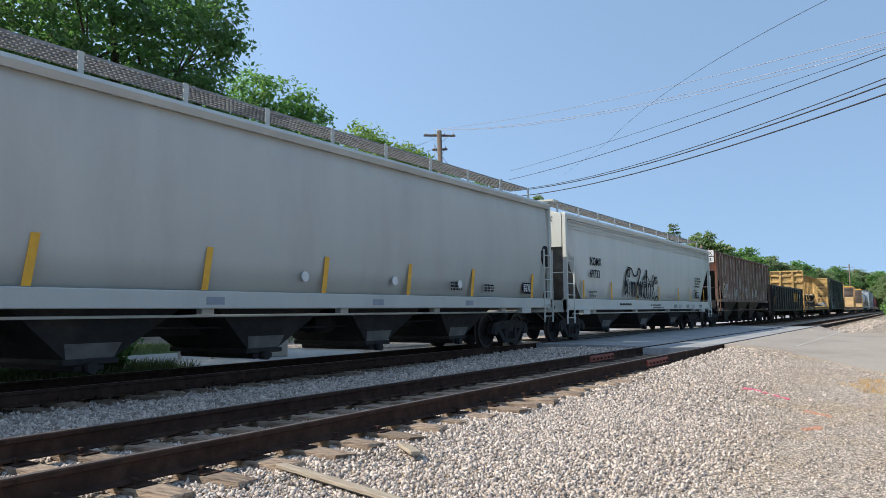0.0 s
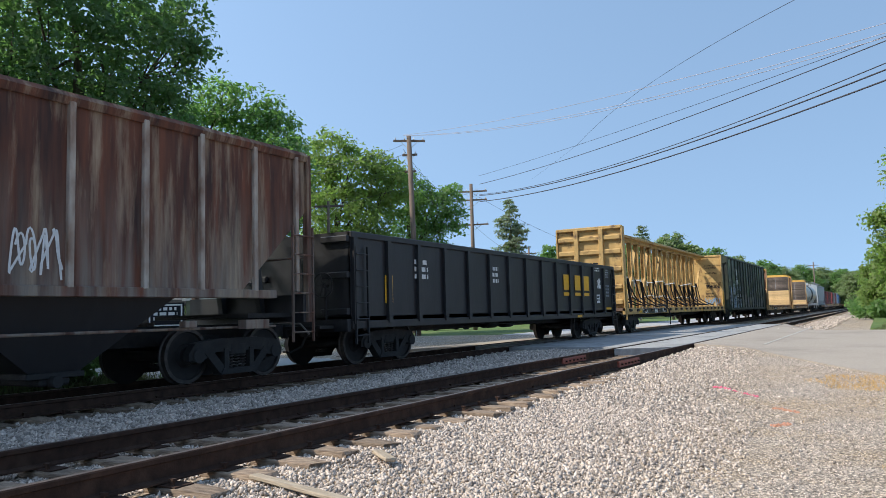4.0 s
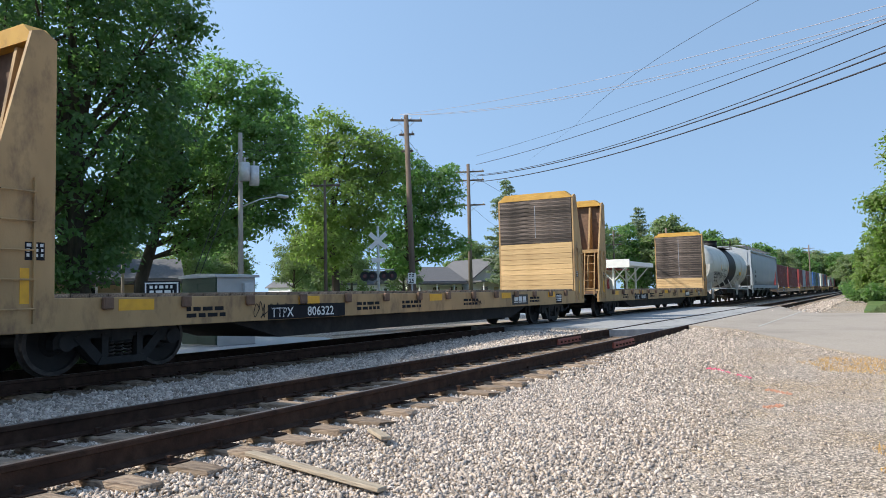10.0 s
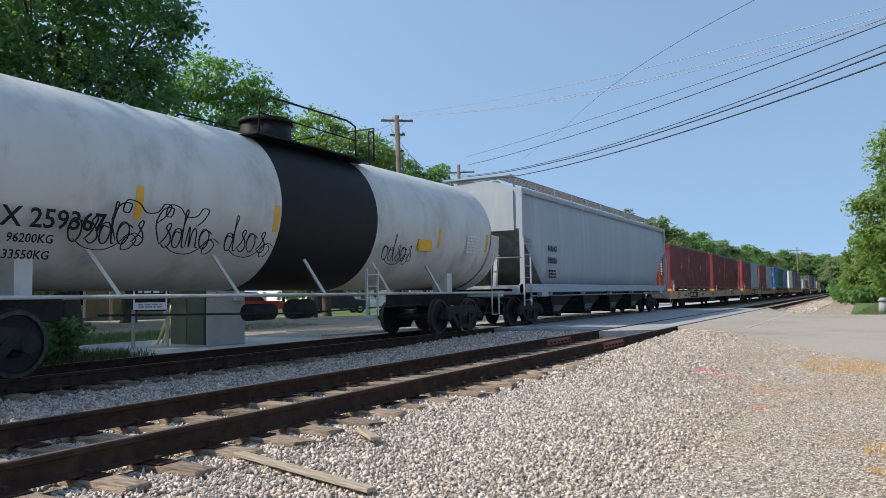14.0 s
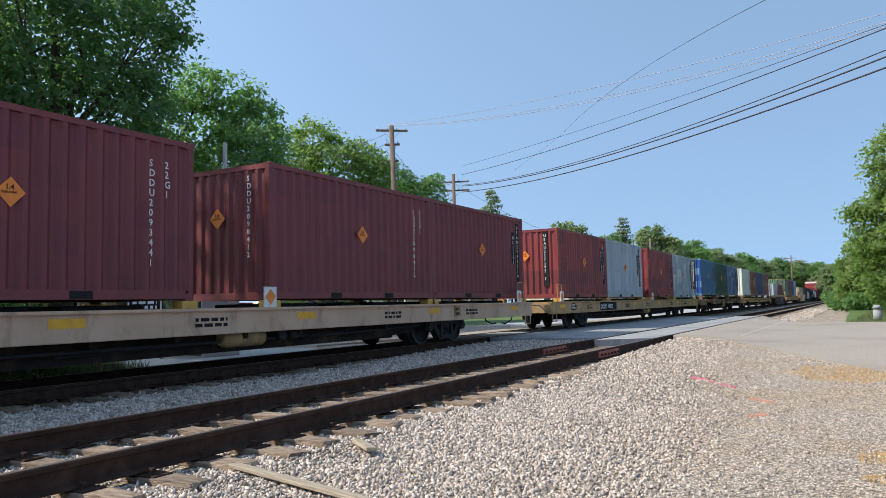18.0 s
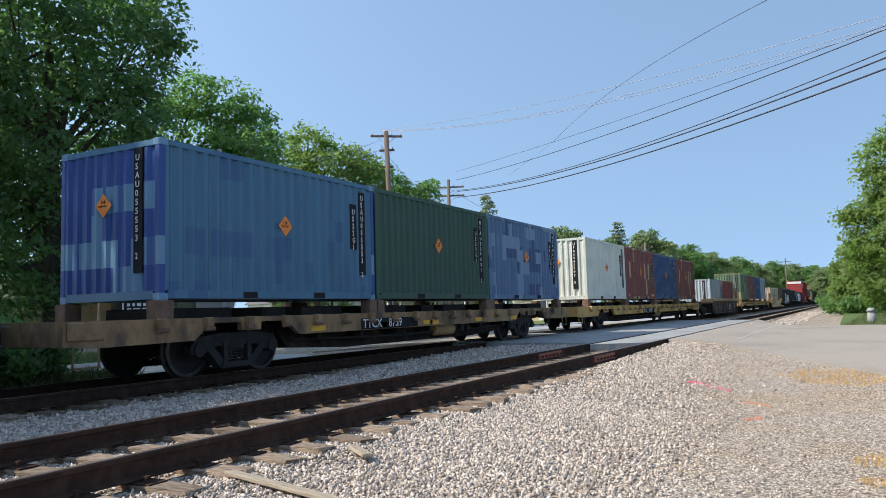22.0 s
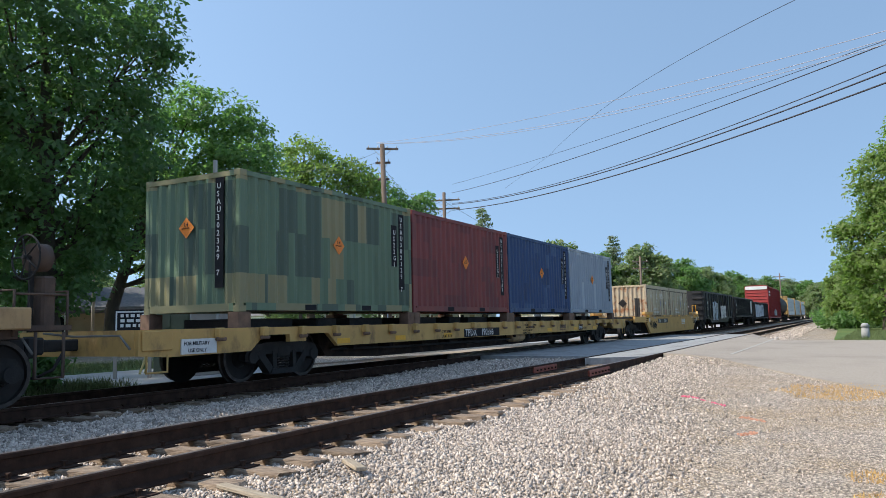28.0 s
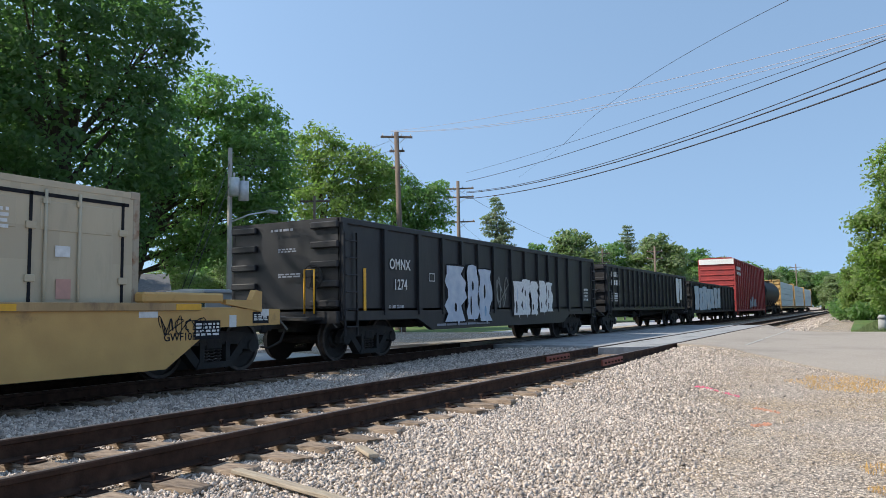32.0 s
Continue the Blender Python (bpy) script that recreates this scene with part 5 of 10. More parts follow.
def hopper_car(name, label, a, b, m, e0=0.72, e1=0.72, top=4.1, sill=(0.93, 1.34), w=1.6, bays=4, walkway=True, style="smooth", cut=1.75, mark=None):
    """A covered hopper: bulging or ribbed body with sloped ends, side sill, pyramid bays below, roof hatches and a running board."""
    ob, L = car(name, label, a, b, "hopper car", tc=2.2)
    s0, s1 = sill
    low = s1 - 0.02
    if style == "ribbed":
        half = [(0, 0), (w - 0.06, 0), (w - 0.06, 9), (w - 0.2, top + 0.02), (0.55, top + 0.3), (0, top + 0.33)]
    else:
        half = [(0, 0), (w - 0.17, 0), (w - 0.09, low + 0.5), (w - 0.04, low + 1.2), (w - 0.06, top - 0.55), (w - 0.10, top - 0.12), (w - 0.22, top + 0.06), (0.7, top + 0.28), (0, top + 0.33)]
    bm = bmesh.new()
    xs = [(e0, 3.05), (e0 + cut, low), (L - e1 - cut, low), (L - e1, 3.05)]
    rings = []
    for x, zb in xs:
        pts = []
        for y, z in half:
            pts.append((y, max(min(z, top) if z == 9 else z, zb)))
        full = [(-y, z) for y, z in pts[::-1]][:-1] + pts[:-1]
        rings.append([bm.verts.new((x, y, z)) for y, z in full])
    k = len(rings[0])
    for r1, r2 in zip(rings, rings[1:]):
        for i in range(k):
            f = bm.faces.new((r1[i], r1[(i + 1) % k], r2[(i + 1) % k], r2[i]))
            f.smooth = style != "ribbed"
    bm.faces.new(rings[0])
    bm.faces.new(rings[-1][::-1])
    body = part("body", bm, m, ob)
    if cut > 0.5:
        # the sloped end sheets are darker: sooty, with their shade put into the colour too
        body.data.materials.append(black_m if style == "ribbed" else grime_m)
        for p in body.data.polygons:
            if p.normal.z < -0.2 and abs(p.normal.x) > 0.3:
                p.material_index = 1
    part("top_chord", extrude_x(bmesh.new(), [(-w + 0.02, top - 0.12), (-w - 0.02, top - 0.02), (-w + 0.05, top + 0.06), (-w + 0.2, top + 0.1), (-w + 0.15, top - 0.1)], e0 + 0.05, L - e1 - 0.05), m, ob)
    part("top_chord", extrude_x(bmesh.new(), [(w - 0.02, top - 0.12), (w + 0.02, top - 0.02), (w - 0.05, top + 0.06), (w - 0.2, top + 0.1), (w - 0.15, top - 0.1)], e0 + 0.05, L - e1 - 0.05), m, ob)
    for sg in (-1, 1):
        y0, y1 = sorted((sg * (w - 0.16), sg * w))
        if style != "ribbed":
            part("side_sill", bx(e0 - 0.05, L - e1 + 0.05, y0, y1, s0 + 0.06, s1, 0.015), m, ob)
        else:
            part("side_sill", bx(e0 + 0.9, L - e1 - 0.9, y0, y1 - sg * 0.05, s1 - 0.12, s1 + 0.02, 0.01), m, ob)
        part("bolster_plate", bx(1.95, 2.5, y0, y1 - sg * 0.02, s0 - 0.08, s0 + 0.07), m, ob)
        part("bolster_plate", bx(L - 2.5, L - 1.95, y0, y1 - sg * 0.02, s0 - 0.08, s0 + 0.07), m, ob)
    for x, d in ((e0 - 0.05, 1), (L - e1 + 0.05, -1)):
        for sg in (-1, 1):
            part("corner_post", bx(min(x, x + d * 0.12), max(x, x + d * 0.12), sg * (w - 0.06) - 0.06, sg * (w - 0.06) + 0.06, s0, top + 0.02, 0.01), m, ob)
        part("end_sill", bx(min(x, x + d * 0.2), max(x, x + d * 0.2), -w + 0.05, w - 0.05, s0, s1 - 0.04), m if style != "ribbed" else black_m, ob)
        part("end_platform", bx(min(x, x + d * 1.3), max(x, x + d * 1.3), -1.2, 1.2, s0 + 0.1, s0 + 0.18), dark_m, ob)
        ladder(ob, m, min(x, x + d * 0.55), max(x, x + d * 0.55), -w - 0.01, s0 - 0.35, s0 + 1.75, 6)
        part("end_rail", path(bmesh.new(), [(x, -w + 0.05, 2.15), (x, w - 0.05, 2.15)], 0.018), m, ob)
        part("slope_strut", bar(bmesh.new(), (x + d * 0.25, -0.5, s0 + 0.15), (x + d * 0.5, -0.5, 2.9), 0.12), m if style != "ribbed" else black_m, ob)
        part("slope_strut", bar(bmesh.new(), (x + d * 0.25, 0.5, s0 + 0.15), (x + d * 0.5, 0.5, 2.9), 0.12), m if style != "ribbed" else black_m, ob)
    # bays
    x_in, x_out = e0 + 2.7, L - e1 - 2.7
    bw = (x_out - x_in) / bays
    for i in range(bays):
        c = x_in + (i + 0.5) * bw
        bm = bmesh.new()
        hi = [(c - bw * 0.5, -w + 0.25), (c + bw * 0.5, -w + 0.25), (c + bw * 0.5, w - 0.25), (c - bw * 0.5, w - 0.25)]
        lo = [(c - 0.34, -0.95), (c + 0.34, -0.95), (c + 0.34, 0.95), (c - 0.34, 0.95)]
        A = [bm.verts.new((x, y, low + 0.03)) for x, y in hi]
        B = [bm.verts.new((x, y, 0.36)) for x, y in lo]
        for j in range(4):
            bm.faces.new((A[j], A[(j + 1) % 4], B[(j + 1) % 4], B[j]))
        bm.faces.new(B)
        bm.faces.new(A[::-1])
        bay = part("hopper_bay", bm, dark_m if style != "ribbed" else black_m, ob)
        g = bmesh.new()
        box(g, c - 0.42, c + 0.42, -1.0, 1.0, 0.30, 0.38, 0.01)
        box(g, c - 0.22, c + 0.22, -0.98, 0.98, 0.20, 0.31, 0.03)
        rod(g, (c - 0.05, -1.12, 0.26), (c - 0.05, -0.95, 0.26), 0.08, 10)
        part("outlet_gate", g, dark_m, bay, "dark discharge gate")
        if style != "ribbed":
            g = bmesh.new()
            A = [g.verts.new((c + u * 0.5, v * 1.12, 0.80)) for u, v in ((-1, -1), (1, -1), (1, 1), (-1, 1))]
            B = [g.verts.new((c + u * 0.36, v * 0.97, 0.385)) for u, v in ((-1, -1), (1, -1), (1, 1), (-1, 1))]
            for j in range(4):
                g.faces.new((A[j], A[(j + 1) % 4], B[(j + 1) % 4], B[j]))
            part("outlet_funnel", g, grime_m, bay, "pale steel outlet funnel")
    part("train_line", tube(bmesh.new(), [(1.6, -1.36, s0 - 0.05), (L - 1.6, -1.36, s0 - 0.05)], 0.024, 6), m, ob, "brake pipe run under the side sill")
    for i in range(bays + 1):
        part("pipe_bracket", bx(x_in + i * bw - 0.12, x_in + i * bw + 0.12, -1.44, -1.3, s0 - 0.03, s0 + 0.07, 0.01), m, ob)
    # roof
    part("hatch_trough", bx(e0 + 0.8, L - e1 - 0.8, -0.3, 0.3, top + 0.28, top + 0.42, 0.03), m, ob)
    if walkway:
        zr = top + 0.5
        for sg in (-1, 1):
            gm = bmesh.new()
            y0, y1 = sorted((sg * 0.5, sg * 1.1))
            nn = int((L - e0 - e1 - 0.8) / 0.09)
            for i in range(nn):
                x = e0 + 0.4 + i * 0.09
                box(gm, x, x + 0.02, y0, y1, zr - 0.03, zr)
            for y in np.linspace(y0, y1, 7):
                box(gm, e0 + 0.4, L - e1 - 0.4, y - 0.006, y + 0.006, zr - 0.035, zr + 0.002)
            part("running_board", gm, grate_m, ob, "open steel grating walkway on the roof")
            pb = 1.75
            n = int((L - e0 - e1 - 0.6) / pb)
            for i in range(n + 1):
                x = e0 + 0.45 + i * (L - e0 - e1 - 0.9) / n
                part("board_bracket", bx(x - 0.045, x + 0.045, sg * 1.12 - 0.012, sg * 1.12 + 0.012, top + 0.12, zr + 0.01), m, ob)
        part("end_board", bx(e0 - 0.05, e0 + 0.4, -1.2, 1.2, zr - 0.05, zr), m, ob)
    return ob, L


def print_block(ob, x, z, y, w, h, seed):
    """A dark consolidated stencil with pale lines."""
    p = plate(ob, "stencil_panel", ink_p, x, x + w, z, z + h, y)
    bars(p, x + 0.03, y - 0.004, z + 0.04, w - 0.06, h - 0.08, 4, white_p, seed=seed)


def train_hoppers():
    # smooth grey hopper at the head of the view
    ob, L = hopper_car("covered_hopper", "pale grey smooth-sided covered hopper car with yellow reflector strips", 1.2, 20.9, hop1_m, e1=0.56, top=4.08, sill=(1.0, 1.33), bays=4, cut=0.25)
    y = -1.6
    for i, X in enumerate((5.0, 7.70, 10.40, 13.08, 15.77, 19.1)):
        x = X - 1.2
        part("reflector_strip", extrude_y(bmesh.new(), [(x - 0.06, 1.34), (x + 0.06, 1.34), (x + 0.16, 2.0), (x + 0.04, 2.0)], y + 0.045, y + 0.052), yellow_p, ob, "worn yellow reflector strip")
    for X in (8.7, 11.4, 14.0):
        part("round_placard", rod(bmesh.new(), (X, y + 0.03, 1.62), (X, y + 0.052, 1.62), 0.09, 20), white_p, ob, "small round white inspection sticker")
    print_block(ob, 17.38, 1.45, y + 0.05, 0.46, 0.30, 3)
    bars(ob, 13.6, y + 0.045, 1.45, 0.5, 0.22, 3, ink_p, seed=4)
    bars(ob, 15.2, y + 0.045, 1.45, 0.5, 0.2, 3, ink_p, seed=5)
    for X in (6.5, 10.6, 14.2):
        plate(ob, "sill_tag", grey_p, X, X + 0.35, 1.12, 1.24, y - 0.001)
    bm = extrude_y(bmesh.new(), [(18.57, 2.42), (18.72, 2.25), (18.98, 2.25), (18.98, 2.85), (18.72, 2.85), (18.57, 2.68)], y + 0.03, y + 0.047)
    part("end_opening", bm, ink_p, ob, "dark opening in the side sheet at the ladder")
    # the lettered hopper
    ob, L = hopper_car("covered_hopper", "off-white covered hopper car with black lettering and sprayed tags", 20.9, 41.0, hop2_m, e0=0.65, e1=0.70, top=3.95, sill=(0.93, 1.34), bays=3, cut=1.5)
    for k, z in enumerate((3.55, 3.66, 3.77, 3.86)):
        part("roof_rib", bx(0.9, 19.2, -1.575, -1.555, z, z + 0.03), hop2_m, ob)
    lettered("XOMX", 0.38, ink_p, ob, 2.60, -1.59, 2.47, sx=0.92)
    lettered("69733", 0.38, ink_p, ob, 2.56, -1.59, 2.06, sx=1.0)
    lettered("LD LMT 197700", 0.1, ink_p, ob, 2.5, -1.585, 1.55)
    lettered("LT WT 65300", 0.1, ink_p, ob, 2.5, -1.585, 1.42)
    bars(ob, 5.4, -1.603, 1.1, 1.3, 0.12, 1, ink_p, seed=10)
    brushed(ob, ink_p, "mondos", 6.75, -1.592, 1.42, 0.92, 0.085, "flowing black sprayed script")
    brushed(ob, ink_p, "~", 6.3, -1.590, 1.35, 0.92, 0.10)
    brushed(ob, ink_p, "~w", 8.3, -1.594, 1.30, 0.80, 0.07)
    brushed(ob, ink_p, "os", 9.75, -1.590, 2.02, 0.42, 0.07)
    scrawl(ob, ink_p, 6.0, -1.588, 1.5, 0.6, 0.6, 12, 3, 0.05, label="looping black sprayed tag")
    for X in (1.98, 4.6, 7.4, 10.32, 13.3, 15.37, 18.04):
        plate(ob, "reflector_strip", yellow_p, X, X + 0.1, 1.36, 1.95, -1.57, 0.012)
    for i, tline in enumerate(("CAUTION: DO NOT USE STEAM,", "BOILING WATER OR SHARP OBJECTS", "TO CLEAN, ENTER CAR WITH", "CLEAN SOFT SOLED SHOES")):
        lettered(tline, 0.115, ink_p, ob, 16.3, -1.592, 2.42 - 0.13 * i, sx=0.62)
    print_block(ob, 16.68, 1.5, -1.57, 0.5, 0.3, 6)
    bars(ob, 16.2, -1.59, 1.45, 0.4, 0.45, 4, ink_p, seed=8)
    lettered("NOTE: CAR HAS FOUR COMPARTMENTS", 0.085, ink_p, ob, 9.11, -1.603, 1.133, sx=0.87)
    lettered("EQUIPPED WITH PNEUMATIC OUTLETS", 0.085, ink_p, ob, 9.39, -1.603, 1.032, sx=1.04)
    lettered("CAUTION: REMOVE BOTH CAPS BEFORE OPERATING OUTLETS", 0.080, ink_p, ob, 9.02, -1.603, 0.926, sx=0.90)
    bars(ob, 11.49, -1.585, 1.47, 1.80, 0.055, 1, grey_p, seed=14)
    for k, x_ in enumerate((12.5, 13.3, 14.6, 15.6, 17.0)):
        bars(ob, x_, -1.602, 1.03, 0.5, 0.16, 2, grey_p if k % 2 else ink_p, seed=16 + k)
    lettered("XOMX", 0.22, ink_p, ob, 0.585, -0.5, 3.75, FRONT)
    lettered("69733", 0.22, ink_p, ob, 0.585, -0.5, 3.5, FRONT)
    bars(ob, 0.585, -0.2, 3.05, 0.9, 0.35, 4, ink_p, seed=13, turn=FRONT)
    part("end_sheet", bx(0.60, 0.65, -1.45, 1.45, 2.95, 4.0), hop2_m, ob)
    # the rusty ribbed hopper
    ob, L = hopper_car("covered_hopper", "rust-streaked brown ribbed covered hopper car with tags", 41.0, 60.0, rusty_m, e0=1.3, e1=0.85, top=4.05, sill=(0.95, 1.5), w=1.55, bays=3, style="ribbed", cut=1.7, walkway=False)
    for X in (43.76, 44.48, 45.18, 46.04, 46.87, 47.72, 48.52, 49.45, 50.37, 51.27, 52.21, 53.23, 54.36, 55.53, 56.58, 57.75, 58.8):
        x = X - 41.0
        part("side_rib", bx(x - 0.045, x + 0.045, -1.56, -1.48, 1.5, 3.98, 0.01), rustrib_m, ob)
        part("side_rib", bx(x - 0.045, x + 0.045, 1.48, 1.56, 1.5, 3.98, 0.01), rustrib_m, ob)
    for X, s_ in ((2.86, "PM"), (3.54, "RX")):
        plate(ob, "mark_panel", white_p, X, X + 0.56, 2.03, 2.40, -1.493)
        lettered(s_, 0.42, ink_p, ob, X + 0.03, -1.499, 2.07, sx=0.82)
    plate(ob, "mark_panel", white_p, 2.86, 3.42, 1.62, 1.95, -1.493)
    lettered("770", 0.36, ink_p, ob, 2.88, -1.499, 1.66, sx=0.85)
    lettered("85", 0.36, white_p, ob, 3.6, -1.499, 1.66, sx=0.85)
    plate(ob, "reflector_strip", yellow_p, 2.72, 2.80, 1.56, 2.4, -1.562)
    plate(ob, "reflector_strip", yellow_p, 7.95, 8.0, 1.55, 1.95, -1.562)
    for tl, z in (("PMRX", 3.92), ("77085", 3.57)):
        pl = part("mark_panel", bx(1.215, 1.245, -1.42, -0.68, z - 0.06, z + 0.24), white_p, ob)
        lettered(tl, 0.24, ink_p, pl, 1.21, -0.74, z, FRONT, sx=0.95)
    part("end_sheet", bx(1.25, 1.3, -1.45, 1.45, 3.05, 4.2), rusty_m, ob)
    for i, X in enumerate((9.3, 11.2, 12.6, 6.2)):
        scrawl(ob, white_p, X, -1.496, 1.6, 0.7, 0.7, 20 + i, 4, 0.03, label="thin white sprayed tag")
    for i, (X, z, ch) in enumerate(((7.0, 3.0, "N"), (7.75, 3.0, "C"), (8.5, 3.0, "O"), (11.2, 3.0, "G"), (9.4, 2.3, "N"), (10.3, 2.3, "C"))):
        lettered(ch, 0.42, rustrib_m, ob, X + 0.05, -1.496, z)
    # the blue-grey hopper behind the tank car
    ob, L = hopper_car("covered_hopper", "blue-grey covered hopper car with chalky vertical streaks", 188.6, 209.4, hop3_m, e0=0.5, e1=1.0, top=4.28, sill=(1.0, 1.33), bays=4, cut=1.9)
    lettered("NAHX", 0.30, ink_p, ob, 2.6, -1.59, 2.42)
    lettered("580886", 0.30, ink_p, ob, 2.55, -1.59, 2.02)
    bars(ob, 2.6, -1.59, 1.5, 0.7, 0.3, 3, ink_p, seed=9)
    lettered("NAHX", 0.2, ink_p, ob, 0.44, 0.5, 3.7, FRONT)
    lettered("580886", 0.2, ink_p, ob, 0.44, 0.5, 3.45, FRONT)
    part("end_sheet", bx(0.45, 0.5, -1.3, 1.3, 3.0, 4.25), hop3_m, ob)


def gondola(name, label, a, b, m, s0, s1, z0, z1, ribs, end_ribs=3, belly=None, w=1.5, rib_xs=None):
    """An open-topped gondola: floor, ribbed sides, ends and top chord."""
    ob, L = car(name, label, a, b, "gondola car", tc=2.4)
    x0, x1 = s0 - a, s1 - a
    part("floor", bx(x0, x1, -w + 0.05, w - 0.05, z0 + 0.15, z0 + 0.25), m, ob)
    for sg in (-1, 1):
        ya, yb = sorted((sg * (w - 0.09), sg * (w - 0.05)))
        side = part("side", bx(x0, x1, ya, yb, z0 + 0.1, z1 - 0.1), m, ob)
        ya, yb = sorted((sg * (w - 0.12), sg * w))
        part("top_chord", bx(x0, x1, ya, yb, z1 - 0.13, z1, 0.015), m, side)
        if belly:
            prof = [(x0, z0 + 0.2), (x0, z0), (x0 + 3.0, z0), (x0 + 3.7, belly), (x1 - 3.7, belly), (x1 - 3.0, z0), (x1, z0), (x1, z0 + 0.2)]
            part("side_sill", extrude_y(bmesh.new(), prof, ya, yb), m, side)
        else:
            part("side_sill", bx(x0, x1, ya, yb, z0, z0 + 0.16, 0.01), m, side)
        for x in rib_xs or [x0 + 0.1 + k * (x1 - x0 - 0.2) / (ribs - 1) for k in range(ribs)]:
            ya, yb = sorted((sg * (w - 0.06), sg * (w + 0.03)))
            part("side_rib", extrude_y(bmesh.new(), [(x - 0.07, z0 + 0.1), (x + 0.07, z0 + 0.1), (x + 0.07, z1 - 0.12), (x - 0.07, z1 - 0.12)], ya, yb), m, side)
    for x, d in ((x0, 1), (x1, -1)):
        end = part("end", bx(min(x, x + d * 0.06), max(x, x + d * 0.06), -w + 0.06, w - 0.06, z0 + 0.05, z1), m, ob)
        for k in range(end_ribs):
            z = z0 + 0.35 + k * (z1 - z0 - 0.5) / max(1, end_ribs - 1)
            for y0, y1 in ((-w + 0.05, -w + 0.75), (w - 0.75, w - 0.05)):
                part("end_rib", bx(min(x, x - d * 0.1), max(x, x - d * 0.1), y0, y1, z - 0.07, z + 0.07, 0.02), m, end)
        part("end_sill", bx(min(x, x - d * 0.12), max(x, x - d * 0.12), -w + 0.05, w - 0.05, z0 - 0.05, z0 + 0.2), m, ob)
        ladder(ob, m, min(x + d * 0.08, x + d * 0.5), max(x + d * 0.08, x + d * 0.5), -w - 0.02, z0 - 0.3, z1 - 0.3, 6)
        part("end_platform", bx(min(x - d * 0.1, x - d * 0.55), max(x - d * 0.1, x - d * 0.55), -1.1, 1.1, z0 + 0.02, z0 + 0.08), dark_m, ob)
    part("brake_wheel", lathe_x(x0 - 0.2, -0.9, z0 + 0.9, 0.25), dark_m, ob)
    return ob, L


def lathe_x(x, y, z, r):
    """A hand-brake wheel facing along x."""
    bm = bmesh.new()
    n = 20
    pts = [(x, y + r * math.cos(k * math.tau / n), z + r * math.sin(k * math.tau / n)) for k in range(n + 1)]
    path(bm, pts, 0.015, 5)
    for k in range(5):
        rod(bm, (x, y, z), (x, y + r * math.cos(k * math.tau / 5), z + r * math.sin(k * math.tau / 5)), 0.012, 5)
    rod(bm, (x - 0.05, y, z), (x + 0.15, y, z), 0.03, 8)
    bar(bm, (x + 0.08, y, z), (x + 0.08, y, 1.0), 0.05)
    return bm


def block_logo(parent, material, x, y, z, w, h, n, name="emblem", gap=0.3):
    """A company mark drawn as plain blocks: an upper and a lower bar for each letter."""
    lw = w / (n + gap * (n - 1))
    for k in range(n):
        u = k * lw * (1 + gap)
        bm = bmesh.new()
        box(bm, u, u + lw, h * 0.27, h, 0, 0.003)
        box(bm, u - 0.02, u + lw, 0, h * 0.16, 0, 0.003)
        part(name, bm, material, parent, at=Matrix.Translation((x, y, z)) @ SIDE)


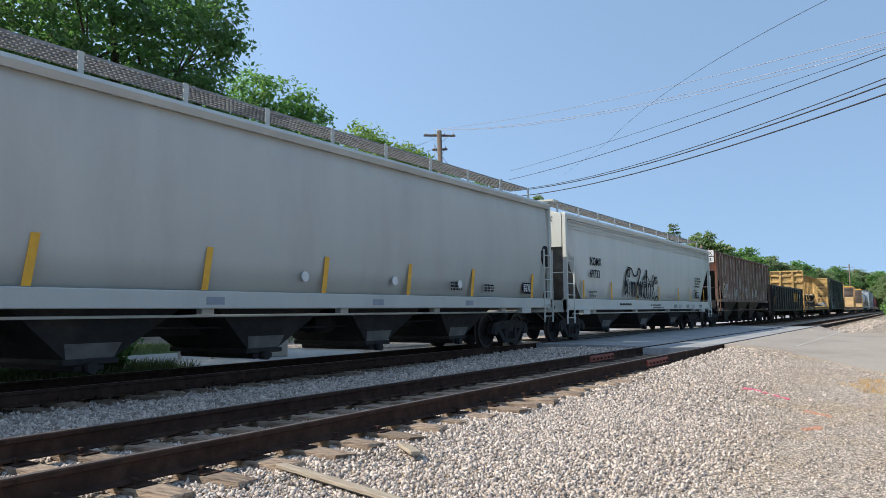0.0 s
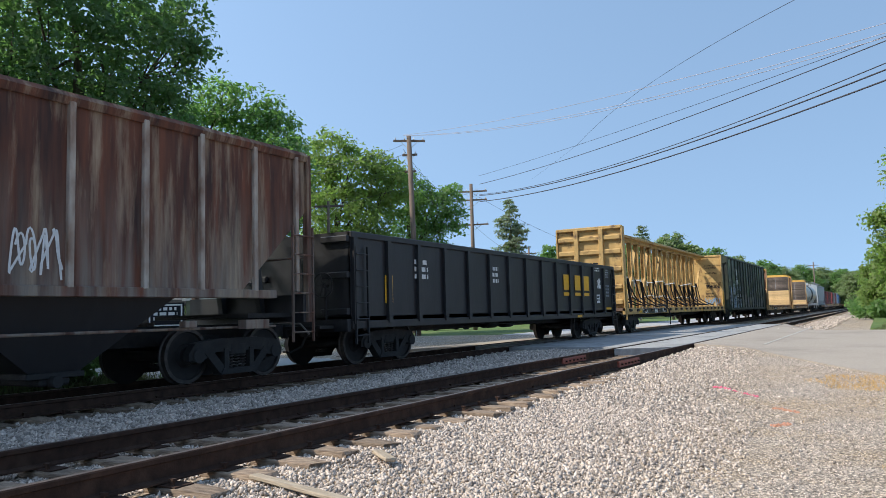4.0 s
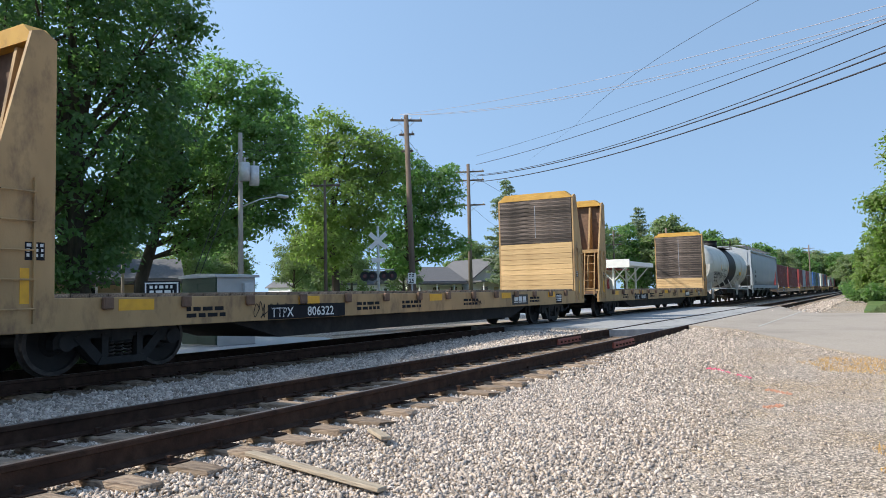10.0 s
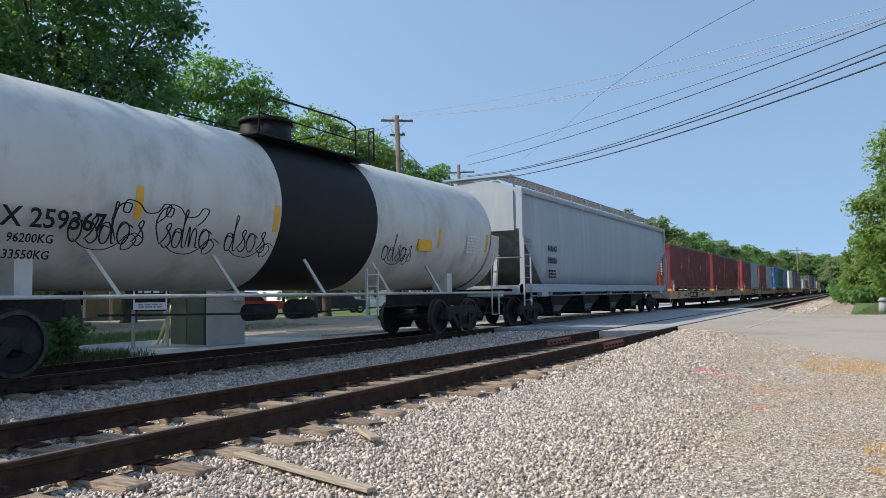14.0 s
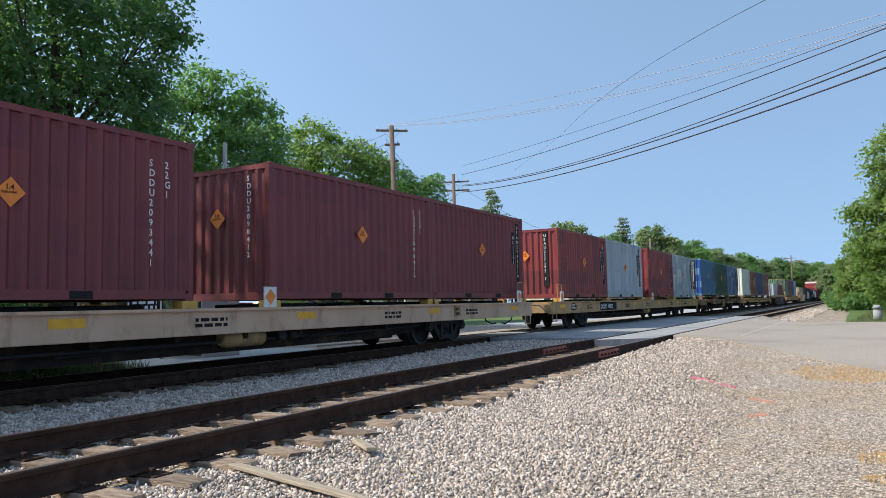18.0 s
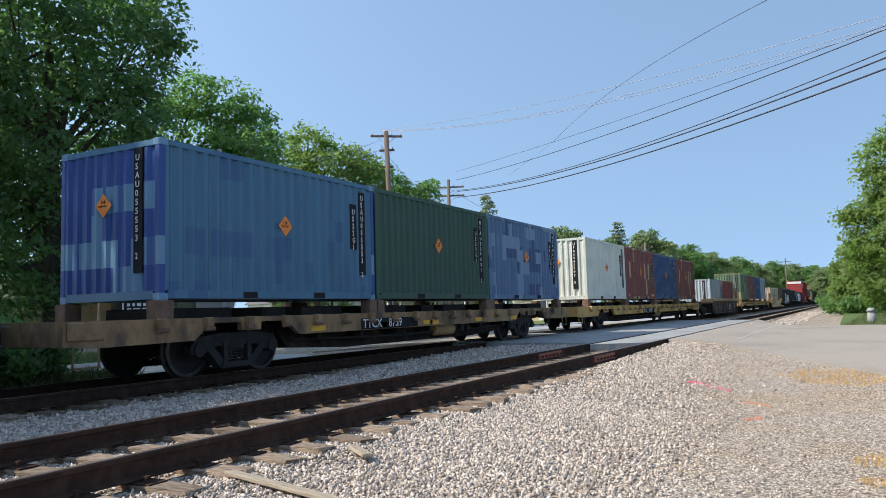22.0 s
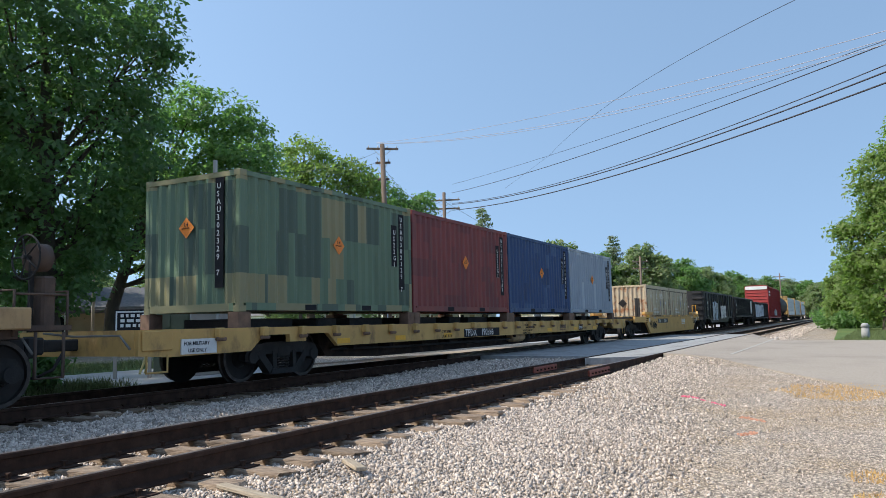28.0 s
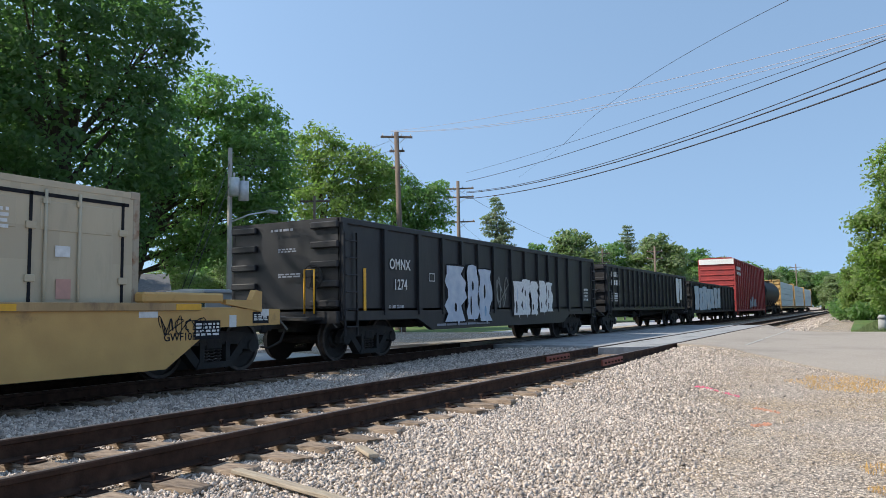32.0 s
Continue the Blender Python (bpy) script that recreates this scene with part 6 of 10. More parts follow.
def train_gondolas():
    ob, L = gondola("gondola", "black ribbed open gondola car with worn yellow emblem blocks", 60.0, 78.6, black_m, 60.5, 77.85, 0.78, 2.76, 15)
    a = 60.0
    for X in (72.30, 73.38, 74.28):
        block_logo(ob, yellow_p, X - a, -1.475, 1.55, 0.55, 0.72, 1)
    plate(ob, "reflector_strip", yellow_p, 73.45 - a, 73.9 - a, 0.80, 0.88, -1.503)
    plate(ob, "reflector_strip", yellow_p, 76.75 - a, 77.4 - a, 1.05, 1.13, -1.47)
    bars(ob, 75.5 - a, -1.47, 2.45, 0.6, 0.2, 2, white_p, seed=31)
    bars(ob, 76.8 - a, -1.47, 2.25, 0.35, 0.45, 5, grey_p, seed=32)
    bars(ob, 76.8 - a, -1.47, 1.5, 0.4, 0.5, 4, grey_p, seed=33)
    scrawl(ob, white_p, 75.8 - a, -1.47, 1.85, 0.35, 0.35, 34, 3, 0.05, label="white sprayed tag")
    pl = plate(ob, "stencil_panel", white_p, 75.7 - a, 76.05 - a, 1.3, 1.62, -1.465)
    bars(pl, 75.73 - a, -1.47, 1.34, 0.28, 0.22, 2, ink_p, seed=35)
    for X in (62.2, 66.0):
        bars(ob, X - a + 0.7, -1.47, 1.8, 0.6, 0.5, 3, white_p, seed=int(X))
    plate(ob, "mark_panel", yellow_p, 61.7 - a, 62.0 - a, 1.3, 1.9, -1.465)
    # the large lettered gondola
    a = 388.6
    ob, L = gondola("gondola", "black high-sided gondola car with white lettering and sprayed letters", a, 406.8, black_m, 389.41, 406.0, 0.85, 2.97, 15, 5, belly=0.57,
                    rib_xs=[v - a for v in (389.5, 391.02, 392.49, 393.66, 394.7, 395.69, 396.68, 397.93, 399.0, 400.07, 401.0, 401.92, 402.97, 404.48, 405.9)])
    lettered("OMNX", 0.34, white_p, ob, 391.22 - a, -1.475, 1.98, sx=0.85)
    lettered("1274", 0.34, white_p, ob, 391.4 - a, -1.475, 1.52, sx=0.85)
    lettered("LD LMT 215300", 0.1, white_p, ob, 391.15 - a, -1.475, 1.10)
    lettered("LT WT 70700", 0.1, white_p, ob, 391.15 - a, -1.475, 0.96)
    plate(ob, "reflector_strip", yellow_p, 390.22 - a, 390.32 - a, 1.05, 1.95, -1.465)
    pl = plate(ob, "stencil_panel", white_p, 393.0 - a, 393.28 - a, 1.75, 1.95, -1.465)
    plate(pl, "stencil_panel", black_m, 393.02 - a, 393.26 - a, 1.77, 1.93, -1.469)
    throwup(ob, (pale_p, blue_p, ink_p), 393.75 - a, -1.545, 0.72, (0.95, 0.62, 0.72), 1.55, 41, "pale blue and white sprayed letters")
    throwup(ob, (white_p, pale_p, black_m), 397.95 - a, -1.545, 0.85, (0.62, 0.5, 0.62, 0.55, 0.5), 1.15, 43, "tall white sprayed letters")
    scrawl(ob, greydark2_p, 396.85 - a, -1.475, 1.0, 0.8, 1.1, 48, 2, 0.05, label="faded grey sprayed tag")
    bars(ob, 393.3 - a, -1.505, 0.62, 3.0, 0.09, 1, grey_p, seed=47)
    bars(ob, 404.6 - a, -1.475, 1.3, 0.6, 0.5, 4, white_p, seed=44)
    bars(ob, 0.72, 0.1, 2.28, 0.5, 0.10, 2, grey_p, seed=45, turn=FRONT)
    bars(ob, 0.72, 0.1, 1.75, 0.6, 0.10, 2, grey_p, seed=46, turn=FRONT)
    bars(ob, 0.72, 0.3, 2.72, 0.6, 0.08, 1, grey_p, seed=49, turn=FRONT)
    rail_b = path(bmesh.new(), [(0.55, -1.0, 1.0), (0.55, -1.0, 1.9), (0.55, -0.75, 1.9), (0.55, -0.75, 1.0)], 0.02)
    part("platform_rail", rail_b, yellow_p, ob)
    # next two gondolas
    a = 406.8
    ob, L = gondola("gondola", "black gondola car with close tapering side posts", a, 424.7, black_m, 407.6, 423.9, 0.95, 2.9, 20, 4)
    bars(ob, 1.6, -1.475, 1.9, 1.3, 0.7, 2, white_p, seed=51)
    bars(ob, 1.6, -1.475, 1.3, 0.9, 0.4, 4, white_p, seed=52)
    for k, (x, w_) in enumerate(((14.1, 0.75), (15.0, 0.6))):
        plate(ob, "emblem", white_p, x, x + w_, 1.3 + 0.2 * k, 2.7, -1.54)
    a = 424.7
    ob, L = gondola("gondola", "dark rusty gondola car covered in pale and blue sprayed letters", a, 444.2, dark_m, 425.3, 443.3, 0.7, 2.68, 13, 3)
    throwup(ob, (pale_p, white_p, blue_p), 1.6, -1.545, 0.85, (1.3, 1.0, 1.4, 1.1, 1.3, 1.2, 1.0), 1.55, 53, "pale sprayed letters outlined in blue")

def centre_beam(name, label, a, b, s0, s1, m, first, step, posts, load=None, straps=True):
    """A centre-beam flat: bulkheads at both ends, a spine of posts, diagonals and top chord over a narrow deck."""
    ob, L = car(name, label, a, b, "flat car", tc=2.9)
    x0, x1 = s0 - a, s1 - a
    W = 1.47
    part("deck", bx(x0, x1, -W + 0.02, W - 0.02, 0.98, 1.1), deckrust_m, ob, "rusty steel deck")
    for sg in (-1, 1):
        ya, yb = sorted((sg * (W - 0.12), sg * W))
        part("side_sill", bx(x0, x1, ya, yb, 0.82, 1.09, 0.01), m, ob)
    n = int((x1 - x0) / 1.18)
    for i in range(n):
        x = x0 + 0.7 + i * 1.18
        if x > x1 - 0.4:
            break
        w_ = part("load_winch", bx(x - 0.13, x + 0.13, -W - 0.05, -W + 0.1, 0.93, 1.06, 0.02), deckrust_m, ob)
        part("winch_drum", rod(bmesh.new(), (x - 0.17, -W - 0.02, 1.0), (x + 0.17, -W - 0.02, 1.0), 0.045, 8), dark_m, w_)
    for i in range(5):
        x = x0 + 2.0 + i * (x1 - x0) / 5.2
        plate(ob, "reflector_strip", yellow_p, x, x + 0.5, 0.88, 0.97, -W - 0.001)
    for k, (x, d) in enumerate(((x0, 1), (x1, -1))):
        xa, xb = sorted((x + d * 0.12, x + d * 0.16))
        bh = part("bulkhead", bx(xa, xb, -W + 0.06, W - 0.06, 1.1, 4.5), m, ob, "tall buff steel end bulkhead")
        for sg in (-1, 1):
            xa, xb = sorted((x, x + d * 0.42))
            part("bulkhead_post", extrude_y(bmesh.new(), [(xa, 1.0), (xb, 1.0), (xb - (0.1 if d > 0 else 0), 4.56), (xa + (0.1 if d < 0 else 0), 4.56)], *sorted((sg * (W - 0.05), sg * (W + 0.005)))), m, bh)
            xa, xb = sorted((x - d * 0.05, x + d * 0.12))
            part("bulkhead_rib", bx(xa, xb, sg * 0.55 - 0.1, sg * 0.55 + 0.1, 1.1, 4.5, 0.02), m, bh)
        for z in (1.35, 2.0, 2.75, 3.5, 4.1):
            xa, xb = sorted((x, x + d * 0.12))
            part("bulkhead_rib", bx(xa, xb, -W + 0.07, W - 0.07, z - 0.11, z + 0.11, 0.04), m, bh)
        part("bulkhead_cap", bx(*sorted((x - d * 0.02, x + d * 0.2)), -W + 0.02, W - 0.02, 4.46, 4.6, 0.02), m, bh)
        ladder(ob, m, *sorted((x + d * 0.08, x + d * 0.115)), -W - 0.03, 0.6, 2.2, 5)
        plate(ob, "reflector_strip", yellow_p, *sorted((x + d * 0.1, x + d * 0.3)), 1.35, 2.1, -W - 0.002, 0.02)
    # spine
    part("top_chord", bx(x0 + 0.3, x1 - 0.3, -0.42, 0.42, 4.46, 4.58, 0.02), m, ob)
    part("top_chord_web", bx(x0 + 0.3, x1 - 0.3, -0.2, 0.2, 4.32, 4.46), m, ob)
    f = first - a
    outline = [(-0.1, -0.11), (0.1, -0.11), (0.1, -0.085), (0.012, -0.085), (0.012, 0.085), (0.1, 0.085), (0.1, 0.11), (-0.1, 0.11), (-0.1, 0.085), (-0.012, 0.085), (-0.012, -0.085), (-0.1, -0.085)]
    bm = bmesh.new()
    lo, hi = [bm.verts.new((u, v, 1.1)) for u, v in outline], [bm.verts.new((u, v, 4.4)) for u, v in outline]
    for i in range(12):
        bm.faces.new((lo[i], lo[(i + 1) % 12], hi[(i + 1) % 12], hi[i]))
    bm.faces.new(lo[::-1])
    bm.faces.new(hi)
    post_me = mesh_of(bm, "post")
    post_me.materials.append(m)
    for i in range(posts):
        x = f + i * step
        p = part("post", post_me, m, ob, at=(x, 0, 0))
        if straps:
            for k, z in enumerate((2.42 + 0.07 * (i % 3), 1.72 - 0.06 * (i % 2))):
                if (i + k) % 6 == 5:
                    continue
                bm = bx(-0.125, 0.125, -0.135, 0.135, z, z + 0.045)
                bar(bm, (-0.13, -0.14, z + 0.02), (0.15, -0.145, z + 0.06), 0.012, 0.03)
                rod(bm, (0.12, -0.14, z + 0.03), (0.17, -0.15, z - 0.12), 0.018, 5)
                part("strap", bm, white_p, p, "white plastic strapping tied round the post")
            part("post_rust", bx(0.102, 0.106, -0.10, 0.10, 1.3 + 0.2 * (i % 3), 3.9 - 0.3 * (i % 4)), deckrust_m, p, "rust run down the edge of the post")
    # long braces rise from the ends towards the middle, each over two bays
    braces = [(0.25, 1.84), (2.25, 3.84), (4.25, 5.84), (6.25, 7.84)] if straps else []
    mid = f + (posts - 1) * step / 2
    for k, (lo, hi) in enumerate(braces):
        for sg in (-1, 1):
            u0, u1 = mid + sg * (mid - f - lo * step), mid + sg * (mid - f - hi * step)
            yb = 0.012 * sg if k == 3 else 0.0
            part("diagonal", bar(bmesh.new(), (u0, yb, 1.15), (u1, yb, 4.22), 0.15, 0.10), m, ob)
            plug = lathe_y(bmesh.new(), [(0.17, -0.140), (0.17, -0.116), (0.0, -0.116)], 16)
            part("gusset", plug, m, ob, at=(u1, yb, 4.12))
    if straps:
        for sg in (-1, 1):
            part("diagonal", bar(bmesh.new(), (mid + sg * (mid - x0 - 0.4), 0, 3.55), (mid + sg * (mid - f + 0.2), 0, 1.2), 0.13, 0.10), m, ob)
    return ob, L, f


def hanging_straps(ob, f, step, posts):
    """Loose black load straps drooping along the spine."""
    rnd = random.Random(5)
    for i in range(posts):
        x = f + i * step
        z = rnd.uniform(2.35, 2.65)
        if i % 2 == 0 or i > 11:
            # a flat web bundled against the post
            part("load_strap", bar(bmesh.new(), (x + 0.14, -0.13, z), (x + 0.16 + rnd.uniform(0, 0.25), -0.2, 1.12), 0.11, 0.035), rubber_m, ob, "black load web bundled against a post")
        pts = [(x + 0.1, -0.18, z), (x + 0.16, -0.26, z - 0.45), (x + rnd.uniform(0.1, 0.4), -0.35, 1.6), (x + rnd.uniform(0.2, 0.9), -0.75, 1.3), (x + rnd.uniform(0.3, 1.0), -1.2, 1.14)]
        sm = []
        for k in range(len(pts) - 1):
            for u in range(4):
                sm.append(Vector(pts[k]).lerp(Vector(pts[k + 1]), u / 4))
        part("load_strap", tube(bmesh.new(), sm, 0.032, 5), rubber_m, ob, "loose black load strap")
    for k, (i, n) in enumerate(((2, 1.6), (8, 1.2), (10, 1.7), (11, 1.3), (13, 1.5))):
        # slack straps slung from one post to the next
        x, w = f + i * step, n * step
        part("load_strap", tube(bmesh.new(), [(x + w * u, -0.16 - 0.1 * math.sin(math.pi * u), 2.45 - 0.9 * u - 0.35 * math.sin(math.pi * u)) for u in np.linspace(0, 1, 10)], 0.035, 5), rubber_m, ob, "slack black load strap slung between posts")
    part("load_strap", tube(bmesh.new(), [(6.7, -1.2, 1.15), (7.2, -1.5, 1.18), (7.75, -1.56, 1.0), (7.95, -1.57, 0.55), (7.9, -1.57, 0.25)], 0.035, 5), rubber_m, ob, "loose black strap hanging over the sill")


def train_beams():
    a = 78.6
    ob, L, f = centre_beam("centre_beam_flat_car", "weathered buff yellow centre-beam flat car, empty, with loose straps", a, 103.2, 79.28, 102.3, buff_m, 81.78, 1.2, 16)
    hanging_straps(ob, f, 1.2, 16)
    pl = plate(ob, "mark_panel", black_m, 81.9 - a, 86.3 - a, 0.84, 1.06, -1.472)
    for s_, X in (("TTZX", 81.95), ("863", 84.0), ("955", 85.45)):
        lettered(s_, 0.27, white_p, pl, X - a, -1.477, 0.855, sx=1.25)
    lettered("TTZX 863955", 0.22, ink_p, ob, 0.72, 0.1, 4.05, FRONT)
    bars(ob, 0.72, 0.3, 2.65, 0.9, 0.4, 4, ink_p, seed=61, turn=FRONT)
    back = pose(0, 0, 0, 90, 0, -90)
    xr = 102.3 - a - 0.18
    for s_, z, sz in (("LOADING AND UNLOADING", 3.85, 0.13), ("INSTRUCTIONS", 3.68, 0.13), ("WARNING", 3.3, 0.2), ("AVOID TIPPING ACCIDENTS", 2.65, 0.12), ("73'-0\"", 2.1, 0.14), ("BETWEEN", 1.92, 0.14), ("BULKHEADS", 1.74, 0.14)):
        lettered(s_, sz, ink_p, ob, xr - 0.004, -0.35, z, back, sx=0.8)
    bars(ob, xr - 0.004, -0.4, 2.3, 0.9, 0.28, 3, ink_p, seed=62, turn=back)
    scrawl(ob, blue_p, xr - 0.004, -0.3, 1.2, 1.0, 0.5, 63, 5, 0.03, turn=back, label="thin blue sprayed tag")
    # loaded ones at the tail
    for k, (a, b) in enumerate(((485.0, 509.2), (509.2, 533.4), (533.4, 557.6))):
        ob, L, f = centre_beam("centre_beam_flat_car", "yellow centre-beam flat car stacked with pale wrapped lumber", a, b, a + 0.8, b - 0.8, buff_m, a + 3, 1.18, 16, straps=False)
        for i in range(4):
            for j in range(4):
                x0 = 1.6 + i * 5.25
                pk = rolling(solid("lumber_pack", bx(0, 5.15, 0, 0.95, 0, 0.78, 0.02), wrap_m, "pale plastic-wrapped pack of lumber on a centre-beam car", "lumber pack", "lumber packs"), a + x0, Y2 - 1.42, 1.12 + j * 0.82)
                pk["label"] = "pale plastic-wrapped pack of lumber on a centre-beam car"


def box_car(name, label, a, b, s0, s1, m, z0, z1, rib_xs, rails, w=1.5, cap=None):
    """A box car: floor, two ribbed side walls, ends and a roof."""
    ob, L = car(name, label, a, b, "box car", tc=2.6)
    x0, x1 = s0 - a, s1 - a
    for sg in (-1, 1):
        ya, yb = sorted((sg * (w - 0.1), sg * (w - 0.06)))
        side = part("side_wall", bx(x0, x1, ya, yb, z0, z1), m, ob)
        for X in rib_xs:
            x = X - a
            ya, yb = sorted((sg * (w - 0.07), sg * (w + 0.02)))
            part("side_rib", bx(x - 0.045, x + 0.045, ya, yb, z0, z1 - 0.05, 0.008), m, side)
        for (xa, xb, z) in rails:
            ya, yb = sorted((sg * (w - 0.07), sg * (w - 0.01)))
            part("side_rail", bx(xa - a, xb - a, ya, yb, z - 0.035, z + 0.035, 0.008), m, side)
        ya, yb = sorted((sg * (w - 0.1), sg * (w + 0.01)))
        part("side_sill", bx(x0, x1, ya, yb, z0 - 0.1, z0 + 0.06, 0.01), m, side)
        part("eave", bx(x0, x1, ya, yb, z1 - 0.12, z1, 0.01), m, side)
    for x, d in ((x0, 1), (x1, -1)):
        e = part("end_wall", bx(*sorted((x, x + d * 0.05)), -w + 0.08, w - 0.08, z0, z1), m, ob)
        if cap:
            for z in np.arange(z0 + 0.3, z1 - 0.2, 0.45):
                part("end_rib", bx(*sorted((x - d * 0.06, x)), -w + 0.15, w - 0.15, z, z + 0.13, 0.03), m, e)
        else:
            for y in np.arange(-w + 0.28, w - 0.3, 0.36):
                part("end_rib", bx(*sorted((x - d * 0.07, x)), y, y + 0.14, z0 + 0.15, z1 - 0.55, 0.03), m, e)
            part("end_rib", bx(*sorted((x - d * 0.09, x)), -w + 0.1, w - 0.1, z1 - 0.5, z1 - 0.38, 0.02), m, e)
        for sg in (-1, 1):
            part("corner_post", bx(*sorted((x - d * 0.03, x + d * 0.1)), sg * (w - 0.06) - 0.06, sg * (w - 0.06) + 0.06, z0 - 0.1, z1, 0.01), m, e)
        ladder(ob, m, *sorted((x + d * 0.1, x + d * 0.5)), -w - 0.02, z0 - 0.35, z1 - 0.2 if cap else z0 + 1.6, 8 if cap else 5)
        part("end_sill", bx(*sorted((x - d * 0.25, x)), -1.2, 1.2, z0 - 0.1, z0 + 0.1), dark_m, ob)
    part("roof", extrude_x(bmesh.new(), [(-w + 0.05, z1 - 0.02), (w - 0.05, z1 - 0.02), (w - 0.05, z1 + 0.02), (0.5, z1 + 0.13), (-0.5, z1 + 0.13), (-w + 0.05, z1 + 0.02)], x0, x1), m, ob)
    for i in range(12):
        x = x0 + 0.8 + i * (x1 - x0 - 1.6) / 11
        part("roof_rib", bx(x - 0.04, x + 0.04, -1.2, 1.2, z1 + 0.06, z1 + 0.16), m, ob)
    part("floor", bx(x0, x1, -w + 0.1, w - 0.1, z0 - 0.05, z0 + 0.02), dark_m, ob)
    return ob, L


def train_boxes():
    a = 103.2
    ribs = (104.38, 105.97, 107.60, 108.87, 110.0, 111.39, 112.65, 113.98, 115.2, 116.45, 117.75, 119.02, 120.29, 121.95, 123.55)
    cross = ((2.81,), (1.86, 2.79, 3.65), (2.2, 3.07), (2.14, 3.3), (3.31,), (2.77,), (), (), (2.8,), (2.14, 3.31), (2.12, 3.25), (2.12, 3.23), (1.82, 2.69, 3.52), (2.76,))
    rails = [(ribs[i], ribs[i + 1], z) for i, zs in enumerate(cross) for z in zs]
    ob, L = box_car("box_car", "grimy dark green ribbed box car covered with sprayed tags", a, 124.1, 104.3, 123.6, green_m, 0.9, 4.6, ribs, rails)
    y = -1.445
    # each sheet between the ribs has weathered to its own tone
    for i, zs in enumerate(cross):
        edges = (0.96,) + zs + (4.48,)
        for z0, z1 in zip(edges, edges[1:]):
            part("side_panel", bx(ribs[i] - a + 0.04, ribs[i + 1] - a - 0.04, y, y + 0.006, z0 + 0.03, z1 - 0.03), panel_m, ob)
    y = -1.449
    pl = plate(ob, "mark_panel", ink_p, 107.66 - a, 109.96 - a, 1.65, 2.08, y)
    lettered("MWCX", 0.38, white_p, pl, 107.7 - a, y - 0.006, 1.74, sx=0.85)
    lettered("100043", 0.38, white_p, pl, 108.93 - a, y - 0.006, 1.74, sx=0.72)
    for pts in (((4.40, 3.55), (4.55, 3.92), (5.22, 3.78), (5.2, 3.42), (4.85, 3.30), (4.8, 3.5)), ((4.30, 2.74), (4.42, 3.10), (4.9, 3.02), (5.0, 3.2), (5.25, 3.1), (5.24, 2.66)), ((5.32, 2.72), (5.35, 3.05), (5.75, 3.12), (5.95, 2.95), (5.8, 2.72))):
        part("paint_patch", extrude_y(bmesh.new(), pts, y - 0.004, y), white_p, ob, "flaking white paint patch")
    for x, z, w_, h, sd, ms in ((1.22, 0.93, 1.48, 1.65, 71, (pale_p, grey_p, blue_p, ink_p, white_p)), (2.88, 0.93, 1.55, 0.9, 72, (grey_p, pale_p, blue_p, ink_p, white_p)), (2.88, 1.9, 1.5, 0.6, 73, (grey_p, white_p, pale_p, ink_p)), (4.5, 0.93, 1.1, 0.7, 74, (pale_p, blue_p, grey_p, ink_p)), (5.72, 0.93, 1.05, 0.7, 75, (pale_p, blue_p, grey_p, ink_p))):
        piece(ob, ms, x, y - 0.002, z, w_, h, sd, 14)
    for k, (i, h) in enumerate(((4, 0.75), (5, 0.95), (7, 0.8), (8, 0.85), (9, 0.9), (10, 1.0), (11, 0.85), (12, 0.7))):
        xa, xb = ribs[i] - a + 0.06, ribs[i + 1] - a - 0.06
        rnd = random.Random(900 + k)
        edge = [(xa + (xb - xa) * u, 0.98 + h * rnd.uniform(0.86, 1.06)) for u in np.linspace(1, 0, 12)]
        part("paint_patch", extrude_y(bmesh.new(), [(xa, 0.98), (xb, 0.98)] + edge, y - 0.001, y), overspray_m, ob, "grey-brown overspray along the sill")
    for x, z, w_, h, sd in ((6.9, 0.93, 1.2, 1.0, 76), (8.3, 0.93, 1.05, 1.2, 77), (10.0, 0.93, 1.1, 0.85, 78), (11.2, 0.93, 1.1, 0.9, 79), (12.4, 0.93, 1.1, 0.95, 80), (14.65, 0.95, 1.0, 1.0, 81), (17.2, 0.95, 0.8, 0.8, 82)):
        throwup(ob, (tagfill_p, greydark_p, greydark_p), x, y - 0.004, z, [w_ * 0.36, w_ * 0.44], h, sd, "faded grey sprayed lettering")
        scrawl(ob, grey_p, x, y - 0.018, z + 0.05, w_, h * 0.9, sd + 20, 2, 0.014, label="thin pale sprayed outline")
    for k, (x, z, w_) in enumerate(((3.2, 2.45, 0.9), (4.5, 2.25, 0.9), (5.75, 2.25, 1.1), (10.9, 2.0, 1.0), (12.2, 2.1, 1.0), (15.9, 2.3, 0.6), (16.6, 2.0, 0.9), (17.3, 1.4, 1.2), (17.3, 1.0, 1.2), (18.2, 1.3, 0.7))):
        scrawl(ob, pale_p if k < 3 else grey_p, x, y - 0.004, z, w_, 0.32, 300 + k, 5, 0.018, label="thin pale sprayed tag")
    # red high box car far back
    a = 444.2
    ribs = [445.0 + 1.25 * i for i in range(18)]
    ob, L = box_car("box_car", "tall red high-cube box car with a white-topped end", a, 467.0, 444.8, 466.4, redcar_m, 0.75, 5.15, ribs, [], cap=True)
    part("end_cap_panel", bx(0.50, 0.53, -1.42, 1.42, 4.7, 5.15), white_p, ob, "white painted upper end panel")
    bars(ob, 1.2, -1.54, 3.6, 2.4, 0.9, 2, white_p, seed=90)
    blobs(ob, grey_p, 9.0, -1.54, 0.9, 5.0, 1.0, 4, 91, label="grey sprayed letters")


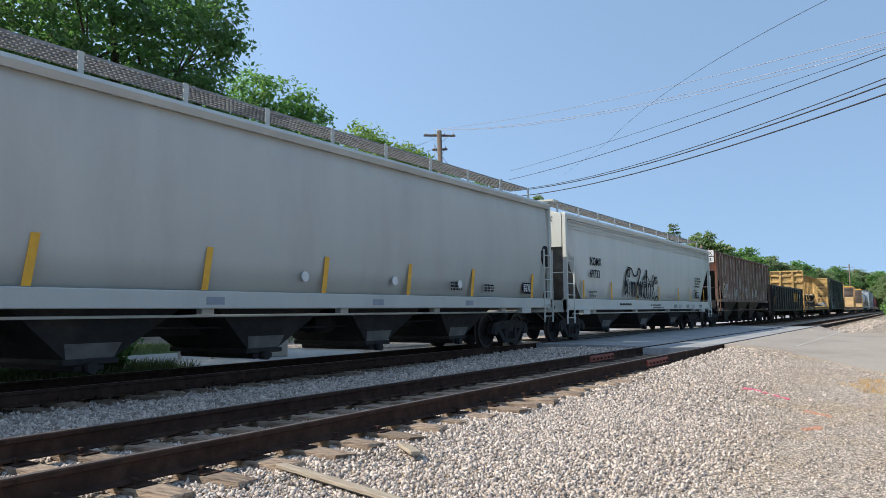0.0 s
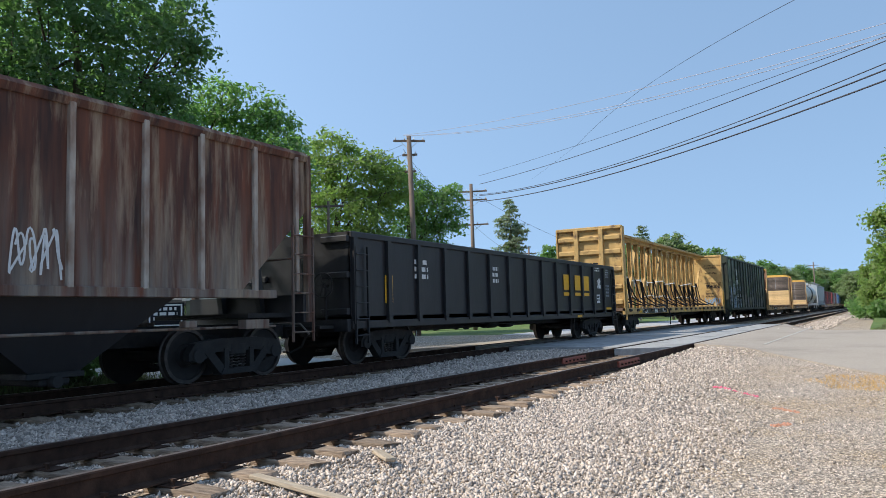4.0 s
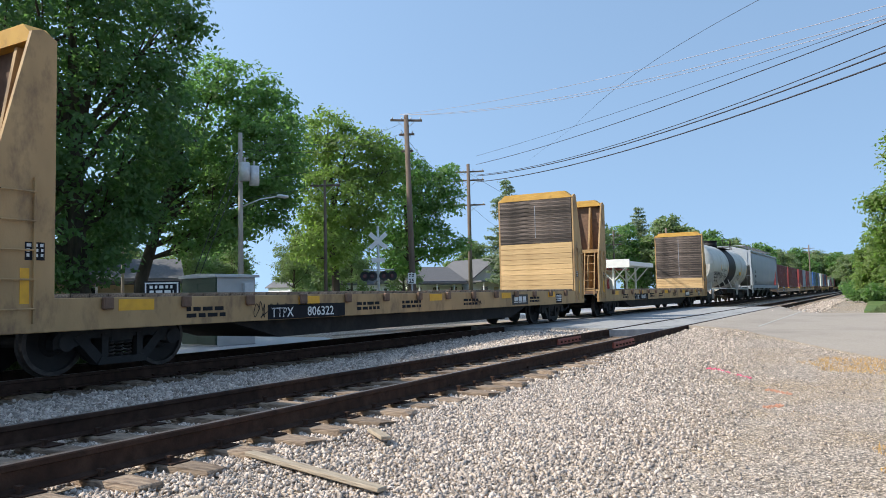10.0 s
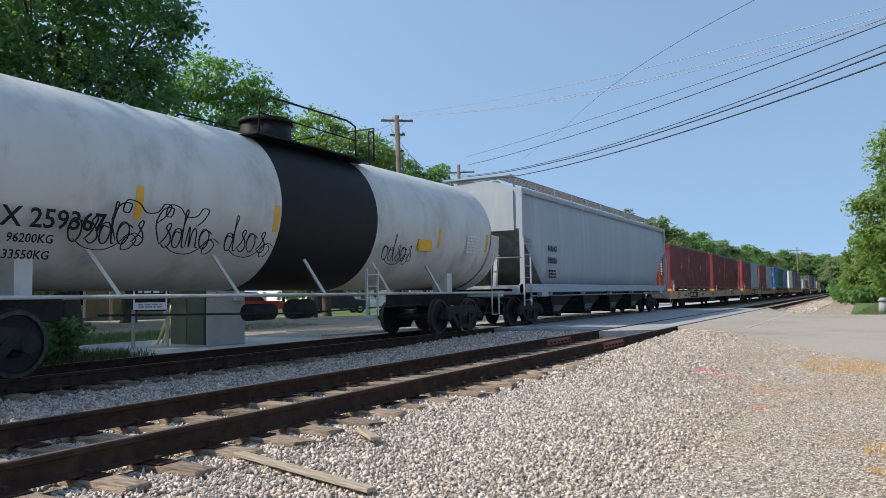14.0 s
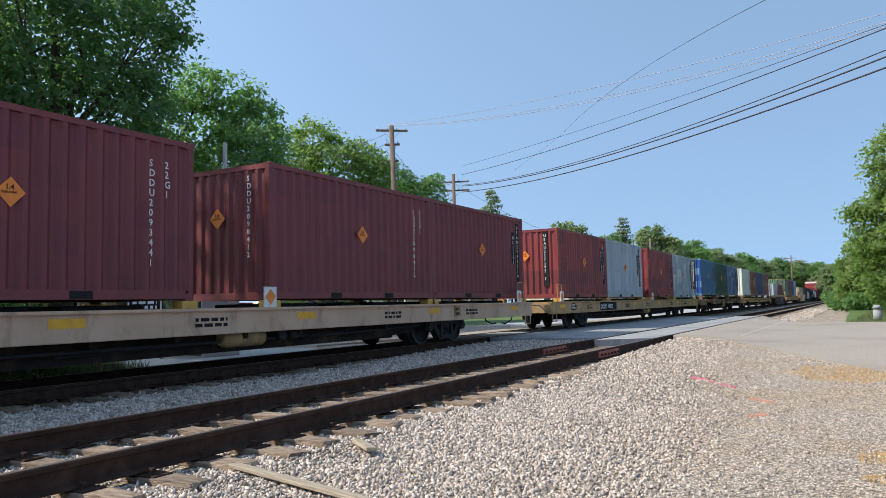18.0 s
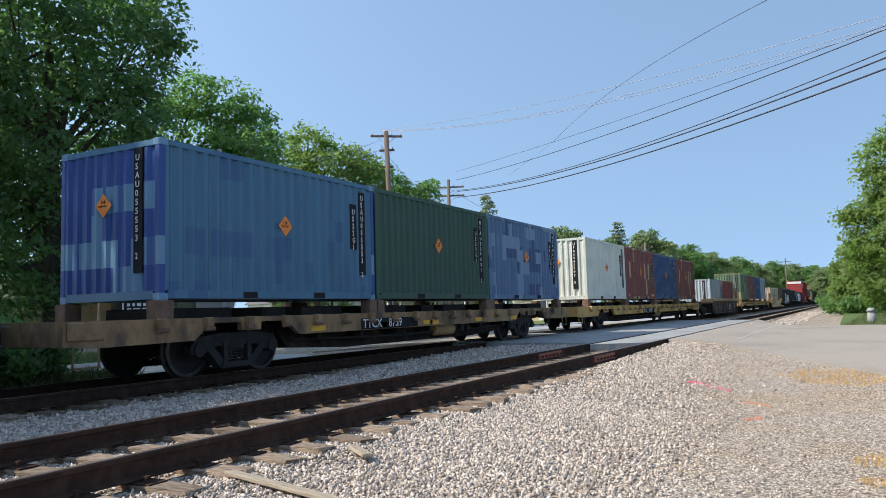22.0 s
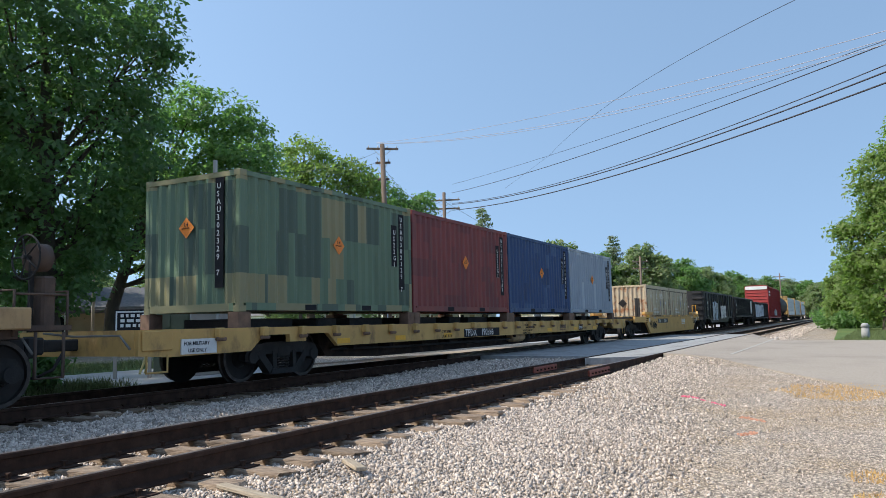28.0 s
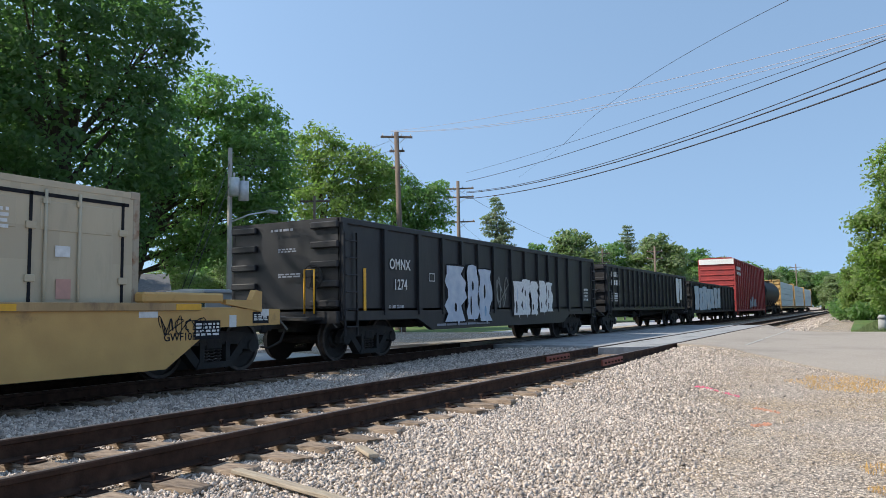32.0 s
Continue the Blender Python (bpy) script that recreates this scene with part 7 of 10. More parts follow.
def plank_wall(parent, x0, x1, y0, y1, z0, z1, h, material, label):
    """Boards laid across a bulkhead, one object each."""
    n = round((z1 - z0) / h)
    me = mesh_of(bx(0, x1 - x0, 0, y1 - y0, 0, (z1 - z0) / n - 0.008, 0.006), "board")
    me.materials.append(material)
    for i in range(n):
        part("board", me, material, parent, label if i == 0 else "", at=(x0, y0, z0 + i * (z1 - z0) / n))


def bulkhead(ob, x, d, newz, name_marks=None):
    """An end bulkhead; d = 1 when its loading face looks towards +x. Wood boards on the loading face, steel framing behind."""
    W = 1.43
    bh = part("bulkhead", bx(*sorted((x, x - d * 0.08)), -W + 0.05, W - 0.05, 1.1, 4.42), deckrust_m, ob, "tall buff steel bulkhead lined with boards")
    for sg in (-1, 1):
        ya, yb = sorted((sg * (W - 0.02), sg * (W + 0.04)))
        part("side_post", extrude_y(bmesh.new(), [(x + d * 0.04, 0.64), (x + d * 0.04, 4.45), (x - d * 0.16, 4.55), (x - d * 0.30, 4.5), (x - d * 0.86, 2.3), (x - d * 0.86, 0.64)], ya, yb), tan_m, bh)
    part("top_cap", extrude_x(bmesh.new(), [(-W - 0.02, 4.42), (W + 0.02, 4.42), (W - 0.25, 4.66), (-W + 0.25, 4.66)], *sorted((x + d * 0.07, x - d * 0.25))), capyellow_m, bh, "yellow bevelled bulkhead cap")
    for y in (-0.95, -0.32, 0.32, 0.95):
        part("buttress", extrude_y(bmesh.new(), [(x - d * 0.08, 1.1), (x - d * 0.08, 4.4), (x - d * 0.2, 4.4), (x - d * 0.78, 1.1)], y - 0.035, y + 0.035), tan_m, bh)
    part("cross_rib", bx(*sorted((x - d * 0.62, x - d * 0.08)), -W + 0.05, W - 0.05, 2.55, 2.68), tan_m, bh)
    part("cross_rib", bx(*sorted((x - d * 0.86, x - d * 0.08)), -W + 0.05, W - 0.05, 0.98, 1.12), tan_m, bh)
    plank_wall(bh, min(x, x + d * 0.06), max(x, x + d * 0.06), -W + 0.03, W - 0.03, 1.1, newz, 0.19, newwood_m, "fresh pine boards on the bulkhead")
    plank_wall(bh, min(x, x + d * 0.06), max(x, x + d * 0.06), -W + 0.03, W - 0.03, newz, 4.42, 0.15, oldwood_m, "dark weathered boards on the bulkhead")
    part("board_strap", bx(*sorted((x + d * 0.06, x + d * 0.068)), -0.025, 0.0, newz + 0.2, 4.2), grey_p, bh, "narrow pale strap down the boards")
    ladder(ob, tan_m, *sorted((x - d * 0.25, x - d * 0.70)), -W - 0.06, 0.75, 2.6, 5)
    plate(ob, "reflector_strip", yellow_p, *sorted((x - d * 0.30, x - d * 0.42)), 1.0, 1.45, -W - 0.042)
    pl = plate(ob, "caution_plate", ink_p, *sorted((x - d * 0.1, x - d * 0.36)), 1.55, 1.78, -W - 0.042)
    bars(pl, min(x - d * 0.1, x - d * 0.36) + 0.02, -W - 0.047, 1.57, 0.22, 0.19, 3, white_p, seed=7)
    lad = bmesh.new()
    for y in (-1.25, -0.85):
        bar(lad, (x - d * 0.9, y, 0.9), (x - d * 0.66, y, 2.55), 0.04)
    for k in range(5):
        z = 1.15 + k * 0.32
        rod(lad, (x - d * (0.88 - 0.05 * k), -1.25, z), (x - d * (0.88 - 0.05 * k), -0.85, z), 0.014, 6)
    part("end_ladder", lad, tan_m, bh)
    return bh


def train_bulkheads():
    for a, b, fl, fr, num, tx, newz in ((124.1, 147.6, 126.05, 145.65, "806322", 130.04, 2.82), (147.6, 170.2, 149.2, 168.8, "806015", 153.25, 1.78)):
        ob, L = car("bulkhead_flat_car", "tan bulkhead flat car, empty, with boarded ends and a wooden deck", a, b, "flat car", tc=3.3)
        x0, x1 = fl - a - 0.9, fr - a + 0.85
        for sg in (-1, 1):
            ya, yb = sorted((sg * 1.36, sg * 1.46))
            part("side_sill", bx(x0, x1, ya, yb, 0.63, 1.07, 0.01), tan_m, ob)
        me = mesh_of(bx(0, 0.27, -1.42, 1.42, 0, 0.055, 0.006), "deck_plank")
        me.materials.append(tie_m)
        n = int((fr - fl) / 0.285)
        for i in range(n):
            part("deck_plank", me, tie_m, ob, "worn wooden deck planks" if i == 0 else "", at=(fl - a + 0.02 + i * 0.285, 0, 1.07))
        for i in range(14):
            x = fl - a + 0.8 + i * (fr - fl - 1.2) / 13.5
            pk = part("stake_pocket", bx(x - 0.08, x + 0.08, -1.55, -1.46, 0.9, 1.08, 0.02), deckrust_m, ob)
        part("underframe", extrude_y(bmesh.new(), [(x0 + 4.2, 0.66), (x0 + 5.6, 0.3), (x1 - 5.6, 0.3), (x1 - 4.2, 0.66), (x1 - 4.2, 1.0), (x0 + 4.2, 1.0)], -1.1, 1.1), dark_m, ob)
        bulkhead(ob, fl - a, 1, 2.82)
        bulkhead(ob, fr - a, -1, newz)
        pl = plate(ob, "mark_panel", ink_p, tx - a, tx - a + 2.2, 0.64, 0.90, -1.462)
        lettered("TTPX", 0.24, white_p, pl, tx - a + 0.08, -1.468, 0.68, sx=1.0)
        lettered(num, 0.24, white_p, pl, tx - a + 1.05, -1.468, 0.68, sx=1.1)
        yb = -1.462
        for X in (1.0, 4.8, 9.5, 13.5, 17.0):
            plate(ob, "reflector_strip", yellow_p, fl - a + X, fl - a + X + 0.6, 0.88, 1.04, yb)
        lg = plate(ob, "emblem_panel", black_m, fr - a - 5.4, fr - a - 4.25, 0.68, 0.98, yb)
        block_logo(lg, white_p, fr - a - 5.25, yb - 0.004, 0.74, 0.85, 0.18, 3)
        for k, X in enumerate((2.2, 6.6, 8.3, 11.2, 15.5)):
            bars(ob, fl - a + X, yb - 0.002, 0.7, 0.8, 0.2, 2, ink_p, seed=100 + k)
        print_block(ob, fr - a - 1.9, 0.68, yb, 0.5, 0.3, 110)
        scrawl(ob, ink_p, fl - a + 3.6, yb - 0.004, 0.68, 0.9, 0.26, int(num), 5, 0.015, label="small dark sprayed tag")
        if num == "806322":
            lettered("GSH72A", 0.15, ink_p, ob, 137.73 - a, yb - 0.003, 0.74)
        part("deck_end", bx(x0, fl - a, -1.4, 1.4, 0.95, 1.05), deckrust_m, ob)
        part("deck_end", bx(fr - a, x1, -1.4, 1.4, 0.95, 1.05), deckrust_m, ob)


def train_tanks():
    for a, b, t0, t1, m, far in ((170.2, 188.6, 171.35, 187.5, tank_m, False), (467.0, 485.0, 468.2, 483.8, tankblack_m, True)):
        ob, L = car("tank_car", "white tank car with a black band and sprayed tags" if not far else "plain black tank car", a, b, "tank car", tc=2.55)
        x0, x1, R, zc = t0 - a, t1 - a, 1.53, 2.70
        for o in [c for c in ob.children if c.name.startswith("centre_sill")]:
            bpy.data.objects.remove(o)
        bm = bmesh.new()
        n = 48
        prof = []
        for i in range(9):
            u = i / 8 * math.pi / 2
            prof.append((x0 + 0.62 - 0.62 * math.cos(u), R * math.sin(u)))
        xs = [p for p in prof]
        body = xs + [(x, R) for x in np.linspace(x0 + 1.0, x1 - 1.0, 30)] + [(x1 - (p[0] - x0), p[1]) for p in reversed(xs)]
        rings = []
        for x, r in body:
            r = max(r, 0.01)
            rings.append([bm.verts.new((x, r * math.cos(k * math.tau / n), zc + r * math.sin(k * math.tau / n))) for k in range(n)])
        for r1, r2 in zip(rings, rings[1:]):
            for k in range(n):
                f = bm.faces.new((r1[k], r1[(k + 1) % n], r2[(k + 1) % n], r2[k]))
                f.smooth = True
        part("tank_shell", bm, m, ob)
        if not far:
            bm = bmesh.new()
            b0, b1 = 178.08 - a, 181.18 - a
            prof2 = [(b0, R + 0.004), (b1, R + 0.004)]
            rr = [[bm.verts.new((x, r * math.cos(k * math.tau / n), zc + r * math.sin(k * math.tau / n))) for k in range(n)] for x, r in prof2]
            for k in range(n):
                f = bm.faces.new((rr[0][k], rr[0][(k + 1) % n], rr[1][(k + 1) % n], rr[1][k]))
                f.smooth = True
            part("spill_band", bm, tankblack_m, ob, "broad black painted band")
        dx = 179.35 - a if not far else L / 2
        dm = bmesh.new()
        rod(dm, (dx, 0, zc + R - 0.2), (dx, 0, 4.6), 0.52, 28)
        rod(dm, (dx, 0, 4.6), (dx, 0, 4.68), 0.56, 28)
        part("dome", dm, tankblack_m, ob, "black valve housing")
        pf = bmesh.new()
        for sg in (-1, 1):
            box(pf, dx - 1.5, dx + 2.2, sg * 0.9 - 0.24, sg * 0.9 + 0.24, 4.03, 4.06)
        platform = part("platform", pf, tankblack_m, ob, "black steel service platform")
        for sg in (-1, 1):
            y = sg * 1.2
            for line, r_ in (([(dx - 1.5, y, 4.05), (dx - 1.5, y, 4.55), (dx - 1.2, y, 4.75), (dx + 1.2, y, 4.78), (dx + 1.5, y, 4.7), (dx + 1.5, y, 4.05)], 0.02), ([(dx + 2.2, y, 4.05), (dx + 2.2, y, 4.8), (dx + 2.2, y * 0.4, 4.8)], 0.02), ([(dx + 2.0, y, 4.05), (dx + 2.0, y, 4.7), (dx + 2.2, y, 4.72)], 0.02), ([(dx - 1.5, y, 4.4), (dx + 1.5, y, 4.4)], 0.015)):
                part("handrail", path(bmesh.new(), line, r_), tankblack_m, platform)
        ladder(ob, m, dx + 1.3, dx + 1.7, -R - 0.06, 0.6, 1.6, 4)
        for sg in (-1, 1):
            part("walk_rail", path(bmesh.new(), [(x0 - 0.4, sg * 1.45, 1.07), (x1 + 0.4, sg * 1.45, 1.07)], 0.03), m, ob)
            for x in np.linspace(x0 + 3.4, x1 - 3.4, 5):
                part("rail_bracket", bar(bmesh.new(), (x, sg * 1.45, 1.07), (x - 0.4, sg * 1.25, 1.75), 0.05), m, ob)
        for xc, d in ((x0, 1), (x1, -1)):
            part("stub_sill", bx(*sorted((xc - d * 0.7, xc + d * 3.3)), -0.3, 0.3, 0.72, 1.1, 0.02), dark_m, ob)
            part("head_shield", head_shield(xc, d, zc, R), m, ob)
            for sg in (-1, 1):
                part("saddle", extrude_y(bmesh.new(), [(xc + d * 2.1, 1.05), (xc + d * 2.35, 1.05), (xc + d * 2.35, 2.0), (xc + d * 2.1, 1.9)], *sorted((sg * 0.6, sg * 1.05))), m, ob)
            part("end_handrail", path(bmesh.new(), [(xc - d * 0.35, 1.4, 2.15), (xc - d * 0.35, -1.35, 2.15), (xc + d * 0.4, -1.5, 2.15), (xc + d * 0.55, -1.5, 2.0), (xc + d * 0.55, -1.5, 1.07)], 0.022), m, ob)
            part("step", path(bmesh.new(), [(xc + d * 0.05, -1.48, 1.05), (xc + d * 0.05, -1.48, 0.45), (xc + d * 0.5, -1.48, 0.45), (xc + d * 0.5, -1.48, 1.05)], 0.025), m, ob)
            part("end_sill", bx(*sorted((xc - d * 0.45, xc - d * 0.25)), -1.4, 1.4, 0.95, 1.12), m, ob)
        if not far:
            lettered("DPRX 259367", 0.36, ink_p, ob, 172.32 - a, -1.47, 1.97, pose(0, 0, 0, 102), sx=1.02)
            for k, row in enumerate(("212000LB  96200KG", "74000LB   33550KG")):
                lettered(row, 0.17, ink_p, ob, 172.35 - a, -1.435 + 0.035 * k, 1.77 - 0.21 * k, pose(0, 0, 0, 110), sx=0.95)
            for X in (171.95, 174.95, 177.9, 183.9, 186.6):
                bm = bmesh.new()
                for k in range(3):
                    u = radians(199 - k * 6)
                    v = radians(199 - (k + 1) * 6)
                    q = [(X - a + o, (R + 0.006) * math.cos(w_), zc + (R + 0.006) * math.sin(w_)) for o, w_ in ((0, u), (0.13, u), (0.13, v), (0, v))]
                    bm.faces.new([bm.verts.new(p) for p in q])
                part("reflector_strip", bm, yellow_p, ob)
            for k, (X, tag) in enumerate(((173.85, "osd~os"), (175.35, "~sdno"), (176.65, "dsos"), (181.3, "odsos"))):
                brushed(ob, ink_p, tag, X - a, -1.505, 1.80, 0.50, 0.028, "black sprayed tags", pose(0, 0, 0, 104))
                brushed(ob, ink_p, "w", X - a + 0.1, -1.515, 1.85, 0.45, 0.022, "", pose(0, 0, 0, 104))
            part("notice", bx(182.95 - a, 183.55 - a, -1.525, -1.46, 2.08, 2.36), yellow_p, ob, "yellow notice")
            bars(ob, 185.4 - a, -1.5, 2.1, 0.7, 0.5, 6, white_p, seed=133, turn=pose(0, 0, 0, 98))
            lettered("DPRX 259367", 0.18, ink_p, ob, 0.72, 0.15, 2.95, FRONT @ pose(0, 0, 0, -14))


def head_shield(xc, d, zc, R):
    """The flat-bottomed jacket over the lower half of a tank head."""
    bm = bmesh.new()
    n = 16
    a, b = [], []
    for k in range(n + 1):
        u = math.pi + math.pi * k / n
        y, z = (R + 0.03) * math.cos(u), zc + (R + 0.03) * math.sin(u)
        z = max(z, 1.15)
        a.append(bm.verts.new((xc - d * 0.12, y * 0.93, z if z > 1.2 else z)))
        b.append(bm.verts.new((xc + d * 0.62, y, z)))
    bm.faces.new(a)
    for i in range(n):
        bm.faces.new((a[i], a[i + 1], b[i + 1], b[i]))
    return bm

def box_mat(name, c1, c2, patch=None, lo=0.55, hi=0.57, seed=0.0, block=(0.139, 5.0, 0.45), patch2=None):
    """Container paint: faded main tone, rust runs, and square-edged touch-up patches of one or two other tones."""
    m = mat(name, c1, c2, 0.5, scale=2.2, bump=0.08, bscale=14, dirt=tuple(v * 0.5 for v in c1), dscale=1.9, dlow=0.52, dhigh=0.9, stretch=(1, 1, 0.3))
    n, l = m.node_tree.nodes, m.node_tree.links
    p = n["Principled BSDF"]
    tc = n.new("ShaderNodeTexCoord")
    for k, tone in enumerate(t for t in (patch, patch2) if t):
        old = p.inputs["Base Color"].links[0].from_socket
        add = n.new("ShaderNodeVectorMath")
        add.operation = "ADD"
        add.inputs[1].default_value = (seed + 3.1 * k, seed * 0.37, seed * 0.71 + 1.7 * k)
        l.new(tc.outputs["Object"], add.inputs[0])
        sn = n.new("ShaderNodeVectorMath")
        sn.operation = "SNAP"
        sn.inputs[1].default_value = block
        l.new(add.outputs[0], sn.inputs[0])
        tx = n.new("ShaderNodeTexNoise")
        tx.inputs["Scale"].default_value, tx.inputs["Detail"].default_value = 1.0, 2.5
        l.new(sn.outputs[0], tx.inputs[0])
        mr = n.new("ShaderNodeMapRange")
        mr.inputs[1].default_value, mr.inputs[2].default_value = lo + 0.015 * k, hi + 0.015 * k
        l.new(tx.outputs[0], mr.inputs[0])
        mx = n.new("ShaderNodeMixRGB")
        mx.inputs[2].default_value = (*tone, 1)
        l.new(mr.outputs[0], mx.inputs[0])
        l.new(old, mx.inputs[1])
        l.new(mx.outputs[0], p.inputs["Base Color"])
    return m


red1_m = box_mat("red1_m", (0.183, 0.0305, 0.0329), (0.149, 0.0256, 0.0293), (0.14, 0.0244, 0.0293), 0.56, 0.58, 1.0)
red2_m = box_mat("red2_m", (0.247, 0.0405, 0.039), (0.207, 0.0345, 0.036), (0.15, 0.0285, 0.0345), 0.53, 0.54, 7.0, (0.278, 5.0, 0.5))
red3_m = box_mat("red3_m", (0.212, 0.0413, 0.0356), (0.174, 0.0344, 0.0321), (0.144, 0.0321, 0.0321), 0.55, 0.56, 12.0)
redtan_m = box_mat("redtan_m", (0.195, 0.0442, 0.0364), (0.163, 0.0377, 0.0338), (0.429, 0.312, 0.176), 0.58, 0.585, 3.0, (0.278, 5.0, 0.8))
grey1_m = box_mat("grey1_m", (0.34, 0.39, 0.42), (0.30, 0.35, 0.38), (0.27, 0.32, 0.355), 0.55, 0.56, 5.0, (0.139, 5.0, 0.8), patch2=(0.375, 0.415, 0.44))
grey2_m = box_mat("grey2_m", (0.33, 0.37, 0.40), (0.29, 0.33, 0.36), (0.46, 0.47, 0.45), 0.53, 0.54, 9.0, patch2=(0.24, 0.29, 0.34))
grey3_m = box_mat("grey3_m", (0.27, 0.32, 0.375), (0.24, 0.29, 0.345), (0.36, 0.41, 0.45), 0.62, 0.625, 4.4, (0.139, 5.0, 1.1))
white1_m = box_mat("white1_m", (0.627, 0.646, 0.564), (0.577, 0.596, 0.521), (0.54, 0.564, 0.502), 0.58, 0.6, 2.0)
blue1_m = box_mat("blue1_m", (0.053, 0.163, 0.27), (0.0459, 0.143, 0.24), (0.0357, 0.112, 0.23), 0.58, 0.6, 4.0)
blueend_m = box_mat("blueend_m", (0.014, 0.065, 0.26), (0.012, 0.055, 0.22), (0.12, 0.25, 0.38), 0.56, 0.57, 3.0)
blue2_m = box_mat("blue2_m", (0.0857, 0.161, 0.283), (0.0725, 0.141, 0.252), (0.0343, 0.0756, 0.171), 0.54, 0.545, 6.0, (0.139, 5.0, 0.4), (0.16, 0.25, 0.36))
blue3_m = box_mat("blue3_m", (0.017, 0.056, 0.155), (0.0145, 0.048, 0.135), (0.04, 0.085, 0.18), 0.6, 0.605, 8.0, (0.139, 5.0, 0.6), (0.012, 0.038, 0.108))
grn1_m = box_mat("grn1_m", (0.0225, 0.0767, 0.0496), (0.018, 0.0631, 0.0406), (0.0271, 0.0722, 0.0541), 0.6, 0.62, 1.5)
grn2_m = box_mat("grn2_m", (0.118, 0.185, 0.112), (0.10, 0.16, 0.096), (0.06, 0.095, 0.065), 0.555, 0.56, 2.6, (0.139, 5.0, 0.85), (0.23, 0.215, 0.11))
rustpost_m = mat("rustpost_m", (0.42, 0.35, 0.25), (0.36, 0.30, 0.22), 0.7, scale=3, bump=0.1, dirt=(0.24, 0.10, 0.04), dscale=2.2, dlow=0.5, dhigh=0.62)
tanbox_m = box_mat("tanbox_m", (0.54, 0.455, 0.31), (0.48, 0.40, 0.275), (0.47, 0.39, 0.265), 0.58, 0.6, 5.5)
rosetag_m = mat("rosetag_m", (0.55, 0.30, 0.24), (0.46, 0.26, 0.21), 0.6, scale=9, bump=0)
wellrust_m = mat("wellrust_m", (0.095, 0.06, 0.042), (0.05, 0.033, 0.026), 0.8, scale=3, bump=0.25, dirt=(0.17, 0.105, 0.065), dscale=1.6, dlow=0.5, dhigh=0.75, stretch=(1, 1, 0.6))


def corrugated(length, z0, z1, pitch, depth, axis="x"):
    """A pressed sheet with vertical trapezoid folds, facing -y from y = 0 inwards."""
    pts = []
    n = max(2, round(length / pitch))
    p = length / n
    for i in range(n):
        u = i * p
        pts += [(u, 0.0), (u + 0.26 * p, 0.0), (u + 0.5 * p, depth), (u + 0.76 * p, depth)]
    pts.append((length, 0.0))
    bm = bmesh.new()
    a = [bm.verts.new((x, y, z0)) for x, y in pts]
    b = [bm.verts.new((x, y, z1)) for x, y in pts]
    for i in range(len(pts) - 1):
        bm.faces.new((a[i], a[i + 1], b[i + 1], b[i]))
    me = bpy.data.meshes.new("corrugated")
    bm.to_mesh(me)
    bm.free()
    return me


CL, CH, CW = 6.058, 2.591, 2.438
SHEETS = {}


def sheet(kind, m):
    key = (kind, m.name)
    if key not in SHEETS:
        if kind == "side":
            me = corrugated(CL - 0.24, 0.16, CH - 0.10, 0.278, 0.05)
        elif kind == "end":
            me = corrugated(CW - 0.24, 0.16, CH - 0.10, 0.25, 0.045)
        elif kind == "flat":
            me = mesh_of(bx(0, CL - 0.24, 0.0, 0.04, 0.16, CH - 0.1), "flat")
        elif kind == "casting":
            me = mesh_of(bx(-0.002, 0.176, -0.002, 0.164, -0.002, 0.12, 0.012), "casting")
        elif kind == "post":
            me = mesh_of(bx(0, 0.12, 0, 0.12, 0.1, CH - 0.1, 0.015), "post")
        me.materials.append(m)
        SHEETS[key] = me
    return SHEETS[key]


def stacked(s, size, material, parent, x, y, z, turn=None, name="number"):
    """Lettering set one character under another."""
    return lettered("\n".join(s), size, material, parent, x, y, z, turn, sx=1.0, name=name)


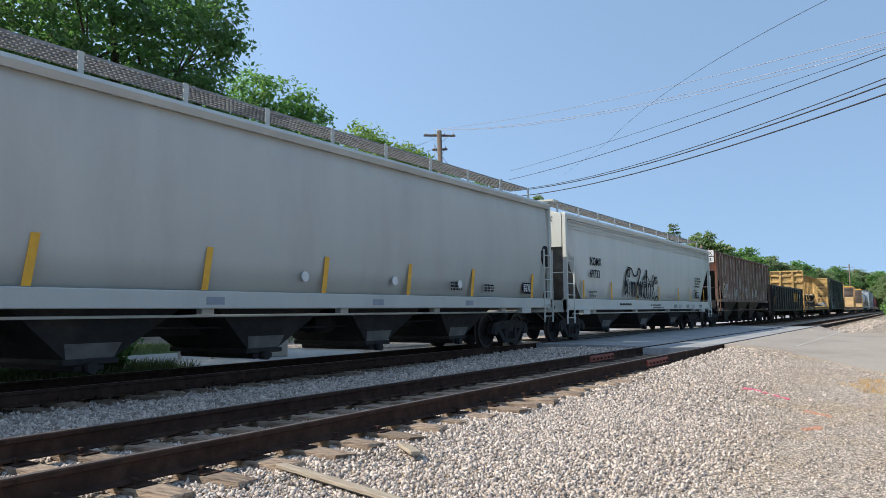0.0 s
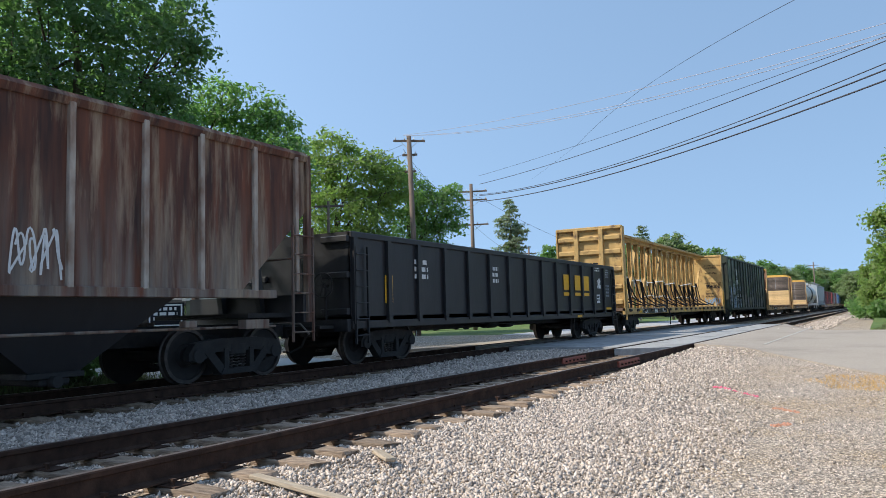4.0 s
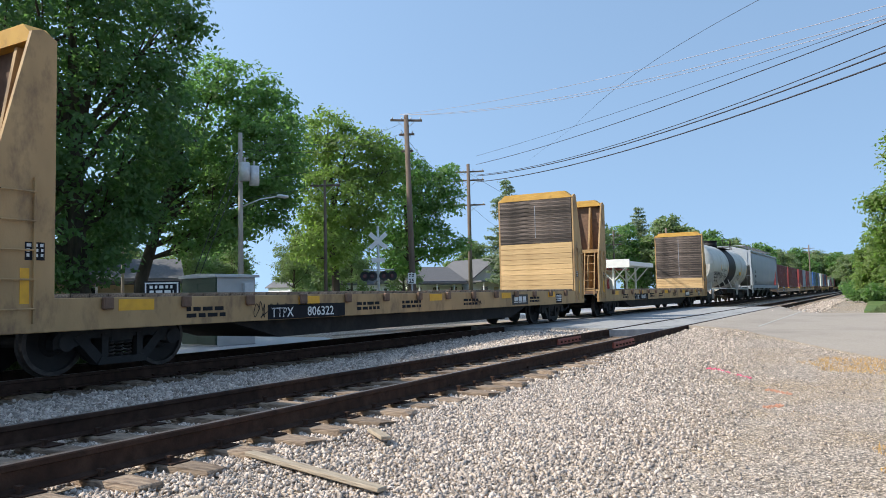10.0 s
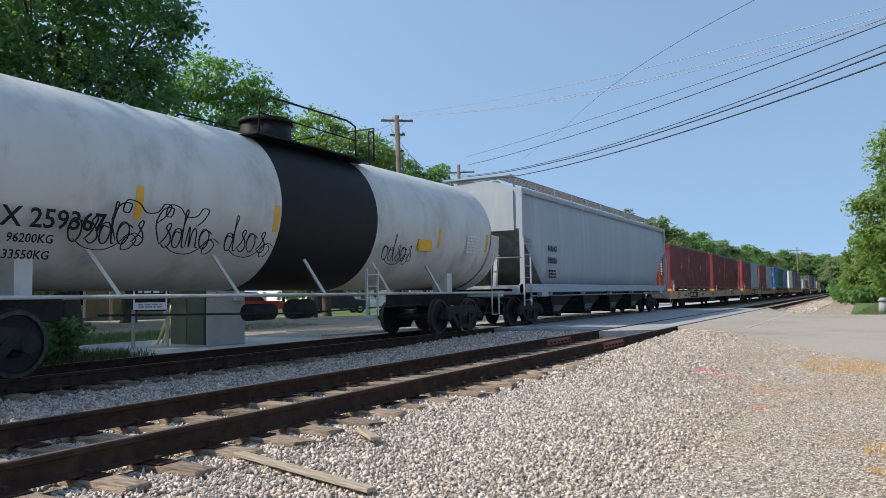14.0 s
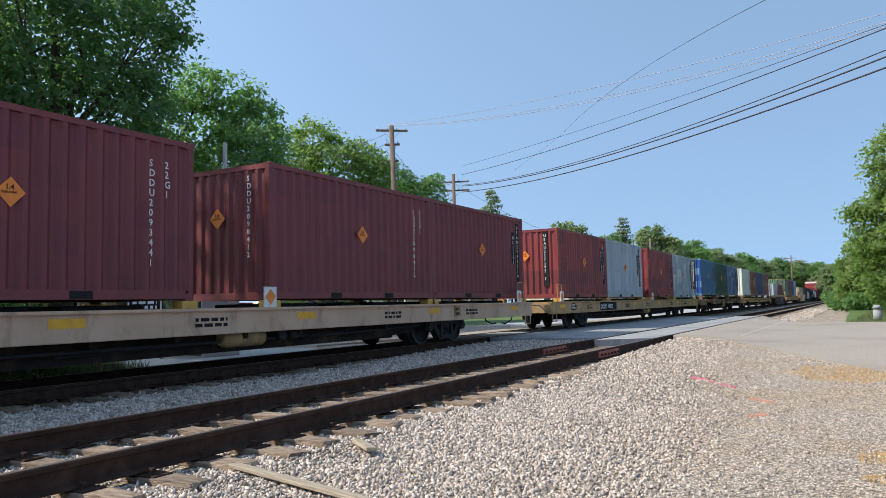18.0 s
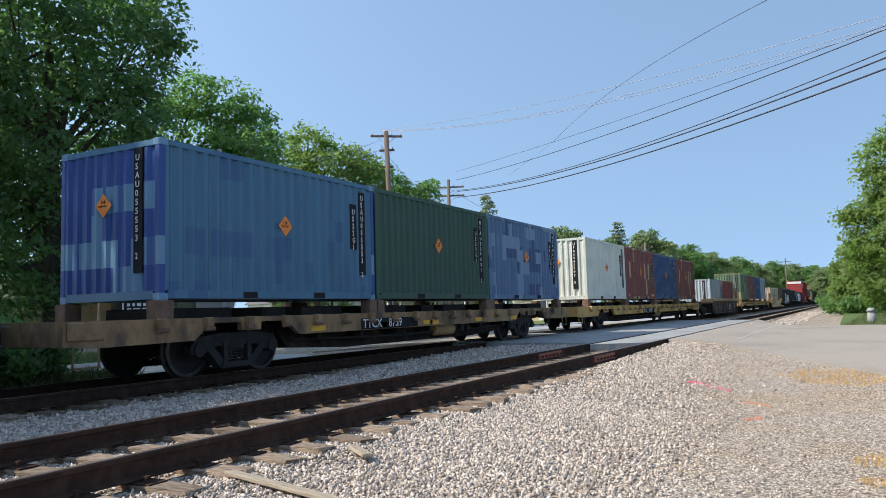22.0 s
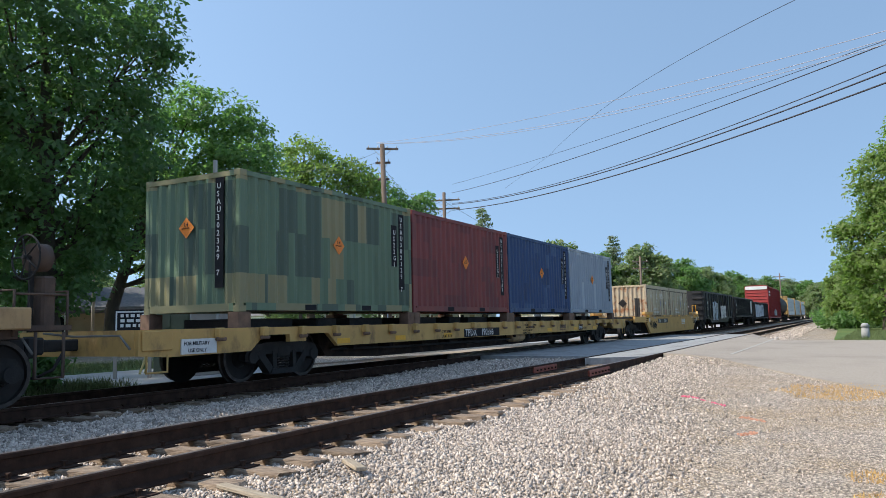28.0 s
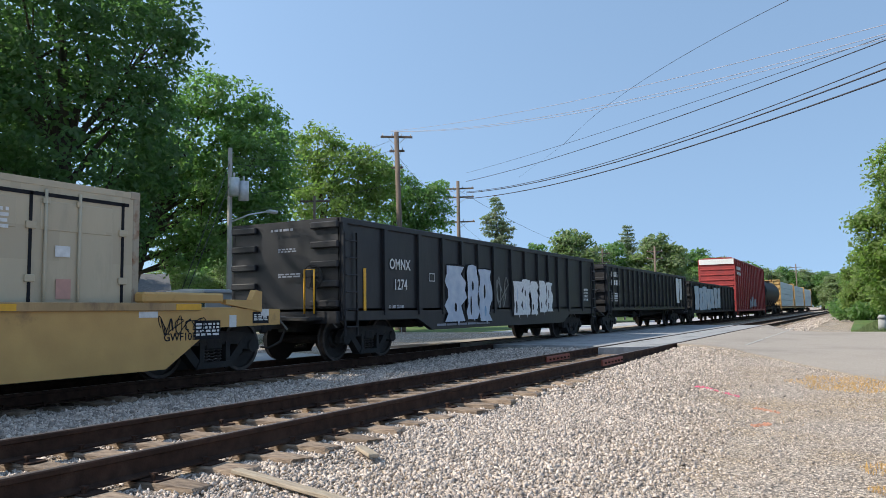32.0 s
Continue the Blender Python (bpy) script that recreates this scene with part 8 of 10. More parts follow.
def container(label, X, z, m, number="", code="US22G1", style="box", placard=True, endm=None, panel=True, endnum=None):
    """A twenty-foot box: posts, rails, castings, corrugated walls, roof and a pair of rear doors."""
    ob = rolling(thing("shipping_container", (X, Y2, z), label, "container", "containers on the train"), X, Y2, z)
    h = CW / 2
    endm = endm or m
    part("side_wall", sheet("side" if style == "box" else "flat", m), m, ob, at=(0.12, -h + 0.012, 0))
    part("side_wall", sheet("side", m), m, ob, at=pose(CL - 0.12, h - 0.012, 0, 0, 0, 180))
    part("end_wall", sheet("end", endm), endm, ob, at=pose(0.012, h - 0.12, 0, 0, 0, -90))
    dr = part("door", bx(CL - 0.06, CL - 0.015, -h + 0.1, -0.01, 0.12, CH - 0.1), m, ob)
    d2 = part("door", bx(CL - 0.06, CL - 0.015, 0.01, h - 0.1, 0.12, CH - 0.1), m, ob)
    for dd, ys in ((dr, (-0.9, -0.35)), (d2, (0.35, 0.9))):
        for y in ys:
            part("lock_rod", rod(bmesh.new(), (CL + 0.01, y, 0.15), (CL + 0.01, y, CH - 0.12), 0.018, 6), grey_p, dd)
    part("roof", bx(0.1, CL - 0.1, -h + 0.06, h - 0.06, CH - 0.05, CH - 0.025), m, ob)
    for x in (0, CL - 0.12):
        for y in (-h, h - 0.12):
            part("corner_post", sheet("post", endm), endm, ob, at=(x, y, 0))
    for x in (0, CL - 0.174):
        for y in (-h, h - 0.162):
            for zz in (0, CH - 0.118):
                part("corner_casting", sheet("casting", endm), endm, ob, at=(x, y, zz))
    for y0, y1 in ((-h, -h + 0.07), (h - 0.07, h)):
        part("top_rail", bx(0.17, CL - 0.17, y0 + 0.004, y1 - 0.004, CH - 0.10, CH - 0.012), m, ob)
        part("bottom_rail", bx(0.17, CL - 0.17, y0 + 0.004, y1 - 0.004, 0.03, 0.17), m, ob)
    for x0, x1 in ((0, 0.08), (CL - 0.08, CL)):
        part("top_rail", bx(x0 + 0.005, x1 - 0.005, -h + 0.16, h - 0.16, CH - 0.11, CH - 0.015), m, ob)
        part("bottom_rail", bx(x0 + 0.005, x1 - 0.005, -h + 0.16, h - 0.16, 0.02, 0.16), m, ob)
    part("floor", bx(0.1, CL - 0.1, -h + 0.08, h - 0.08, 0.08, 0.14), dark_m, ob)
    for x in (1.85, 3.85):
        part("fork_pocket", bx(x, x + 0.36, -h - 0.001, -h + 0.05, 0.04, 0.15), ink_p, ob)
    y = -h + 0.008
    if style == "box":
        if placard:
            hazard(ob, 3.0, y, 1.42, SIDE)
        if number:
            if panel:
                plate(ob, "stencil_panel", ink_p, 5.47, 5.71, 0.55, CH - 0.2, y + 0.002, 0.004)
                plate(ob, "stencil_panel", ink_p, 5.13, 5.38, 1.1, CH - 0.5, y + 0.002, 0.004)
            stacked(number, 0.155, white_p, ob, 5.53 if panel else 5.16, y - 0.004, CH - 0.38 if panel else CH - 0.5)
            stacked(code, 0.155, white_p, ob, 5.21 if panel else 5.46, y - 0.004, CH - 0.72 if panel else CH - 0.5)
            if panel:
                part("stencil_panel", bx(-0.002, 0.012, -0.82, -0.62, 0.45, CH - 0.12), ink_p, ob)
            stacked(endnum or number, 0.145, white_p, ob, -0.006, -0.66, CH - 0.32, FRONT)
            hazard(ob, 0.0, 0.1, 1.6, FRONT, along_y=True)
    else:
        # four side doors hung on bars, with hinges at the seams
        for x in (0.87, 1.37, 2.27, 2.78, 3.13, 3.64, 4.55, 5.05):
            br = part("door_bar", rod(bmesh.new(), (x, -h - 0.012, 0.2), (x, -h - 0.012, CH - 0.15), 0.022, 8), m, ob)
            for z_ in (0.35, CH - 0.3):
                part("bar_keeper", bx(x - 0.05, x + 0.05, -h - 0.03, -h + 0.01, z_ - 0.04, z_ + 0.04, 0.005), m, br)
        for k, x in enumerate((0.16, 1.52, 2.92, 4.35, 5.76)):
            sm = part("door_seam", bx(x - 0.02, x + 0.02, -h - 0.002, -h + 0.015, 0.2, CH - 0.2), ink_p, ob)
            for z_ in (0.55, 1.25, 1.95):
                part("hinge", bx(x - 0.07, x + 0.07, -h - 0.02, -h + 0.01, z_ - 0.05, z_ + 0.05, 0.008), m, sm)
        part("door_seam", bx(0.2, CL - 0.2, -h - 0.002, -h + 0.015, CH - 0.24, CH - 0.19), ink_p, ob)
        for k in range(4):
            x = (0.3, 1.65, 3.05, 4.48)[k]
            part("door_panel", bx(x, x + 1.1, -h + 0.002, -h + 0.012, 1.9, CH - 0.3, 0.005), m, ob)
        lettered("PROPERTY OF", 0.15, white_p, ob, 1.57, -h - 0.026, 1.22)
        lettered("THE U.S.GOVERNMENT", 0.14, white_p, ob, 1.57, -h - 0.026, 1.04, sx=0.95)
        for k, s_ in enumerate(("USFU", "012668 9", "22G9")):
            lettered(s_, 0.14, white_p, ob, 2.3, -h - 0.006, 2.0 - 0.18 * k)
        bars(ob, 3.3, -h - 0.006, 1.85, 0.75, 0.3, 4, white_p, seed=151)
        part("round_placard", rod(bmesh.new(), (1.06, -h - 0.008, 1.94), (1.06, -h + 0.002, 1.94), 0.1, 20), white_p, ob, "round white sticker")
        hz = bmesh.new()
        hz.faces.new([hz.verts.new((px, py, 0.0)) for px, py in ((0, 0.24), (0.24, 0), (0, -0.24), (-0.24, 0))])
        part("placard_holder", hz, grey_p, ob, "empty grey diamond placard holder", at=Matrix.Translation((3.37, -h - 0.006, 1.61)) @ SIDE)
        hz = bmesh.new()
        hz.faces.new([hz.verts.new((px, py, 0.0)) for px, py in ((0, 0.24), (0.24, 0), (0, -0.24), (-0.24, 0))])
        part("placard_holder", hz, ink_p, ob, "dark diamond placard", at=Matrix.Translation((-0.004, 0.1, 1.6)) @ FRONT)
        plate(ob, "sticker", rosetag_m, 4.72, 4.94, 0.98, 1.25, -h - 0.002, 0.004)
        plate(ob, "sticker", white_p, 4.7, 4.92, 1.55, 1.7, -h - 0.002, 0.004)
    return ob


def hazard(parent, x, y, z, turn, along_y=False):
    """An orange diamond with its class number."""
    bm = bmesh.new()
    q = 0.20
    vs = [bm.verts.new((px, py, 0.0)) for px, py in ((0, q), (q, 0), (0, -q), (-q, 0))]
    vt = [bm.verts.new((v.co.x, v.co.y, 0.006)) for v in vs]
    bm.faces.new(vt)
    for i in range(4):
        bm.faces.new((vs[i], vs[(i + 1) % 4], vt[(i + 1) % 4], vt[i]))
    m = Matrix.Translation((x - (0.004 if along_y else 0), y - (0 if along_y else 0.002), z)) @ turn
    pl = part("hazard_placard", bm, orange_p, parent, "orange diamond hazard placard", at=m)
    t = lettered("1.4", 0.1, ink_p, pl, 0, 0, 0, pose(-0.075, 0.03, 0.008))
    t2 = lettered("EXPLOSIVE", 0.042, ink_p, pl, 0, 0, 0, pose(-0.12, -0.02, 0.008))
    return pl


def container_flat(label, a, b, s0, s1, m, z0, z1, mark, num, mx, pockets, seats, sz, tc):
    """A long flat car: side sills, deck, stake brackets and seats for the boxes."""
    ob, L = car("container_flat_car", label, a, b, "flat car", tc=tc)
    ta, tb = tc
    x0, x1 = s0 - a, s1 - a
    for sg in (-1, 1):
        ya, yb = sorted((sg * 1.32, sg * 1.42))
        if pockets:
            prof = [(x0, z0 + 0.05), (x0 + 0.6, z0 + 0.01)]
            for c in (ta, L - tb):
                prof += [(c - 1.3, z0 + 0.03), (c - 0.95, z0 + 0.3), (c - 0.25, z0 + 0.3), (c - 0.24, z0 + 0.16), (c + 0.24, z0 + 0.16), (c + 0.25, z0 + 0.3), (c + 0.95, z0 + 0.3), (c + 1.3, z0 + 0.03)]
            prof += [(x1 - 0.6, z0 + 0.01), (x1, z0 + 0.05), (x1, z1), (x0, z1)]
            part("side_sill", extrude_y(bmesh.new(), prof, ya, yb), m, ob)
        else:
            part("side_sill", bx(x0, x1, ya, yb, z0, z1, 0.01), m, ob)
            part("sill_flange", bx(x0, x1, *sorted((sg * 1.32, sg * 1.47)), z1 - 0.04, z1 + 0.005), m, ob)
    part("deck", bx(x0, x1, -1.32, 1.32, z1 - 0.07, z1 - 0.01), deckrust_m, ob, "rusty steel deck")
    part("end_sill", bx(x0 - 0.02, x0 + 0.15, -1.35, 1.35, z0 + 0.05, z1), m, ob)
    part("end_sill", bx(x1 - 0.15, x1 + 0.02, -1.35, 1.35, z0 + 0.05, z1), m, ob)
    u0, u1 = ta + 1.25, L - tb - 1.25
    part("underframe", extrude_y(bmesh.new(), [(u0, 0.62), (u0 + 0.25, 0.36), (u0 + 2.2, 0.27), (u1 - 2.2, 0.27), (u1 - 0.25, 0.36), (u1, 0.62), (u1, z1 - 0.08), (u0, z1 - 0.08)], -0.95, 0.95), underrust_m, ob, "deep sooty fish-belly underframe")
    n = int((u1 - u0) / 1.5)
    for i in range(n):
        x = u0 + 0.8 + i * 1.5
        part("cross_bearer", extrude_y(bmesh.new(), [(x - 0.05, 0.5), (x + 0.05, 0.5), (x + 0.05, z0 + 0.1), (x - 0.05, z0 + 0.1)], -1.31, -0.95), underrust_m, ob)
    part("train_line", tube(bmesh.new(), [(u0 + 0.2, -1.12, 0.52), (u0 + 3, -1.12, 0.46), (u1 - 3, -1.12, 0.46), (u1 - 0.2, -1.12, 0.52)], 0.03, 6), dark_m, ob, "brake pipe under the sill")
    xr = (u0 + u1) / 2 + 1.0
    tank = rod(bmesh.new(), (xr - 0.45, -1.12, 0.52), (xr + 0.45, -1.12, 0.52), 0.17, 16)
    rod(tank, (xr - 0.52, -1.12, 0.52), (xr - 0.45, -1.12, 0.52), 0.10, 12, 0.17)
    rod(tank, (xr + 0.45, -1.12, 0.52), (xr + 0.52, -1.12, 0.52), 0.17, 12, 0.10)
    part("air_reservoir", tank, tan_m, ob, "tan air reservoir slung under the sill")
    vb = bx(xr + 0.85, xr + 1.05, -1.25, -1.0, 0.42, 0.66, 0.02)
    rod(vb, (xr + 1.15, -1.2, 0.5), (xr + 1.35, -1.2, 0.5), 0.08, 10)
    box(vb, xr + 1.05, xr + 1.5, -1.18, -1.08, 0.46, 0.54)
    part("brake_valve", vb, dark_m, ob)
    part("brake_lever", bar(bmesh.new(), (xr + 1.6, -1.15, 0.42), (xr + 2.6, -1.15, 0.6), 0.05, 0.025), underrust_m, ob)
    part("brake_rod", rod(bmesh.new(), (xr - 3.5, -1.05, 0.40), (xr - 0.6, -1.1, 0.45), 0.018, 6), dark_m, ob)
    # added dark blocks that fill the space between deck and boxes
    for s_ in seats:
        for xa, xb in ((0.5, 2.1), (2.9, 3.6), (4.1, 5.5)):
            part("dark_block", bx(s_ - a + xa, s_ - a + xb, -0.7, 0.7, z1 - 0.02, z1 + 0.6 * (sz - z1), 0.02), dark_m, ob)
    y = -1.422
    if pockets:
        for i in range(pockets):
            x = x0 + 1.6 + i * (x1 - x0 - 3.2) / (pockets - 1)
            br = part("stake_bracket", bx(x - 0.07, x + 0.07, -1.54, -1.41, z1 - 0.16, z1 + 0.01, 0.02), m, ob)
            part("ratchet", rod(bmesh.new(), (x - 0.1, -1.5, z1 - 0.18), (x + 0.1, -1.5, z1 - 0.18), 0.035, 8), deckrust_m, br)
    for s_ in seats:
        for xx in (s_ - a + 0.1, s_ - a + CL - 0.1):
            for sg in (-1, 1):
                part("container_seat", bx(xx - 0.16, xx + 0.16, sg * 1.12 - 0.13, sg * 1.12 + 0.13, z1 - 0.02, sz, 0.01), deckrust_m if pockets else capyellow_m, ob)
    dz = -0.035 if pockets else 0.0
    pl = plate(ob, "mark_panel", ink_p, mx - a - 0.05, mx - a + 2.35, z0 + 0.04, z0 + 0.38 + 3 * dz, y)
    lettered(mark, 0.27, white_p, pl, mx - a + 0.02, y - 0.005, z0 + 0.11 + dz, sx=1.05)
    lettered(num, 0.27, white_p, pl, mx - a + 1.05, y - 0.005, z0 + 0.11 + dz, sx=1.05)
    if pockets:
        for X in (5.86, 8.14, 10.56, L - 11.27, L - 8.36, L - 5.85):
            plate(ob, "reflector_strip", yellow_p, X, X + 0.45, z0 + 0.07, z0 + 0.18, y)
    for X in () if pockets else (0.9, 6.0, 11.0, 16.0, 21.0, 26.0):
        if x0 + X < x1 - 0.5:
            plate(ob, "reflector_strip", yellow_p, x0 + X, x0 + X + 0.55, z0 + 0.2, z0 + 0.33, y)
    for k, X in enumerate(() if pockets else (2.1, 4.0, 9.6, 13.5, 19.0, 23.0)):
        if x0 + X < x1 - 1.5:
            bars(ob, x0 + X, y - 0.002, z0 + 0.1, 0.7, 0.18, 2, ink_p, seed=200 + k)
    if not pockets:
        print_block(ob, x0 + 2.2, z0 + 0.1, y, 0.4, 0.26, 210)
    for x, d in ((x0, 1), (x1, -1)):
        part("step", path(bmesh.new(), [(x + d * 0.15, -1.42, z0 + 0.05), (x + d * 0.15, -1.42, 0.35), (x + d * 0.55, -1.42, 0.35), (x + d * 0.55, -1.42, z0 + 0.05)], 0.02), m, ob)
        if not pockets:
            gi = part("grab_iron", path(bmesh.new(), [(x + d * 0.68, -1.43, z1), (x + d * 0.68, -1.43, z1 + 0.62), (x + d * 1.12, -1.43, z1 + 0.62), (x + d * 1.12, -1.43, z1)], 0.018), m, ob)
            part("rung", path(bmesh.new(), [(x + d * 0.68, -1.43, z1 + 0.3), (x + d * 1.12, -1.43, z1 + 0.3)], 0.014), m, gi)
            xa = x + 0.92 if d > 0 else x - 1.24
            bd = part("placard_board", bx(xa, xa + 0.32, -1.46, -1.44, z1 + 0.01, z1 + 0.37), white_p, ob, "white board with an orange diamond placard")
            hz = bmesh.new()
            hz.faces.new([hz.verts.new((px, py, 0.0)) for px, py in ((0, 0.15), (0.14, 0), (0, -0.15), (-0.14, 0))])
            part("hazard_placard", hz, orange_p, bd, at=Matrix.Translation((xa + 0.16, -1.463, z1 + 0.19)) @ SIDE)
            if d > 0:
                xm = seats[2] - a - 0.42
                b2 = part("placard_board", bx(xm, xm + 0.32, -1.46, -1.44, z1 + 0.01, z1 + 0.37), white_p, ob, "white board with an orange diamond placard")
                hz = bmesh.new()
                hz.faces.new([hz.verts.new((px, py, 0.0)) for px, py in ((0, 0.15), (0.14, 0), (0, -0.15), (-0.14, 0))])
                part("hazard_placard", hz, orange_p, b2, at=Matrix.Translation((xm + 0.16, -1.463, z1 + 0.19)) @ SIDE)
            jx = ta if d > 0 else L - tb
            jk = plate(ob, "jack_plate", tan_m, jx - 0.18, jx + 0.18, z0 + 0.1, z0 + 0.38, y, 0.01)
            lettered("JACK", 0.1, ink_p, jk, jx - 0.13, y - 0.013, z0 + 0.26)
            lettered("HERE", 0.1, ink_p, jk, jx - 0.13, y - 0.013, z0 + 0.14)
        else:
            part("end_plate", bx(*sorted((x + d * 0.05, x + d * 0.62)), -1.45, -1.42, z0 + 0.12, z1 - 0.02, 0.01), m, ob)
    return ob, L


def well_car(label, a, b, m, w0, w1, tc, dark=False):
    """A well car: deep side girders between raised end platforms over the trucks."""
    ob, L = car("well_car", label, a, b, "well car", tc=tc)
    x0, x1 = w0 - a, w1 - a
    e0, e1 = (1.2, L - 0.85) if dark else (1.2, L - 1.0)
    zt, zb = (1.34, 0.18) if dark else (1.20, 0.20)
    ob_sill = [o for o in ob.children if o.name.startswith(("centre_sill", "brake_gear"))]
    for o in ob_sill:
        bpy.data.objects.remove(o)
    for sg in (-1, 1):
        ya, yb = sorted((sg * 1.36, sg * 1.46))
        if dark:
            prof = [(x0, zb), (x1, zb), (x1, zt - 0.2), (x0, zt - 0.2)]
        else:
            prof = [(e0, 0.82), (x0 - 1.1, 0.80), (x0 - 0.15, zb), (x1 + 0.15, zb), (x1 + 1.1, 0.80), (e1, 0.82), (e1, zt - 0.1), (e0, zt - 0.1)]
        g = part("side_girder", extrude_y(bmesh.new(), prof, ya, yb), m, ob)
        ya, yb = sorted((sg * 1.30, sg * 1.5))
        if dark:
            part("top_chord", bx(x0 - 0.05, x1 + 0.05, ya, yb, zt - 0.2, zt, 0.01), tan_m, g)
            part("bottom_flange", bx(x0, x1, *sorted((sg * 1.34, sg * 1.52)), zb - 0.02, zb + 0.05, 0.01), m, g)
            for x in [x0 + 0.06] + [x0 + 1.6 + 1.45 * i for i in range(8)] + [x1 - 0.06]:
                if x <= x1:
                    part("girder_rib", extrude_y(bmesh.new(), [(x - 0.05, zb + 0.05), (x + 0.05, zb + 0.05), (x + 0.05, zt - 0.2), (x - 0.05, zt - 0.2)], *sorted((sg * 1.44, sg * 1.52))), m, g)
            for xa, xb in ((e0 - 0.1, x0 - 0.06), (x1 + 0.06, e1 + 0.05)):
                part("platform_sill", bx(xa, xb, *sorted((sg * 1.28, sg * 1.47)), zt - 0.3, zt - 0.02, 0.015), tan_m, g)
        else:
            part("top_chord", bx(x0 - 0.8, x1 + 0.8, ya, yb, zt - 0.12, zt, 0.01), tan_m, g)
    for k in range(5):
        x = x0 + 0.4 + k * (x1 - x0 - 0.8) / 4
        part("well_floor", bx(x - 0.3, x + 0.3, -1.4, 1.4, 0.19, 0.25), m, ob)
    for (xa, xb) in ((e0, x0 - 0.25), (x1 + 0.25, e1)):
        part("end_platform", bx(xa, xb, -1.27, 1.27, 0.92, 1.04), m, ob)
        for y_ in (-0.75, 0.0, 0.75):
            part("platform_rib", bx(xa + 0.1, xb - 0.1, y_ - 0.06, y_ + 0.06, 1.04, 1.14, 0.02), m, ob)
    part("well_bulkhead", bx(x0 - 0.2, x0 - 0.1, -1.34, 1.34, zb, 1.0), dark_m, ob)
    part("well_bulkhead", bx(x1 + 0.1, x1 + 0.2, -1.34, 1.34, zb, 1.0), dark_m, ob)
    part("stub_sill", bx(0.8, x0 - 0.2, -0.25, 0.25, 0.62, 0.91), dark_m, ob)
    part("stub_sill", bx(x1 + 0.2, L - 0.8, -0.25, 0.25, 0.62, 0.91), dark_m, ob)
    return ob, L


